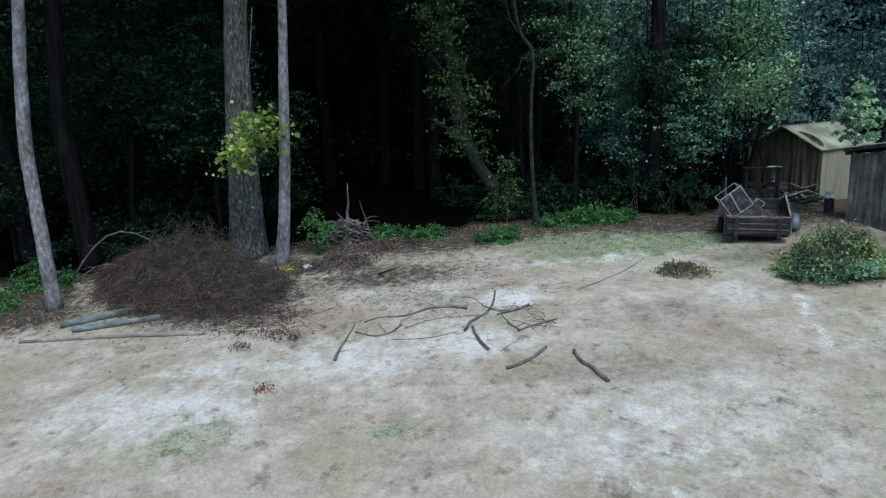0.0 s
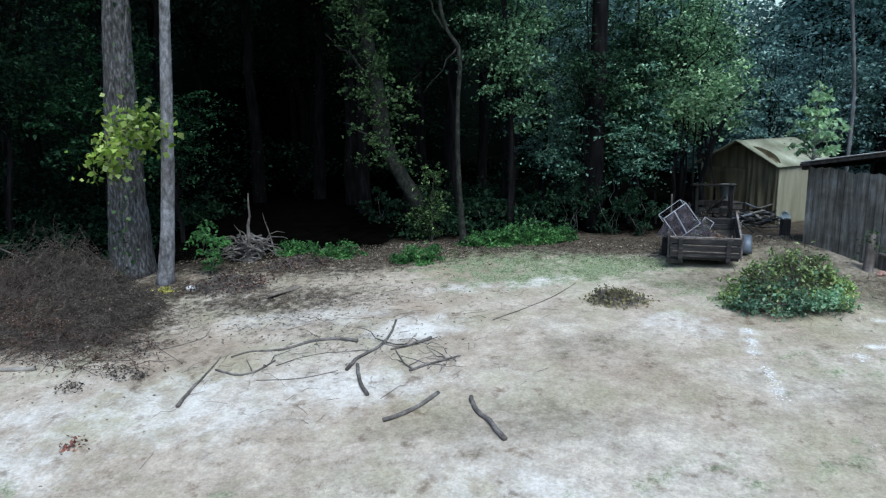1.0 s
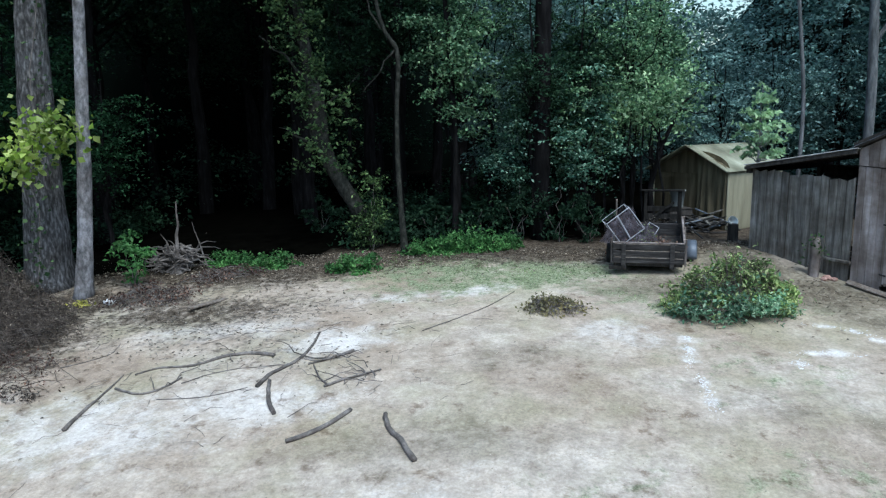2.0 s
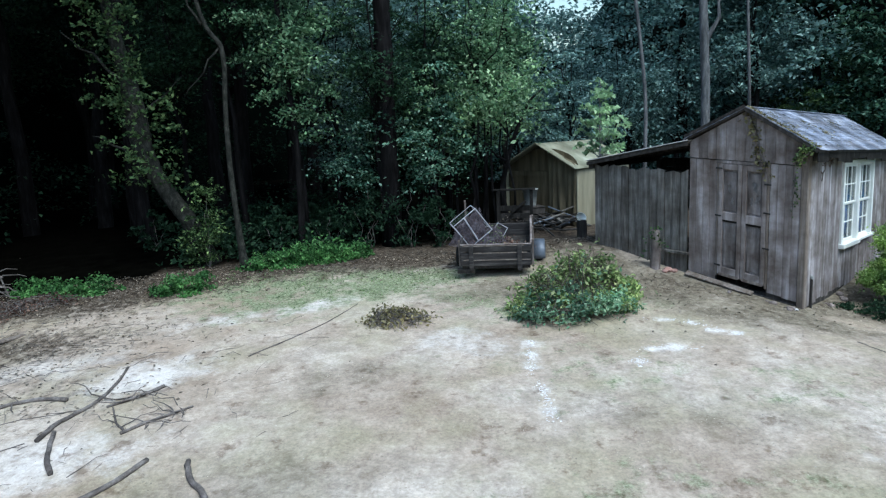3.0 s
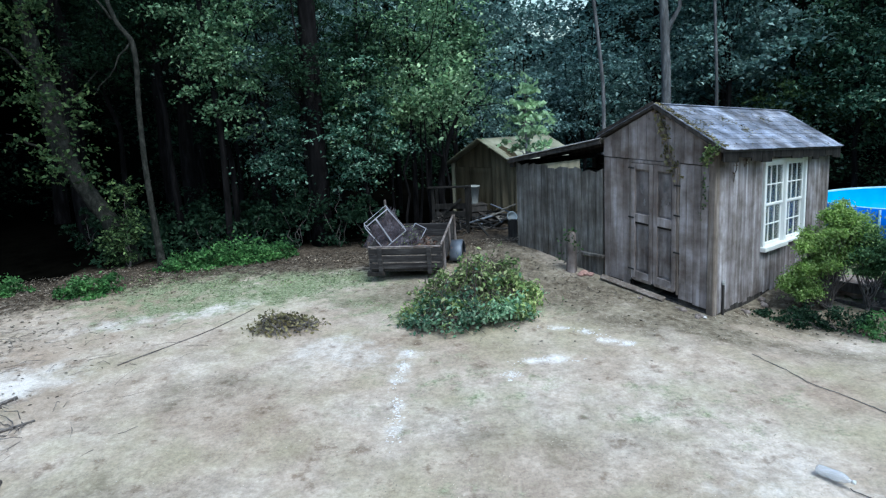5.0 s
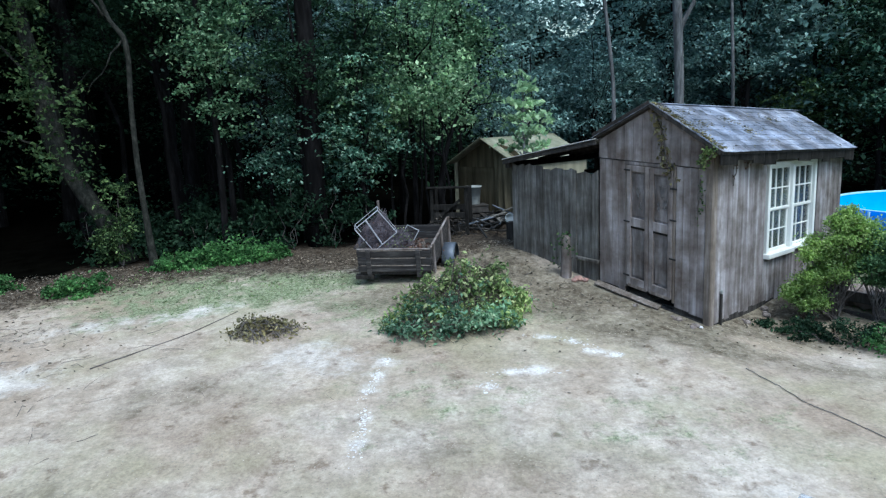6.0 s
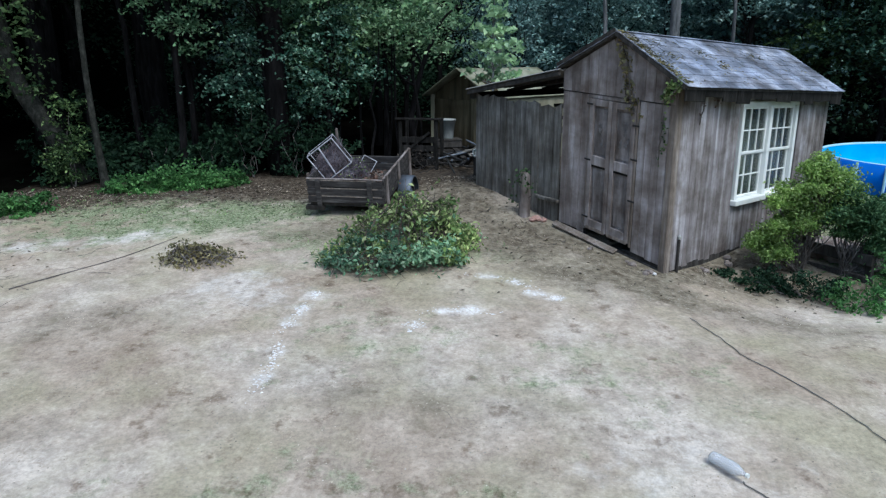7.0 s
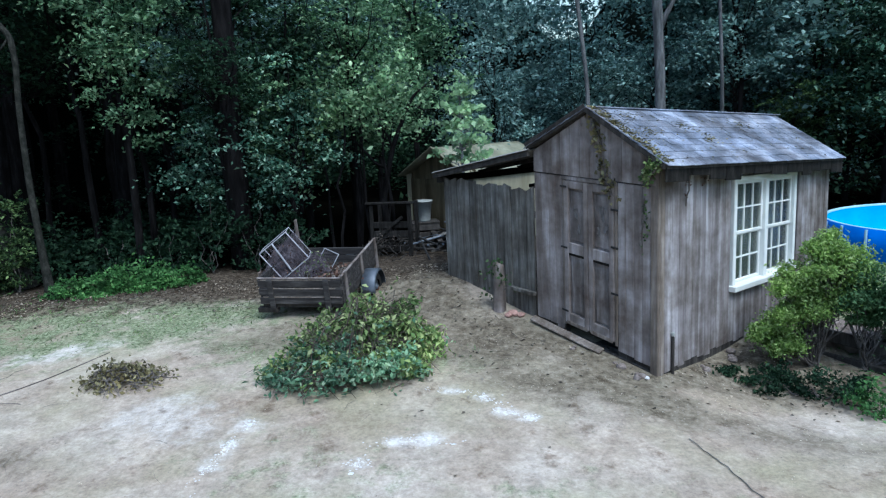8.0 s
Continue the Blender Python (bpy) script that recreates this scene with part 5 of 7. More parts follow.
stick("cut_stick", [(2.49, 10.47), (2.77, 10.67), (2.96, 10.88)], 0.020, 0.03, STICK_BARK, "short rough dark stick lying on pale sand", seed=8, group=G1, twigs=9)
stick("cut_stick", [(2.56, 10.47), (2.75, 10.09), (2.90, 9.93)], 0.011, 0.02, STICK_BARK, "thin dark twig lying on pale sand", seed=18, group=G1, twigs=3)
stick("cut_stick", [(2.88, 9.89), (3.13, 10.13), (3.43, 10.36)], 0.026, 0.016, STICK_BARK, "forked dark twig lying on pale sand", seed=7, group=G1, twigs=12)
stick("long_twig", [(3.72, 11.57), (4.14, 12.0), (4.66, 12.8), (4.9, 13.3)], 0.012, 0.007, STICK_BARK, "long thin dark twig lying across the sand", seed=9, twigs=2, sides=6)
stick("long_twig", [(1.09, 9.96), (1.5, 10.32), (2.06, 10.44)], 0.010, 0.007, STICK_BARK, "long thin dark twig lying across the sand", seed=10, twigs=3, sides=6)
stick("long_twig", [(1.0, 9.57), (1.63, 9.63), (1.97, 9.86)], 0.009, 0.007, STICK_BARK, "long thin dark twig lying across the sand", seed=12, twigs=3, sides=6)
stick("long_twig", [(-0.83, 10.39), (-0.34, 10.73), (-0.45, 11.13)], 0.009, 0.006, STICK_BARK, "thin bent dark twig lying on the sand", seed=13, twigs=2, sides=6)
G2 = "logs by the brown heap"
stick("log", [(-5.47, 10.19), (-4.57, 10.68), (-3.3, 11.05)], 0.1, 0.085, LOG_WOOD, "pale grey-green barked log beside the brown heap", "log", seed=21, group=G2)
stick("log", [(-5.03, 9.98), (-4.2, 10.2), (-3.55, 10.42)], 0.09, 0.075, LOG_WOOD, "pale grey-green barked log beside the brown heap", "log", seed=22, group=G2)
stick("log", [(-5.82, 9.59), (-4.55, 9.69), (-2.3, 9.75)], 0.04, 0.045, DEAD_WOOD, "thin bare pole lying on the sand", "pole", seed=23, group=G2)
stick("bare_branch", [(-7.25, 12.6), (-6.27, 13.05), (-5.1, 13.52)], 0.03, 0.014, STICK_BARK, "bare grey branch rising out of the brown heap", "branch", seed=24, lift=0.9, twigs=4)
stick("bare_branch", [(-6.78, 11.77), (-6.08, 12.29), (-5.5, 12.59)], 0.02, 0.012, STICK_BARK, "bare grey branch rising out of the brown heap", "branch", seed=25, lift=0.45, twigs=2)
bd = thing("loose_board", pose(0.08, 12.64, lie(0.08, 12.64) + 0.02, 0, 0, 64), "grey weathered plank lying on the ground", "board")
part("board", box((-0.36, -0.05, 0.0), (0.36, 0.05, 0.03), 0.006), TAN_WOOD, bd)


# ---------------------------------------------------------------- upturned stump
def build_stump():
    r2 = random.Random(41)
    x, y = -1.56, 14.64
    root = thing("tree_stump", pose(x, y, lie(x, y)), "upturned grey tree stump with bare tangled roots", "stump")
    t = Tubes()
    t.add([(0, 0, -0.05), (0.02, 0, 0.15), (-0.02, 0.02, 0.3), (0, 0, 0.4)], [0.17, 0.12, 0.09, 0.04], 12, 0.25, r2)
    mesh_part("bole", t.mesh("bole"), STICK_BARK, root)
    for k in range(90):
        p = Vector((r2.gauss(0, 0.16), r2.gauss(0, 0.12), r2.uniform(0.05, 0.5)))
        q = p + Vector((r2.gauss(-0.12, 0.34), r2.gauss(0, 0.2), r2.gauss(0, 0.12)))
        q.z = max(q.z, 0.02)
        t = Tubes()
        t.add(bent(p, q, 6, 0.07, r2), [0.022, 0.019, 0.016, 0.012, 0.008, 0.004], 6)
        mesh_part("root", t.mesh("root"), STICK_BARK, root)
    t = Tubes()
    t.add(bent((0.02, 0, 0.2), (0.1, -0.02, 1.35), 6, 0.02, r2), [0.04, 0.034, 0.03, 0.022, 0.016, 0.01], 7)
    mesh_part("snag", t.mesh("snag"), STICK_BARK, root)
    t = Tubes()
    t.add(bent((0.5, 0.2, 0.1), (0.32, 0.1, 0.95), 6, 0.02, r2), [0.016, 0.014, 0.012, 0.01, 0.008, 0.004], 6)
    mesh_part("snag", t.mesh("snag"), STICK_BARK, root)


build_stump()


# ---------------------------------------------------------------- behind the trailer: tan shelter, bench frame, scrap
def build_shelter():
    m = pose(7.89, 19.61, 0, 0, 0, -45)
    root = thing("shelter", m, "tan canvas covered gable shelter under overhanging branches", "shelter")
    w, ln, g, e, p = 1.95, 2.3, 0.38, 1.84, 2.36
    rng = random.Random(51)

    def panel(name, corners, nu, nv, wob=0.03):
        a, b, c, d = (Vector(q) for q in corners)
        nrm = (b - a).cross(d - a).normalized()
        bm = bmesh.new()
        gr = []
        for i in range(nu + 1):
            for j in range(nv + 1):
                u, v = i / nu, j / nv
                q = a.lerp(b, u).lerp(d.lerp(c, u), v)
                k = math.sin(math.pi * u) * (0.3 + 0.7 * math.sin(math.pi * v))
                gr.append(bm.verts.new(q + nrm * (wob * noise.noise((u * 5 + len(name), v * 1.5, 3.0)) * k)))
        for i in range(nu):
            for j in range(nv):
                bm.faces.new((gr[i * (nv + 1) + j], gr[(i + 1) * (nv + 1) + j], gr[(i + 1) * (nv + 1) + j + 1], gr[i * (nv + 1) + j + 1]))
        ob = part(name, bm, {"roof_panel": CANVAS_ROOF, "side_panel": TAN_SIDE}.get(name, TAN_CLOTH), root, "", True)
        ob.modifiers.new("thickness", "SOLIDIFY").thickness = 0.012

    panel("front_panel", ((0.02, 0.1, g), (w * 0.66, 0.1, g), (w * 0.66, 0.1, e - 0.1), (0.02, 0.1, e - 0.1)), 24, 10, 0.1)
    # round-topped cloth filling the gable, set back under the roof edge
    bm = bmesh.new()
    rim = [(w * 0.5 + (w * 0.5 - 0.03) * math.cos(q), e - 0.1 + (p - e) * 0.98 * math.sin(q) ** 0.8) for q in [math.pi * k / 16 for k in range(17)]]
    for y in (0.1, 0.13):
        bm.faces.new([bm.verts.new((x, y, z)) for x, z in rim])
    part("gable_panel", bm, TAN_CLOTH, root)
    # gathered curtain at one side of the front
    bm = bmesh.new()
    prev = None
    for k in range(41):
        u = k / 40
        x = w * (0.6 + 0.4 * u)
        topz = e - 0.12 + (p - e) * 0.85 * math.sin(math.acos(min(1.0, max(-1.0, (x - w / 2) / (w / 2))))) if k < 40 else e - 0.12
        y = 0.02 + 0.035 * math.sin(u * 26) + 0.02 * math.sin(u * 11 + 1)
        row = [bm.verts.new((x + 0.02 * math.sin(v * 4 + u * 9), y * (0.4 + 0.9 * v) + 0.02, topz + (g - topz) * v)) for v in (0, 0.25, 0.5, 0.75, 1)]
        if prev:
            for q in range(4):
                bm.faces.new((prev[q], prev[q + 1], row[q + 1], row[q]))
        prev = row
    ob = part("curtain", bm, TAN_CURTAIN, root, "gathered lighter tan canvas curtain", True)
    ob.modifiers.new("thickness", "SOLIDIFY").thickness = 0.008
    t = Tubes()
    t.add([(-0.07, -0.16, e - 0.03), (w / 2, -0.16, p + 0.015), (w + 0.07, -0.16, e - 0.03)], [0.018] * 3, 6)
    mesh_part("roof_edge", t.mesh("roof_edge"), CANVAS_ROOF, root)
    panel("side_panel", ((w, 0, g), (w, ln, g), (w, ln, e), (w, 0, e)), 20, 8, 0.05)
    panel("side_panel", ((0, ln, g), (0, 0, g), (0, 0, e), (0, ln, e)), 20, 8, 0.05)
    panel("back_panel", ((w, ln, g), (0, ln, g), (0, ln, e), (w, ln, e)), 16, 8, 0.03)
    panel("roof_panel", ((w + 0.07, -0.16, e - 0.03), (w + 0.07, ln + 0.05, e - 0.03), (w / 2, ln + 0.05, p + 0.01), (w / 2, -0.16, p + 0.01)), 16, 8, 0.03)
    panel("roof_panel", ((-0.07, ln + 0.05, e - 0.03), (-0.07, -0.16, e - 0.03), (w / 2, -0.16, p + 0.01), (w / 2, ln + 0.05, p + 0.01)), 16, 8, 0.03)
    for x, y in ((0.04, 0.16), (w - 0.04, 0.16), (0.04, ln - 0.06), (w - 0.04, ln - 0.06)):
        t = Tubes()
        t.add([(x, y, g - 0.05), (x, y, e)], [0.022, 0.022], 8)
        mesh_part("pole", t.mesh("pole"), DARK_WOOD, root)


build_shelter()

# bench wood coloured near-black for the shade it stands in
bench = thing("bench_frame", pose(7.42, 17.47, lie(7.42, 17.47), 0, 0, -9), "dark wooden bench frame standing among scrap", "bench")
for lo, hi in (((0.0, 0.0, 0.0), (0.06, 0.06, 0.9)), ((0.68, 0.0, 0.0), (0.75, 0.06, 0.92)), ((0.0, 0.5, 0.0), (0.06, 0.56, 0.9)), ((0.68, 0.5, 0.0), (0.75, 0.56, 0.92))):
    part("leg", box(lo, hi, 0.006), SHADED_WOOD, bench)
part("top", box((-0.06, -0.03, 0.92), (0.8, 0.1, 0.955), 0.006), SHADED_WOOD, bench)
for z in (0.08, 0.34, 0.5):
    part("rail", box((0.062, 0.01, z), (0.678, 0.045, z + 0.11), 0.005), SHADED_WOOD, bench)
part("brace", box((0.05, -0.025, 0.0), (0.78, -0.002, 0.05), 0.004, Matrix.Translation((0, 0, 0.2)) @ Matrix.Rotation(radians(-38), 4, "Y")), SHADED_WOOD, bench)

crate2 = thing("wooden_crate", pose(8.29, 18.52, lie(8.29, 18.52), 0, 0, 12), "dark wooden crate holding up a white bucket", "crate")
for z in (0.0, 0.15, 0.3):
    for lo, hi in (((-0.25, -0.22, z), (0.25, -0.2, z + 0.12)), ((-0.25, 0.2, z), (0.25, 0.22, z + 0.12)), ((-0.27, -0.2, z), (-0.25, 0.2, z + 0.12)), ((0.25, -0.2, z), (0.27, 0.2, z + 0.12))):
        part("slat", box(lo, hi, 0.004), DARK_WOOD, crate2)
part("lid", box((-0.27, -0.23, 0.43), (0.27, 0.23, 0.455), 0.004), DARK_WOOD, crate2)
bucket = thing("bucket", pose(8.29, 18.52, lie(8.29, 18.52) + 0.455), "dull white plastic bucket standing on a crate", "bucket")
bm = bmesh.new()
prev, n = None, 24
for r, z in ((0.0, 0.0), (0.12, 0.0), (0.125, 0.02), (0.16, 0.36), (0.175, 0.36), (0.176, 0.39), (0.162, 0.39), (0.152, 0.35), (0.115, 0.03), (0.0, 0.03)):
    row = [bm.verts.new((r * math.cos(2 * math.pi * i / n), r * math.sin(2 * math.pi * i / n), z)) for i in range(n)]
    if prev:
        for i in range(n):
            j = (i + 1) % n
            bm.faces.new((prev[i], prev[j], row[j], row[i]))
    prev = row
bmesh.ops.remove_doubles(bm, verts=bm.verts, dist=1e-5)
part("tub", bm, BUCKET_WHITE, bucket, "", True)
t = Tubes()
t.add([(0.172 * math.cos(a), 0.172 * math.sin(a), 0.36 - 0.12 * abs(math.sin(a))) for a in [math.pi * i / 10 for i in range(11)]], [0.004] * 11, 5)
mesh_part("handle", t.mesh("handle"), GALVANISED, bucket)

_s = random.Random(61)
for i in range(44):
    x, y = 8.64 + _s.gauss(0, 0.32), 17.89 + _s.gauss(0, 0.5)
    ln = _s.uniform(0.35, 1.1)
    kind = _s.choice(("scrap_board", "scrap_board", "scrap_pipe"))
    m = pose(x, y, lie(x, y) + 0.05 + _s.uniform(0, 0.25), 0, _s.uniform(-22, 22), _s.uniform(0, 180))
    if kind == "scrap_board":
        ob = part(kind, box((-ln / 2, -0.045, -0.012), (ln / 2, 0.045, 0.012), 0.004), _s.choice((SHADED_WOOD, DARK_WOOD, DARK_WOOD, FENCE_WOOD)))
        tagged(ob, "dark offcut board in the scrap heap", "board", "scrap heap")
    else:
        t = Tubes()
        t.add([(-ln / 2, 0, 0), (0, 0.01, 0), (ln / 2, 0, 0)], [0.018] * 3, 8)
        ob = mesh_part(kind, t.mesh(kind), _s.choice((RUBBER, RUBBER, GREY_METAL)))
        tagged(ob, "old metal pipe in the scrap heap", "pipe", "scrap heap")
    ob.matrix_basis = m
pan = thing("white_bowl", pose(8.91, 16.29, lie(8.91, 16.29) + 0.38, 55, 0, 20), "small white enamel bowl on the scrap heap", "bowl")
bm = bmesh.new()
bmesh.ops.create_uvsphere(bm, u_segments=20, v_segments=10, radius=0.1)
bmesh.ops.delete(bm, geom=[v for v in bm.verts if v.co.z > 0.02], context="VERTS")
ob = part("shell", bm, WHITE_PAINT, pan, "", True)
ob.modifiers.new("thickness", "SOLIDIFY").thickness = 0.008
part("block", box((-0.08, -0.08, -0.5), (0.08, 0.08, -0.1), 0.01), DARK_WOOD, thing("wood_block", pose(8.91, 16.29, lie(8.91, 16.29) + 0.42), "dark chopped wood block by the fence", "block"))


# ---------------------------------------------------------------- blue pool
def build_pool():
    cx, cy, R, h = 18.02, 18.2, 2.25, 0.68
    z0 = lie(cx, cy)
    root = thing("swimming_pool", pose(cx, cy, z0), "round blue above-ground frame pool on grass", "pool")
    n = 64

    def ring(name, prof, mat, lab=""):
        bm = bmesh.new()
        rows_ = [[bm.verts.new((r * math.cos(2 * math.pi * i / n), r * math.sin(2 * math.pi * i / n), z)) for i in range(n)] for r, z in prof]
        for a, b in zip(rows_, rows_[1:]):
            for i in range(n):
                j = (i + 1) % n
                bm.faces.new((a[i], a[j], b[j], b[i]))
        part(name, bm, mat, root, lab, True)

    ring("wall", [(R, -0.1), (R + 0.03, 0.3), (R + 0.03, 0.7), (R, h), (R - 0.03, h)], POOL_BLUE)
    ring("liner", [(R - 0.03, h), (R - 0.05, 0.2), (R - 0.2, 0.05), (0.01, 0.05)], POOL_LINER, "light blue inside liner")
    ring("rim", [(R + 0.03 * math.cos(a) - 0.005, h + 0.03 * math.sin(a)) for a in [2 * math.pi * k / 10 for k in range(11)]], POOL_RIM, "pale blue-white top rail")
    for i in range(26):
        w = 2 * math.pi * i / 26 + 0.1
        t = Tubes()
        c, s = math.cos(w), math.sin(w)
        t.add([((R + 0.07) * c, (R + 0.07) * s, -0.05), ((R + 0.06) * c, (R + 0.06) * s, h)], [0.024, 0.024], 8)
        mesh_part("post", t.mesh("post"), POOL_RIM, root)


build_pool()


# ---------------------------------------------------------------- bush, raised bed and low plants by the window
def lobes(name, label, category, x, y, parts_, leaf, mat, seed, per=420, group="", wood=True, loose=0.42):
    """A bush made of several leafy lobes on stems from one root: (dx, dy, z, radius)."""
    r2, rng = random.Random(seed), np.random.default_rng(seed)
    root = thing(name, pose(x, y, lie(x, y)), label, category, group)
    t, pts = Tubes(), []
    for dx, dy, z, r in parts_:
        if wood:
            t.add(bent((r2.uniform(-0.05, 0.05), r2.uniform(-0.05, 0.05), 0), (dx, dy, z), 6, 0.05, r2), [0.009, 0.008, 0.007, 0.006, 0.004, 0.003], 5)
        k = max(6, int(per * r / 14))
        cs = rng.normal(size=(k, 3))
        cs /= np.linalg.norm(cs, axis=1)[:, None]
        cs = np.array((dx, dy, z)) + cs * (r * rng.uniform(0.45, 1.0, k)[:, None]) * (1, 1, 0.85)
        pts.append(sprays(rng, cs, r * loose, 32, 0.45))
    if wood:
        mesh_part("woody_stem", t.mesh("woody_stem"), STICK_BARK, root)
    pts = np.concatenate(pts)
    g = np.array([lie(x + p[0], y + p[1]) - lie(x, y) for p in pts]) + 0.015
    pts[:, 2] = np.maximum(pts[:, 2], g)
    mesh_part("foliage", leaf_mesh("foliage", pts, leaf, 0.45, rng, 0.5), mat, root)
    return root


_b = random.Random(70)


def tufts(blobs, n):
    out = []
    for dx, dy, z, r in blobs:
        for _ in range(n):
            a, e, f = _b.uniform(0, 2 * math.pi), _b.uniform(-0.6, 1.4), _b.uniform(0.4, 1.15)
            out.append((dx + r * f * math.cos(a) * math.cos(e), dy + r * f * math.sin(a) * math.cos(e), max(0.08, z + r * f * math.sin(e)), r * _b.uniform(0.3, 0.6)))
    return out


lobes("bush", "soft yellow-green leafy bush in front of the shed window", "bush", 13.0, 13.22, tufts(((0.1, 0.0, 1.3, 0.17), (-0.08, 0.0, 1.14, 0.2), (0.25, 0.0, 1.12, 0.22), (-0.22, -0.05, 0.86, 0.2), (0.08, 0.0, 0.9, 0.22), (0.45, 0.0, 0.98, 0.2), (-0.36, -0.05, 0.6, 0.18), (-0.12, -0.05, 0.66, 0.2), (-0.5, -0.08, 0.36, 0.17), (-0.34, -0.12, 0.26, 0.18)), 9), 0.042, LEAF_BUSH, 71, 1700, loose=1.1)
lobes("bush", "darker green arching bush beside the raised bed", "bush", 13.5, 13.05, tufts(((0.0, 0.0, 0.86, 0.24), (0.3, 0.05, 0.8, 0.28), (0.62, 0.1, 0.62, 0.3), (0.85, 0.1, 0.4, 0.3), (0.5, -0.1, 0.34, 0.26), (0.75, -0.2, 0.2, 0.26), (-0.1, 0.1, 0.62, 0.22), (0.15, -0.05, 0.6, 0.22)), 9), 0.045, LEAF_SHADE, 74, 2600, loose=0.85)
lobes("low_plant", "low plants at the foot of the bush, darkened for shade", "plant", 12.74, 12.5, [(-0.45, 0.15, 0.12, 0.22), (-0.1, 0.0, 0.14, 0.24), (0.25, 0.0, 0.14, 0.26), (-0.7, 0.4, 0.08, 0.18), (-0.25, 0.3, 0.14, 0.24)], 0.05, LEAF_DARK, 72, 1000)
lobes("low_plant", "green low plants at the edge of the sand", "plant", 13.22, 12.14, [(-0.2, -0.05, 0.14, 0.22), (0.15, -0.2, 0.16, 0.24), (0.45, -0.1, 0.2, 0.28), (0.5, 0.25, 0.26, 0.3)], 0.05, LEAF_WEED, 73, 900)
bed = thing("raised_bed", pose(13.02, 13.75, lie(13.0, 12.9), 0, 0, -58), "low raised bed with dark boards and mulch", "garden bed")
part("board", box((0.0, 0.0, -0.05), (1.2, 0.05, 0.12), 0.008), DARK_WOOD, bed)
part("board", box((0.02, 0.05, 0.24), (1.15, 0.1, 0.38), 0.008), DARK_WOOD, bed)
part("upright", box((0.0, 0.101, -0.05), (0.08, 0.18, 0.42), 0.006), DARK_WOOD, bed)
part("upright", box((1.05, 0.101, -0.05), (1.13, 0.18, 0.42), 0.006), DARK_WOOD, bed)
bm = bmesh.new()
bmesh.ops.create_grid(bm, x_segments=24, y_segments=14, size=0.5, matrix=Matrix.Translation((0.58, 0.55, 0.3)) @ Matrix.Diagonal((1.1, 0.75, 1, 1)))
for v in bm.verts:
    v.co.z += 0.05 * noise.noise(v.co * 6) + 0.03 * noise.noise(v.co * 17) - 0.2 * max(0, abs(v.co.y - 0.55) - 0.2)
ob = part("mulch", bm, MULCH, bed, "", True)
ob.modifiers.new("thickness", "SOLIDIFY").thickness = 0.12


# ---------------------------------------------------------------- bottle, cords, pale crusts
def lay(pts):
    return [(a, b, soil(a, b) + 0.01) for a, b in pts]


def cord(name, pts, r, label, seed):
    r2 = random.Random(seed)
    x0, y0 = pts[0]
    root = thing(name, pose(x0, y0, lie(x0, y0)), label, "rope")
    fine = []
    for (ax, ay), (bx, by) in zip(pts, pts[1:]):
        for k in range(8):
            u = k / 8
            fine.append((ax + (bx - ax) * u + r2.gauss(0, 0.006), ay + (by - ay) * u + r2.gauss(0, 0.006)))
    fine.append(pts[-1])
    t = Tubes()
    t.add([(a - x0, b - y0, c - lie(x0, y0) + 0.004 * noise.noise((a * 5, b * 5, 0))) for a, b, c in lay(fine)], [r] * len(fine), 6)
    mesh_part("line", t.mesh("line"), ROPE_DARK, root)


cord("rope", [(11.07, 11.28), (11.2, 10.91), (11.35, 10.43), (11.58, 10.02), (11.85, 9.46), (12.03, 8.83), (12.12, 7.92)], 0.0045, "dark thin rope lying across the sand", 81)
cord("rope", [(10.68, 8.75), (10.85, 8.55), (11.09, 8.29), (11.5, 7.87)], 0.0045, "dark thin rope running from the bottle", 82)


def build_bottle():
    x, y = 10.53, 8.96
    root = thing("plastic_bottle", pose(x, y, soil(x, y) + 0.046, 0, 0, -55), "clear bluish plastic bottle lying on the sand", "bottle")
    bm = bmesh.new()
    prev, n = None, 20
    prof = [(0.0, 0.0), (0.03, 0.0), (0.042, 0.012), (0.044, 0.06), (0.041, 0.075), (0.044, 0.09), (0.041, 0.11), (0.044, 0.13), (0.044, 0.18), (0.036, 0.215), (0.018, 0.25), (0.014, 0.262), (0.014, 0.275)]
    for r, s in prof:
        row = [bm.verts.new((s, r * math.cos(2 * math.pi * i / n), r * math.sin(2 * math.pi * i / n))) for i in range(n)]
        if prev:
            for i in range(n):
                bm.faces.new((prev[i], prev[(i + 1) % n], row[(i + 1) % n], row[i]))
        prev = row
    bmesh.ops.remove_doubles(bm, verts=bm.verts, dist=1e-5)
    ob = part("body", bm, CLEAR_PLASTIC, root, "", True)
    ob.modifiers.new("thickness", "SOLIDIFY").thickness = 0.0015
    bm = bmesh.new()
    bmesh.ops.create_cone(bm, cap_ends=True, segments=16, radius1=0.016, radius2=0.016, depth=0.018, matrix=Matrix.Translation((0.284, 0, 0)) @ Matrix.Rotation(radians(90), 4, "Y"))
    part("cap", bm, WHITE_PAINT, root, "white screw cap")



build_bottle()


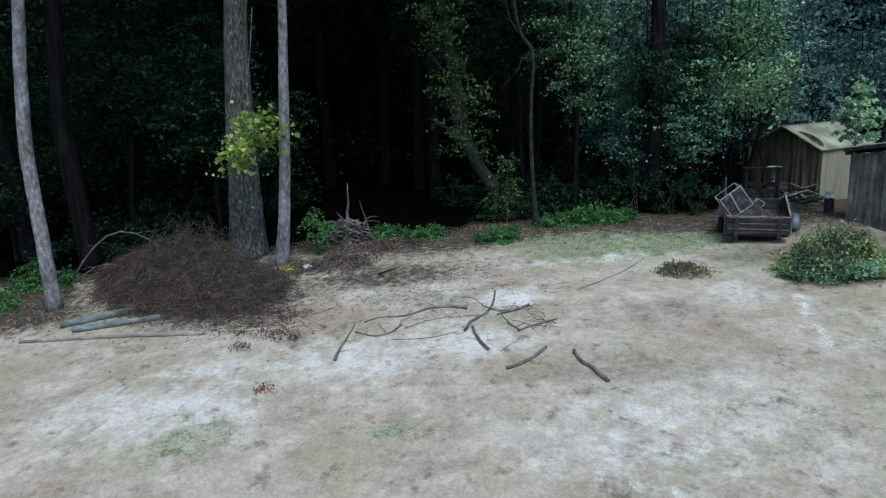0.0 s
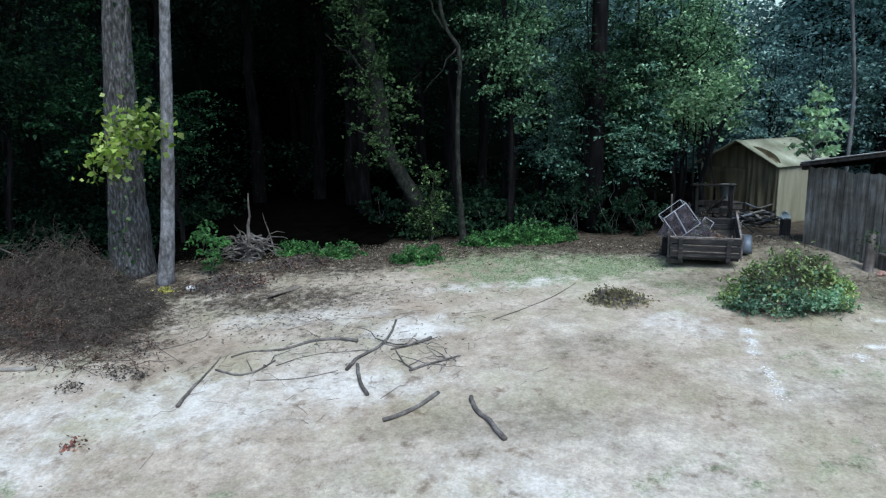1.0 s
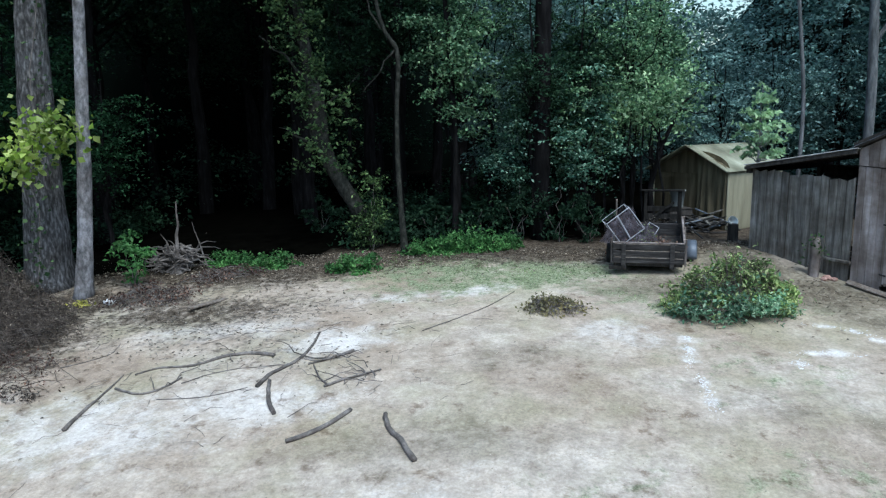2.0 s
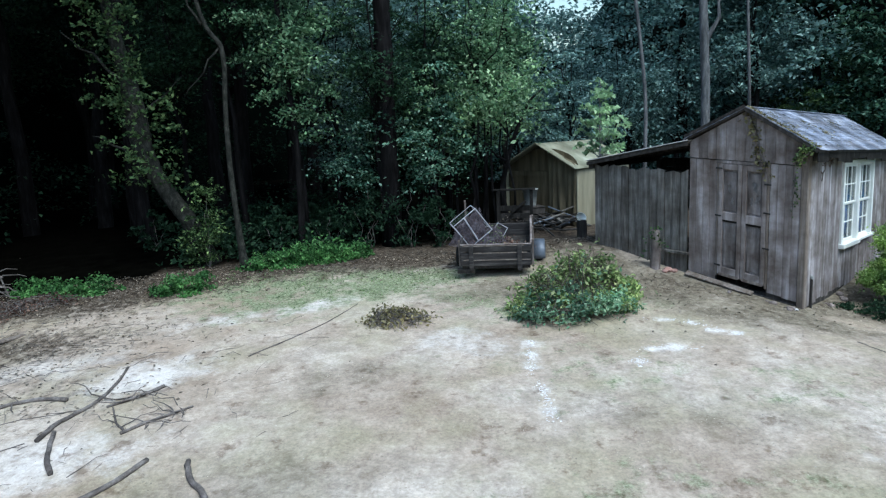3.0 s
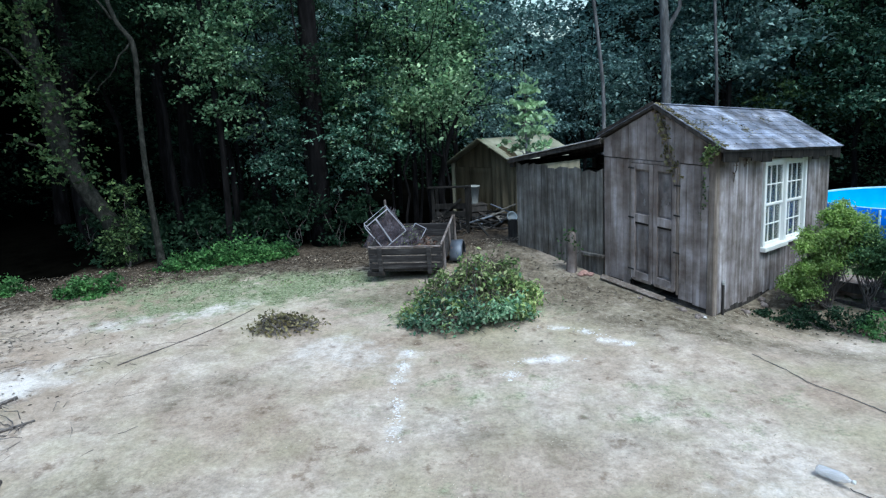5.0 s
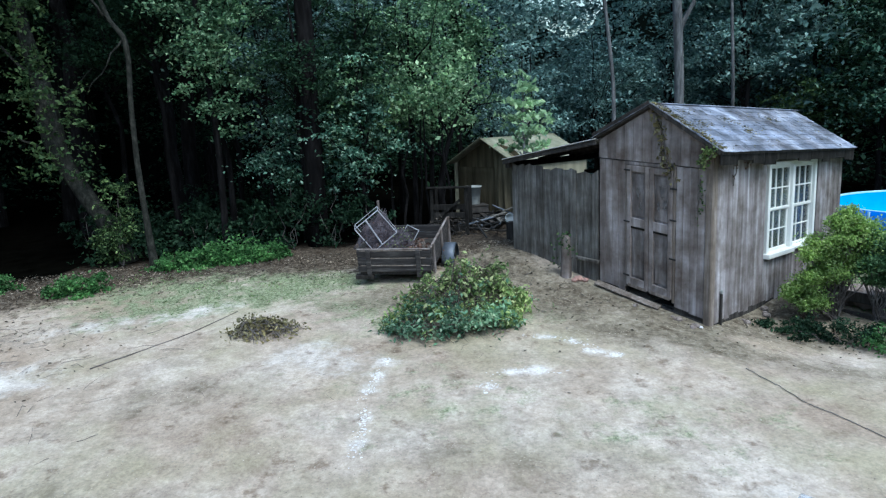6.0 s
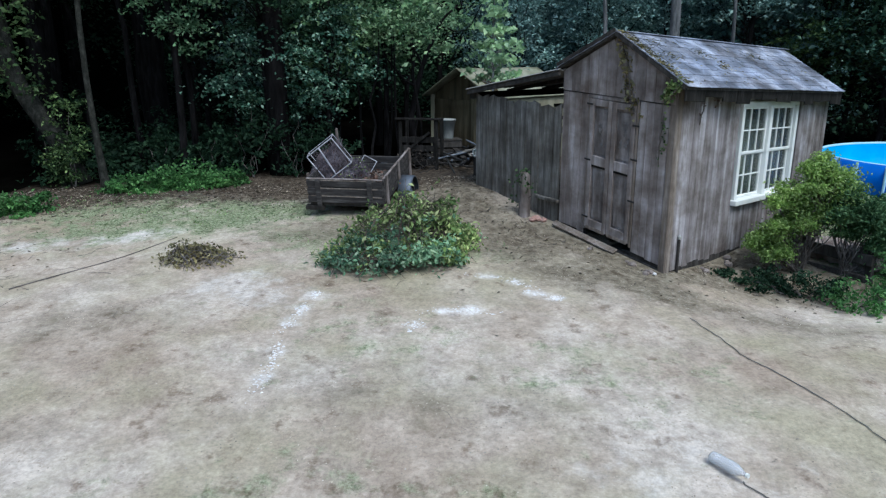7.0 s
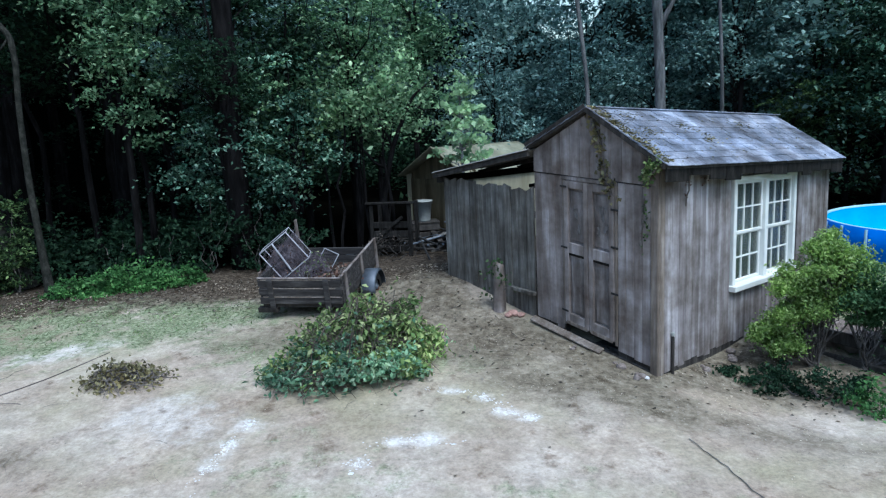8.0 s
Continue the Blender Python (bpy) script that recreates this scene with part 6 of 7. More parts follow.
def ash_crumbs():
    """Crumbly pale ash in small patches on the sand: many flat crumbs."""
    r2 = random.Random(100)
    bm = bmesh.new()
    for (x, y), (rx, ry, turn) in zip(ASH_SPOTS, ((0.06, 0.20, 0), (0.05, 0.18, 5), (0.04, 0.14, -5), (0.04, 0.12, 0), (0.05, 0.08, 0), (0.08, 0.06, 20), (0.18, 0.05, 8), (0.18, 0.06, -8), (0.18, 0.04, -5), (0.16, 0.04, -30), (0.12, 0.04, -20), (0.06, 0.05, 0))):
        c, s = math.cos(radians(turn)), math.sin(radians(turn))
        for k in range(55):
            u, v = r2.gauss(0, rx * 0.7), r2.gauss(0, ry * 0.7)
            px, py = x + u * c - v * s, y + u * s + v * c
            size = r2.uniform(0.004, 0.014) * (1.6 if k < 6 else 1)
            z = soil(px, py)
            ring = []
            for i in range(6):
                w = math.pi * i / 3 + r2.uniform(-0.3, 0.3)
                f = size * r2.uniform(0.6, 1.25)
                ring.append(bm.verts.new((px + f * math.cos(w) * 1.4, py + f * math.sin(w), z - 0.003)))
            mid = bm.verts.new((px, py, z + size * 0.25 + 0.002))
            for i in range(6):
                bm.faces.new((mid, ring[i], ring[(i + 1) % 6]))
    tagged(part("ash_crumbs", bm, ASH), "white ashy crumbs in small patches on the sand", "ash", kind="stuff")


ash_crumbs()


# ---------------------------------------------------------------- trees at the edge of the yard
def trunk_part(root, line, radii, mat, seed, sides=16, wob=0.05, limbs=(), flare=0.0):
    """Trunk with limbs in one mesh; the line is in the tree's own frame."""
    r2 = random.Random(seed)
    pts, rad = [], []
    n = len(line)
    for i in range(n - 1):
        for k in range(6):
            t = k / 6
            pts.append(Vector(line[i]).lerp(Vector(line[i + 1]), t))
            rad.append(radii[i] + (radii[i + 1] - radii[i]) * t)
    pts.append(Vector(line[-1]))
    rad.append(radii[-1])
    for _ in range(2):
        pts = [pts[0]] + [(pts[i - 1] + pts[i] * 2 + pts[i + 1]) / 4 for i in range(1, len(pts) - 1)] + [pts[-1]]
    if flare:
        rad = [r * (1 + flare * math.exp(-max(0, p.z) / 0.18)) for r, p in zip(rad, pts)]
    t = Tubes()
    t.add(pts, rad, sides, wob, r2)
    for p, q, r in limbs:
        t.add(bent(p, q, 7, 0.04, r2), [r, r * 0.85, r * 0.7, r * 0.55, r * 0.4, r * 0.28, r * 0.15], 6)
    mesh_part("trunk", t.mesh("trunk"), mat, root, "", True)
    return pts


def edge_tree(name, label, x, y, line, radii, mat, seed, limbs=(), crown=None, leaf=0.1, leaf_mat=None, flare=0.2, per=40, rad=0.5, size=1.0):
    root = thing(name, pose(x, y, lie(x, y) - 0.04) @ Matrix.Diagonal((size, size, size, 1)), label, "tree")
    trunk_part(root, line, radii, mat, seed, limbs=limbs, flare=flare)
    if crown is not None:
        rng = np.random.default_rng(seed)
        mesh_part("crown", leaf_mesh("crown", sprays(rng, crown, rad, per, 0.35), leaf, 0.5, rng, 0.6), leaf_mat or LEAF_MID, root)
    return root


def shell(rng, n, c, r):
    """Scattered places inside an egg-shaped crown, more of them outside."""
    d = rng.normal(size=(n, 3))
    d /= np.linalg.norm(d, axis=1)[:, None]
    return np.array(c) + d * np.array(r) * (rng.random((n, 1)) ** 0.45)


_g = np.random.default_rng(90)
TALL_C = lambda h, r: shell(_g, 80, (0, 0, h), (r, r, r * 0.75))
edge_tree("pine_tree", "thick rough-barked grey tree beside a brown heap", -3.64, 13.87, [(0, 0, 0), (0.06, 0.0, 1.5), (0.11, 0, 3.0), (0.17, 0.02, 4.4), (0.3, 0, 5.6), (0.45, 0, 9.0), (0.5, 0, 14)], [0.42, 0.35, 0.295, 0.25, 0.225, 0.16, 0.06], BARK_PINE, 91, crown=TALL_C(12, 2.9), leaf=0.22, leaf_mat=LEAF_DARK, rad=0.85, limbs=[((0.3, 0, 8.6), (1.9, 0.5, 10.2), 0.07), ((0.3, 0, 9), (-1.6, -0.4, 10.6), 0.07), ((0.4, 0, 10.4), (0.4, 1.5, 12), 0.05)])
edge_tree("slender_tree", "slender smooth grey tree growing beside a thick one", -2.54, 13.25, [(0, 0, 0), (0.15, 0.0, 1.0), (0.28, 0, 2.2), (0.42, 0.03, 4.2), (0.52, 0, 5.2), (0.62, 0, 8.4), (0.62, 0, 12)], [0.15, 0.125, 0.112, 0.094, 0.085, 0.06, 0.02], BARK_GREY, 92, crown=TALL_C(10.4, 1.9), leaf=0.2, leaf_mat=LEAF_DARK, rad=0.7)
edge_tree("slender_tree", "slender curved pale grey tree at the yard edge", -6.31, 11.0, [(0, 0, 0), (-0.03, 0.0, 1.6), (-0.05, 0.0, 3.2), (0.09, 0.04, 4.6), (0.31, 0, 5.6), (0.7, 0, 8.4), (0.9, 0, 11)], [0.135, 0.125, 0.12, 0.11, 0.1, 0.07, 0.02], BARK_GREY, 93, crown=TALL_C(9.8, 1.8) + (0.6, 0, 0), leaf=0.2, leaf_mat=LEAF_DARK, rad=0.7)
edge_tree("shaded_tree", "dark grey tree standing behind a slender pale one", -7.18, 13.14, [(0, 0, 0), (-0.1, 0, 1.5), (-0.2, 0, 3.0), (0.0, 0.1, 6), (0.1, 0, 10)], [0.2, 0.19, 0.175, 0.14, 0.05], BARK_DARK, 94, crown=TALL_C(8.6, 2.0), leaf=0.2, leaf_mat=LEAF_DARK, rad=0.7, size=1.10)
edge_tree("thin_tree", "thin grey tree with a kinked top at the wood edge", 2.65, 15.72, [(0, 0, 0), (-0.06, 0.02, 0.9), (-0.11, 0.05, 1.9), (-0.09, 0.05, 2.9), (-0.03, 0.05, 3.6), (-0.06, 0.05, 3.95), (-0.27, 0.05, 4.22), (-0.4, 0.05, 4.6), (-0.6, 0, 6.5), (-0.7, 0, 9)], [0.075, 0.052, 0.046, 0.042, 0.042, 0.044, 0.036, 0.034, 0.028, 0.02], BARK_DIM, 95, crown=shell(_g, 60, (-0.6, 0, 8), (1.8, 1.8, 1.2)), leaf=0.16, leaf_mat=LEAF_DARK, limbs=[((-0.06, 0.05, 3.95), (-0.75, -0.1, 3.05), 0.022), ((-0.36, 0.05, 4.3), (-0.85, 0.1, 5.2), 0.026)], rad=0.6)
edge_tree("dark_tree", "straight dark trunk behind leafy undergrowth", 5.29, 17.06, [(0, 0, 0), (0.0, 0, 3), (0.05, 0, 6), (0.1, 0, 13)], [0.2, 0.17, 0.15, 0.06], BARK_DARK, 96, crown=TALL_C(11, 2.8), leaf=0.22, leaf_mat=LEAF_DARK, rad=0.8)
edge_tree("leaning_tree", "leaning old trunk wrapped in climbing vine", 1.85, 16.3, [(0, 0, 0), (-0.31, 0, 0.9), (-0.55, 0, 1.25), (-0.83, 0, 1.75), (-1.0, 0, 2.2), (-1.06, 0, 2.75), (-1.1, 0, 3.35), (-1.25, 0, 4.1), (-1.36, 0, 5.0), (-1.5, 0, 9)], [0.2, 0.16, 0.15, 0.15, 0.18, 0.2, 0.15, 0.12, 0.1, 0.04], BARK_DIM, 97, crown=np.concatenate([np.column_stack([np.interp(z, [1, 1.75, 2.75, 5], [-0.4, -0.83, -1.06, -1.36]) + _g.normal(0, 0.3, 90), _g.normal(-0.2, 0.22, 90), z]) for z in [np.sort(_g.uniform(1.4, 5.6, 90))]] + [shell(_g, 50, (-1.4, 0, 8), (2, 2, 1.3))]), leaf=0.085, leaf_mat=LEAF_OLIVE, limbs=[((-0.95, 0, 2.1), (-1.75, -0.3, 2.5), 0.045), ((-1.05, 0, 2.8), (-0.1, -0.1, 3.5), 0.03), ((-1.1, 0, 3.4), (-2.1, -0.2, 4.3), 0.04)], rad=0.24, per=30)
for name, x, y, k, lab in (("far_tree", 13.55, 21.94, 0, "pale forked tree trunk behind the shed"), ("far_tree", 11.88, 21.76, 1, "slim pale leaning tree trunk behind the shed"), ("far_tree", 15.46, 23.44, 2, "slim dim tree trunk behind the shed")):
    r = (0.13, 0.055, 0.05)[k]
    edge_tree(name, lab, x, y, [(0, 0, 0), (0.05, 0, 3), (-0.1 - 0.2 * (k == 1), 0, 6.0), (-0.2 - 0.5 * (k == 1), 0, 9), (-0.3, 0, 12)], [r, r * 0.9, r * 0.8, r * 0.5, 0.03], BARK_MID, 110 + k, crown=TALL_C(11, 2.2)[:34], leaf=0.22, leaf_mat=LEAF_DARK, rad=0.8, limbs=[((0.0, 0, 4.3), (0.75, 0, 6.6), 0.07), ((0.75, 0, 6.6), (0.8, 0, 9), 0.05)] if k == 0 else ())

ivy("climbing_vine", pose(-2.9, 12.92, 0) @ Matrix.Diagonal((1.14, 1.14, 1.14, 1)), "yellow-green large-leaved vine hanging between two trunks", [(-0.45, 0, 2.02), (-0.15, -0.05, 2.12), (0.1, -0.05, 2.45), (0.3, 0.02, 2.6), (0.55, 0.1, 2.5), (0.05, -0.02, 2.72), (-0.1, -0.02, 2.5)], (0.17, 0.13, 0.16), 520, 0.11, LEAF_LIME, 120)
ivy("climbing_vine", pose(-2.9, 12.92, 0) @ Matrix.Diagonal((1.14, 1.14, 1.14, 1)), "dark vine stems with few leaves on a rough trunk", [(-0.2, -0.02, 0.1), (-0.1, -0.1, 1.0), (0.1, -0.1, 1.8), (0.3, 0, 2.4), (0.25, 0.05, 3.4), (0.3, 0.1, 4.6)], (0.12, 0.06, 0.2), 170, 0.07, LEAF_OLIVE, 121)
lobes("leafy_shrub", "vine-covered leafy shrub at the foot of the thin tree", "shrub", 1.9, 16.05, [(-0.08, 0, 0.3, 0.32), (0.1, -0.1, 0.6, 0.33), (0.02, 0, 1.0, 0.33), (0.08, 0.05, 1.38, 0.27), (-0.3, 0.1, 0.5, 0.26)], 0.065, LEAF_VINE, 122, 700)
rng = np.random.default_rng(125)
col = np.column_stack([rng.normal(0, 0.32, 70), rng.normal(0, 0.3, 70), rng.uniform(2.2, 6.2, 70)])
col[:, 0] += np.interp(col[:, 2], [2.2, 3.2, 6.2], [0.5, 0.25, -0.35])
edge_tree("vine_clad_tree", "slim tree hidden under a column of pale vine leaves", 3.48, 17.02, [(0, 0, 0), (0.05, 0, 2), (-0.1, 0, 4.5), (-0.3, 0, 7)], [0.07, 0.06, 0.05, 0.02], BARK_DARK, 126, crown=col, leaf=0.08, leaf_mat=LEAF_LIGHT, rad=0.3, per=60)
for i, (x, y, s) in enumerate(((4.85, 16.7, 0.9), (5.66, 16.74, 0.85), (4.04, 16.97, 0.5), (6.25, 16.73, 0.6), (3.02, 17.15, 0.5), (0.22, 17.88, 0.5), (3.55, 17.45, 0.5))):
    lobes("leafy_shrub", "dim leafy shrub under the trees at the wood edge", "shrub", x, y, [(0, 0, 0.45 * s, 0.5 * s), (0.3, 0.1, 0.95 * s, 0.45 * s), (-0.3, 0.1, 0.85 * s, 0.45 * s), (0.0, 0.2, 1.35 * s, 0.4 * s)], 0.085, LEAF_DARK, 140 + i, 300, "shrubs at the wood edge")
lobes("leafy_shrub", "green leafy shrub beside the slender tree", "shrub", -1.83, 13.65, [(0, 0, 0.3, 0.3), (0.1, 0, 0.65, 0.32), (-0.15, 0.1, 0.8, 0.28)], 0.09, LEAF_WEED, 123, 320)

# weeds along the edge of the sand
for i, (x, y, r, h) in enumerate(((-0.8, 15.13, 0.3, 0.2), (0.25, 14.76, 0.36, 0.22), (1.97, 14.47, 0.34, 0.22), (3.01, 15.7, 0.3, 0.24), (3.48, 15.8, 0.38, 0.34), (3.95, 15.95, 0.4, 0.38), (4.41, 16.05, 0.34, 0.3), (-7.56, 12.01, 0.5, 0.5), (-7.86, 10.87, 0.45, 0.3))):
    lobes("weed_clump", "bright green low weeds at the edge of the woods", "weeds", x, y, [(0, 0, h * 0.3, r), (r * 0.8, 0.1, h * 0.35, r * 0.7), (-r * 0.8, -0.05, h * 0.25, r * 0.7)], 0.062, LEAF_WEED, 130 + i, 900, "weeds along the wood edge", wood=False)


# ---------------------------------------------------------------- the woods: understory trees, tall trees, far foliage
UNDER = []
for k in range(6):
    rng = np.random.default_rng(200 + k)
    r2 = random.Random(200 + k)
    h = (3.4, 4.4, 5.2, 3.8, 4.8, 6.0)[k]
    c, rr = (0, 0, h * 0.66), (1.35, 1.35, h * 0.36)
    tips = shell(rng, 13, c, rr)
    cs = []
    for q in tips:
        root_z = max(0.3, q[2] * rng.uniform(0.5, 0.8))
        for u in rng.uniform(0.4, 1.05, 5):
            cs.append(np.array((0.05, 0.02, root_z)) * (1 - u) + q * u + rng.normal(0, 0.12, 3))
    cs = np.array(cs)
    t = Tubes()
    t.add(bent((0, 0, -0.1), (0.1, 0.05, h * 0.95), 8, 0.02, r2), [0.06, 0.055, 0.05, 0.042, 0.034, 0.026, 0.016, 0.006], 7, 0.06, r2)
    for q in cs[::3]:
        z = max(0.3, q[2] * r2.uniform(0.55, 0.85))
        t.add(bent((0.05, 0.02, z), q, 5, 0.05, r2), [0.02, 0.016, 0.012, 0.008, 0.004], 4)
    UNDER.append((t.mesh("trunk"), leaf_mesh("crown", sprays(rng, cs, 0.44, 54, 0.13), 0.09, 0.62, rng, 0.55)))


HIGH = []
for k in range(3):
    rng = np.random.default_rng(230 + k)
    r2 = random.Random(230 + k)
    tips = shell(rng, 14, (0, 0, 4.7), (1.7, 1.5, 1.35))
    cs = np.array([np.array((0.05, 0.02, 3.2)) * (1 - u) + q * u + rng.normal(0, 0.12, 3) for q in tips for u in rng.uniform(0.4, 1.05, 5)])
    t = Tubes()
    t.add(bent((0, 0, -0.1), (0.2, 0.05, 5.6), 8, 0.015, r2), [0.07, 0.064, 0.058, 0.05, 0.042, 0.032, 0.02, 0.008], 7, 0.06, r2)
    for q in tips:
        t.add(bent((0.08, 0.02, 3.2), q, 5, 0.05, r2), [0.026, 0.02, 0.014, 0.009, 0.004], 4)
    HIGH.append((t.mesh("trunk"), leaf_mesh("crown", sprays(rng, cs, 0.44, 54, 0.13), 0.09, 0.62, rng, 0.55)))


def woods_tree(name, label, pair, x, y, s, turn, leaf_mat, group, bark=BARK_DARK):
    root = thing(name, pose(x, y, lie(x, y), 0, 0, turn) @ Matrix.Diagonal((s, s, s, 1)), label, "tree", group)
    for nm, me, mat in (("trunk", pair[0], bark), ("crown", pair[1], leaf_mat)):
        if not me.materials:
            me.materials.append(mat)
        ob = new(nm, me)
        ob.parent = root
        ob.material_slots[0].link = "OBJECT"
        ob.material_slots[0].material = mat
    return root


_w = random.Random(300)
spots_mid = [(4.89, 17.6), (5.52, 18.18), (6.1, 17.95), (6.17, 17.26), (7.39, 19.37), (5.17, 16.98), (4.84, 19.43), (5.85, 19.52), (8.09, 20.73), (9.7, 21.09), (4.03, 20.24), (6.56, 20.88)]
for i, (x, y) in enumerate(((3.46, 17.54), (4.2, 18.09), (2.15, 18.16), (3.08, 19.28), (0.66, 19.1), (7.08, 18.34))):
    woods_tree("understory_tree", "slim tree with a high leafy crown at the wood edge", HIGH[i % 3], x, y, _w.uniform(0.9, 1.1), _w.uniform(0, 360), (LEAF_LIGHT, LEAF_HAZE, LEAF_DARK, LEAF_MID, LEAF_DARK, LEAF_LIGHT)[i], "high-crowned trees")
# darker and bluer leaf materials here stand for shade and haze
for i, (x, y) in enumerate(spots_mid):
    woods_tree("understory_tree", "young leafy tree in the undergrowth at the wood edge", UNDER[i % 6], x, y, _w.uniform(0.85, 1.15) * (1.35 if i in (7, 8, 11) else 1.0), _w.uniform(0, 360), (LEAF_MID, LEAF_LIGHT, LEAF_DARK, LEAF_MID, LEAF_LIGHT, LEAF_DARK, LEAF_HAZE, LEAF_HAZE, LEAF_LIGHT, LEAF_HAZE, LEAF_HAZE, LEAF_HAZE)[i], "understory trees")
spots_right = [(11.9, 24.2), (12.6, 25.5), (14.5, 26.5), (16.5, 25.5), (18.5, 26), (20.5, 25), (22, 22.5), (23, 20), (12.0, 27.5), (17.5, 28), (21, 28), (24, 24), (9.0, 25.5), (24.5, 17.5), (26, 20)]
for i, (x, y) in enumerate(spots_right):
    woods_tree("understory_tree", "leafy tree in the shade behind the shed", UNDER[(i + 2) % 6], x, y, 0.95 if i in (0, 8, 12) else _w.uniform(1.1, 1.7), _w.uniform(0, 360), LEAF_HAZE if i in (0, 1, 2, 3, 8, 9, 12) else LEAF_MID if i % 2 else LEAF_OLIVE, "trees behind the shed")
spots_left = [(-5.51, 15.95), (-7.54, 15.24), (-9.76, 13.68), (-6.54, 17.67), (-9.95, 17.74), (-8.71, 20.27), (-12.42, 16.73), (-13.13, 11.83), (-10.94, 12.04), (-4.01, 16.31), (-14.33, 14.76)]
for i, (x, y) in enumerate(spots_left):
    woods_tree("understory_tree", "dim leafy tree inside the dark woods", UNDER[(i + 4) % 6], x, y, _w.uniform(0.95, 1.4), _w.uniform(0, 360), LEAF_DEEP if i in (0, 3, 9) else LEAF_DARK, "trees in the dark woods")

# branches arching over the shelter, and the pale sapling before it
rng = np.random.default_rng(310)
arch = np.column_stack([rng.uniform(-1.9, 0.55, 90), rng.uniform(-0.9, 0.9, 90), np.zeros(90)])
arch[:, 2] = 2.35 + 0.75 * np.cos(arch[:, 0] * 0.75) + rng.normal(0, 0.35, 90)
edge_tree("arching_tree", "small tree with pale leafy branches arching over the shelter", 7.74, 17.99, [(0, 0, 0), (-0.15, 0.05, 1.0), (0.1, 0, 2.0), (0.5, 0, 2.9), (0.9, 0, 3.2)], [0.07, 0.06, 0.05, 0.03, 0.012], BARK_DARK, 311, crown=arch, leaf=0.10, leaf_mat=LEAF_ARCH, rad=0.42, per=46, limbs=[((0, 0, 1.6), (-1.5, -0.3, 2.6), 0.03), ((0.1, 0, 2.0), (-0.6, 0.4, 3.2), 0.025), ((0.4, 0, 2.7), (1.4, -0.3, 2.7), 0.02)], size=0.95)
tiers, twigs = [], []
for z, r, n in ((1.62, 0.34, 7), (1.86, 0.4, 8), (2.1, 0.31, 7), (2.34, 0.22, 6), (2.58, 0.14, 5), (2.76, 0.07, 3)):
    for k in range(n):
        if rng.random() < 0.22:
            continue
        a = 2 * math.pi * (k + rng.uniform(-0.4, 0.4)) / n + z
        f = r * rng.uniform(0.55, 1.25)
        tip = (f * math.cos(a) + 0.04, f * math.sin(a), z + 0.3 * f + rng.normal(0, 0.05))
        twigs.append(((0, 0, z - 0.12), tip, 0.009))
        tiers += [tip, (tip[0] * 0.6, tip[1] * 0.6, z + 0.12 * f)]
edge_tree("pale_sapling", "pale green leafy sapling rising beside the shelter", 9.12, 15.75, [(0, 0, 0), (0.03, 0, 1.1), (0.0, 0, 2.0), (0.02, 0, 2.85)], [0.032, 0.026, 0.018, 0.006], BARK_GREY, 312, crown=np.array(tiers), leaf=0.115, leaf_mat=LEAF_PALE, rad=0.13, per=13, limbs=twigs)

_q = random.Random(350)
for i, (x, y) in enumerate(((6.91, 17.45), (7.16, 17.95), (7.39, 17.57), (7.65, 18.29), (6.68, 17.91), (7.87, 17.68))):
    st = thing("young_tree", pose(x, y, lie(x, y) - 0.03), "thin bare young tree in the shade by the shelter", "tree", "bare young trees")
    t = Tubes()
    t.add(bent((0, 0, 0), (_q.uniform(-0.25, 0.25), 0, 2.6), 7, 0.015, _q), [0.03, 0.028, 0.026, 0.024, 0.02, 0.016, 0.01], 6)
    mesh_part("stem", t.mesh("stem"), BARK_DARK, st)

# tall trees added so that their crowns, mostly out of view, shade the woods
TALL = []
for k in range(3):
    r2 = random.Random(320 + k)
    rng = np.random.default_rng(320 + k)
    h = (12, 14, 11)[k]
    t = Tubes()
    t.add(bent((0, 0, -0.1), (r2.uniform(-0.6, 0.6), 0, h * 0.9), 12, 0.008, r2), [0.22 - 0.018 * i for i in range(12)], 10, 0.06, r2)
    cs = shell(rng, 110, (0, 0, h * 0.78), (3.0, 3.0, h * 0.2))
    for q in cs[::6]:
        t.add(bent((0, 0, q[2] * 0.8), q, 5, 0.04, r2), [0.06, 0.05, 0.035, 0.02, 0.008], 5)
    TALL.append((t.mesh("trunk"), leaf_mesh("crown", sprays(rng, cs, 1.0, 42, 0.35), 0.24, 0.55, rng, 0.62)))
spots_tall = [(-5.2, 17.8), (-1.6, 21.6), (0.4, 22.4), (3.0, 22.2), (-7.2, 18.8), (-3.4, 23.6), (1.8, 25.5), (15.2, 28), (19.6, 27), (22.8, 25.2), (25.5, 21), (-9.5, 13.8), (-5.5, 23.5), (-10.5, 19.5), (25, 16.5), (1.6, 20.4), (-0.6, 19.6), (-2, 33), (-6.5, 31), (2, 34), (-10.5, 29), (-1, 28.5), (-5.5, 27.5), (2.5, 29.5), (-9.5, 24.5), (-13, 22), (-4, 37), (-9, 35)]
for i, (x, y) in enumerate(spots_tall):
    woods_tree("tall_tree", "added tall straight tree whose high crown shades the woods", TALL[i % 3], x, y, _w.uniform(0.85, 1.15), _w.uniform(0, 360), LEAF_DARK, "tall trees in the woods")


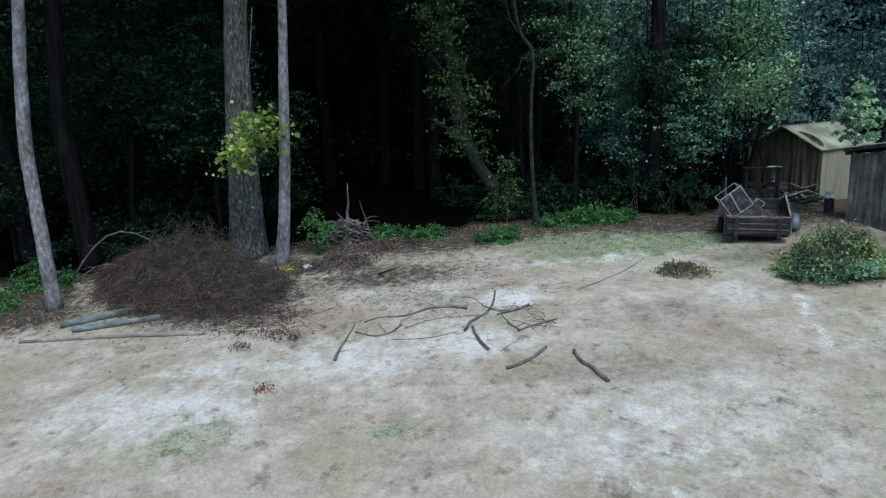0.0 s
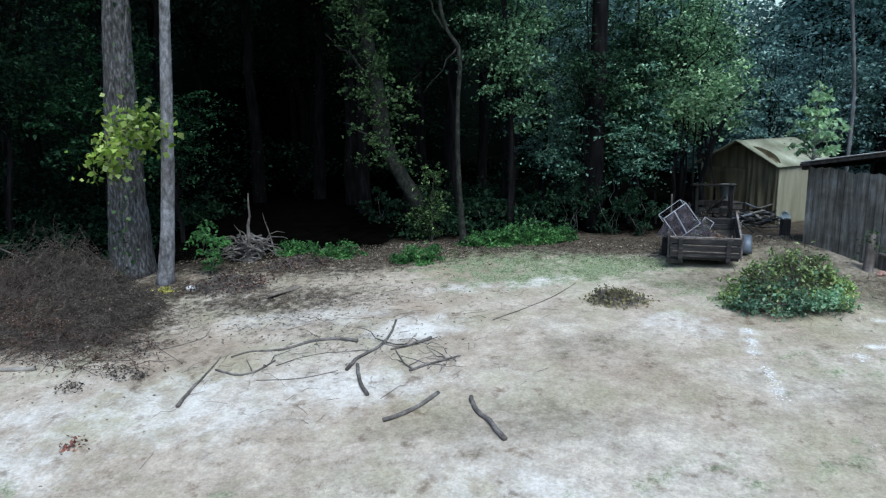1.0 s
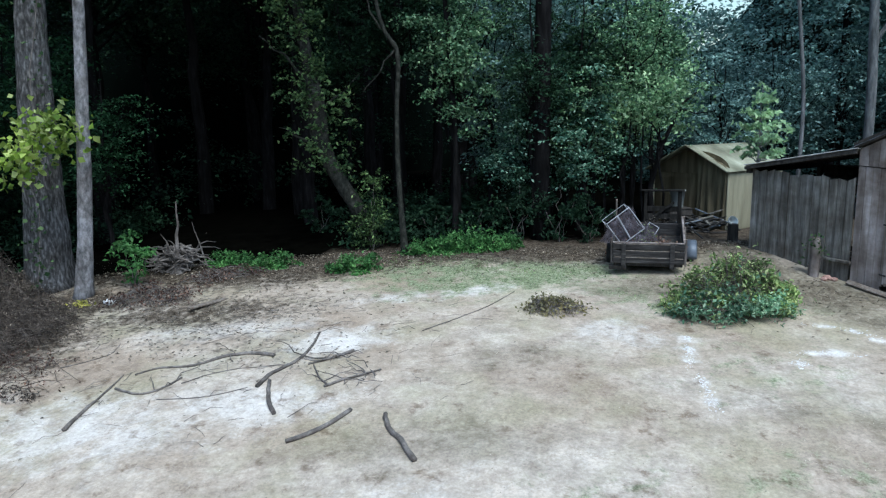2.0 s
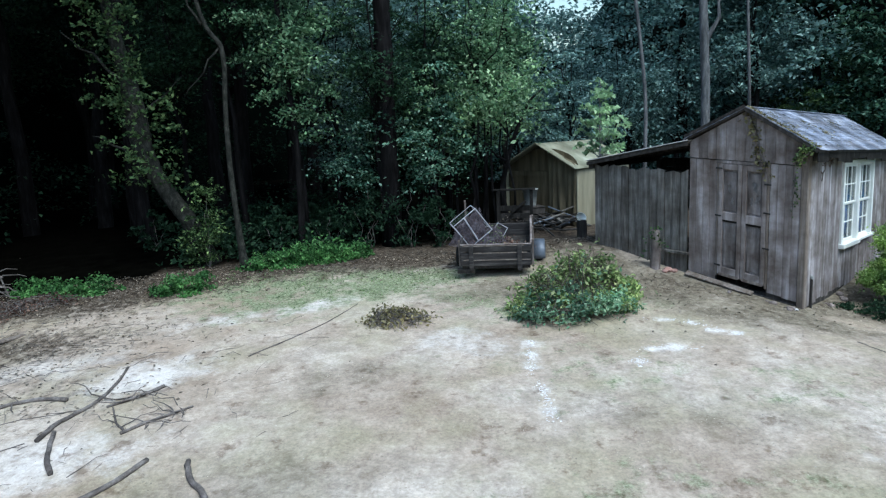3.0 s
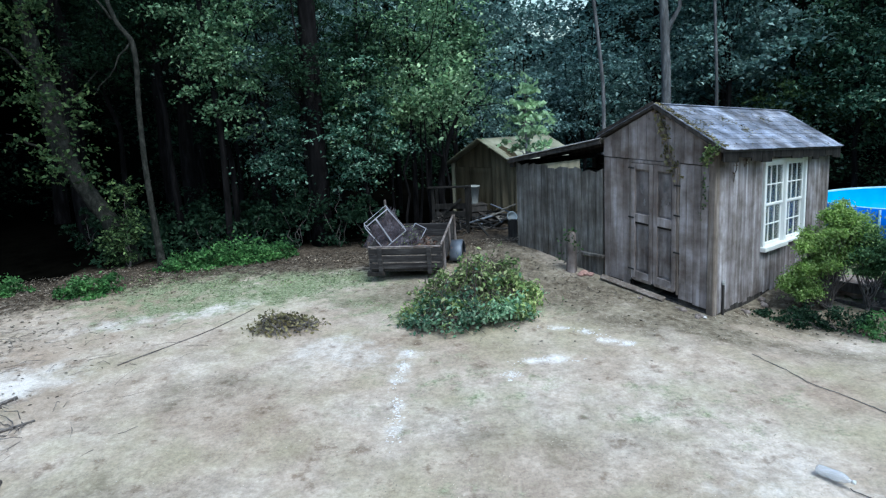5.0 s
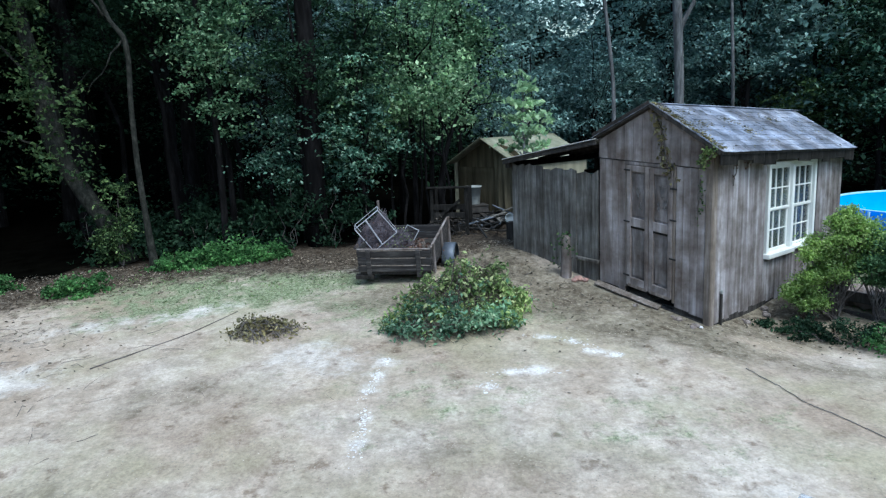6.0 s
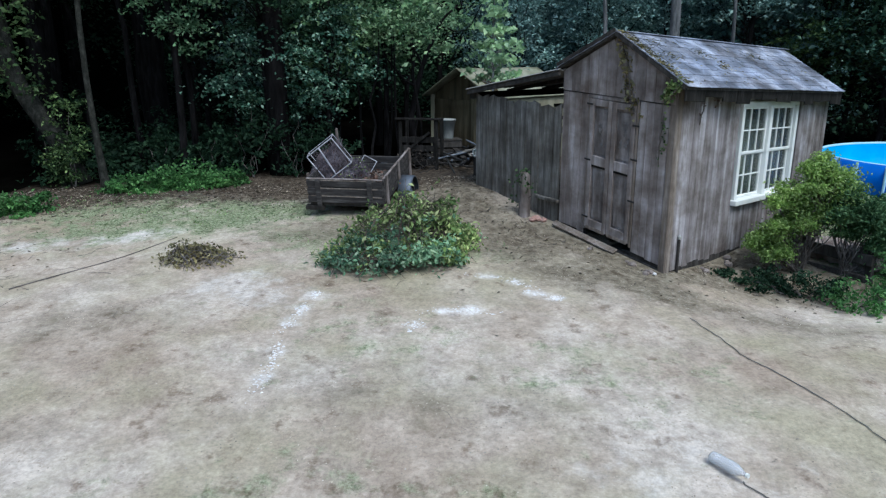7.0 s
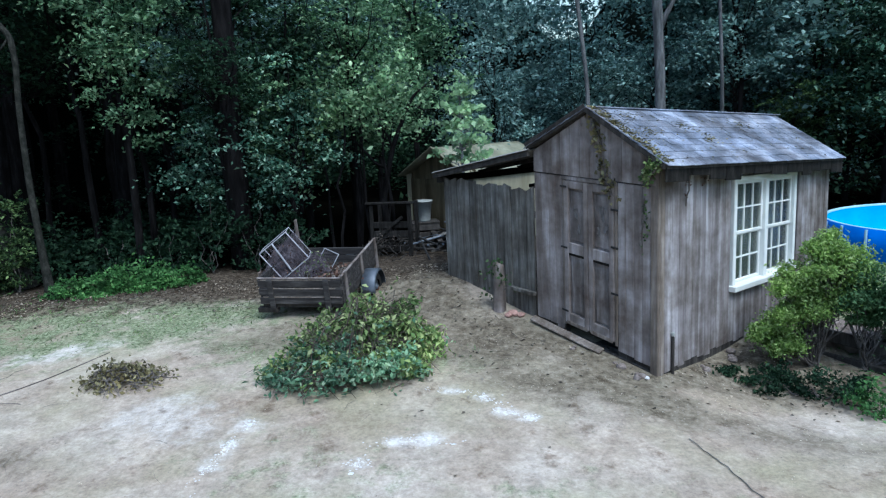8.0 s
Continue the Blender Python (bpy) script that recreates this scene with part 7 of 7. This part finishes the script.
def build_far_foliage():
    # leafy bank before the distant woods, too far to tell its trees apart
    rng = np.random.default_rng(330)
    cs = []
    while len(cs) < 2600:
        w = rng.uniform(20, 165)
        r = rng.uniform(21, 32)
        top = 10.8
        z = rng.uniform(0, 1) ** 1.2 * top
        x, y = 8 + r * math.cos(radians(w)), 6 + r * math.sin(radians(w))
        off = abs(x - 11.0 - 0.14 * (y - 26))
        if off < 2.0 and z > 5.6 + 0.16 * (y - 26) and rng.random() < (0.985 if off < 1.25 else 0.6):
            continue
        if 103 < w < 134 and z < 5.0 and rng.random() < 0.85:
            continue
        if noise.noise((x * 0.22, y * 0.22, z * 0.28)) > -0.12:
            cs.append((x, y, z + lie(x, y)))
    cs = np.array(cs)
    # low, left and right leaves get shade in their colour, the rest haze
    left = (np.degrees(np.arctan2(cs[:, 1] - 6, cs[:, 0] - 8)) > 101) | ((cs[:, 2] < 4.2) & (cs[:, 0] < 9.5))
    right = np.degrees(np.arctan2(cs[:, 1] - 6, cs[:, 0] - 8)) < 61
    for sel, mat, lab in ((left, LEAF_DARK, "dense dim foliage deep in the woods"), (right, LEAF_DARK, "dense foliage behind the pool, darkened for shade"), (~left & ~right, LEAF_HAZE, "dense foliage far behind the shed, its colour paled for haze")):
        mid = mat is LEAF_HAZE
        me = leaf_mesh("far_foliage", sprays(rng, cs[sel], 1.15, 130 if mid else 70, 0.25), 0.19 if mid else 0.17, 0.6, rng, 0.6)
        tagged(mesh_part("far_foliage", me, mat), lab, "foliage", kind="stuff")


build_far_foliage()


# dim undergrowth on the floor of the woods
rng = np.random.default_rng(335)
cs = []
while len(cs) < 520:
    x, y = rng.uniform(-9, 4.5), rng.uniform(12, 22)
    d = y - edge_of_woods(x)
    if 0.9 < d < 6.5 and not -4.5 < x < 0.4 and noise.noise((x * 0.8, y * 0.8, 2.0)) > -0.1:
        cs.append((x, y, lie(x, y) + abs(rng.normal(0.15, 0.22)) * min(1.6, 0.4 + d * 0.35)))
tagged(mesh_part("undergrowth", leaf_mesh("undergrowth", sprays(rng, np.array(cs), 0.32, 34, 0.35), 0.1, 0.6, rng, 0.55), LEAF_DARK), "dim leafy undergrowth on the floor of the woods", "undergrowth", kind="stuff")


# ---------------------------------------------------------------- small scatter on the ground
def scatter(n, seed, weight, area):
    rng = np.random.default_rng(seed)
    out = []
    while len(out) < n:
        x, y = rng.uniform(area[0], area[1]), rng.uniform(area[2], area[3])
        if rng.random() < weight(x, y):
            out.append((x, y, soil(x, y) + 0.006))
    return np.array(out), rng


pts, rng = scatter(14000, 340, lambda x, y: 0.0003 + litter_at(x, y) ** 1.5 * (1.0 if y < edge_of_woods(x) + 0.7 else 0.0), (-8, 15, 7, 20))
tagged(mesh_part("leaf_litter", leaf_mesh("leaf_litter", pts, 0.042, 0.8, rng, 0.6), LEAF_LITTER), "fallen brown leaf bits scattered on the ground", "leaf litter", kind="stuff")
pts, rng = scatter(16000, 344, lambda x, y: 0.25 + 0.75 * max(0.0, noise.noise((x * 1.3, y * 1.3, 9.0)) + 0.2) + dirt_at(x, y), (-5, 14, 5.5, 15.8))
tagged(mesh_part("soil_bits", leaf_mesh("soil_bits", pts - (0, 0, 0.003), 0.014, 0.9, rng, 0.8), SOIL_BITS), "small crumbs of soil and grit over the bare yard", "soil bits", kind="stuff")
pts, rng = scatter(1500, 341, lambda x, y: max(0.0, grass_at(x, y) - 0.45), (-7, 14, 6, 17))
tagged(mesh_part("thin_grass", leaf_mesh("thin_grass", pts + (0, 0, 0.006), 0.06, 0.4, rng, 0.16), GRASS), "thin short yellowish grass tufts on the sand", "grass", kind="stuff")
pts, rng = scatter(26000, 342, lambda x, y: lawn_at(x, y) ** 2, (13.0, 22, 11.0, 19.5))
tagged(mesh_part("lawn_grass", leaf_mesh("lawn_grass", pts + (0, 0, 0.02), 0.09, 0.05, rng, 0.18), LEAF_WEED), "short green lawn grass round the pool", "grass", kind="stuff")
t = Tubes()
_t = random.Random(343)
for _ in range(420):
    if _ > 190:
        x, y = _t.gauss(0.7, 1.3), _t.gauss(12.2, 0.6)
    elif _t.random() < 0.88:
        x, y = _t.gauss(1.49, 1.6), _t.gauss(10.97, 1.2)
    else:
        x, y = _t.uniform(-1, 10), _t.uniform(9, 15.5)
    a, ln = _t.uniform(0, 2 * math.pi), _t.uniform(0.08, 0.45)
    x2, y2 = x + ln * math.cos(a), y + ln * math.sin(a)
    r = _t.uniform(0.001, 0.0035)
    line = bent((x, y, soil(x, y) + 0.005), (x2, y2, soil(x2, y2) + 0.006), 4, 0.06, _t)
    t.add(line, [r, r, r * 0.8, r * 0.5], 4)
tagged(mesh_part("twig_litter", t.mesh("twig_litter"), STICK_BARK), "thin dry twigs scattered over the sand", "twigs", kind="stuff")
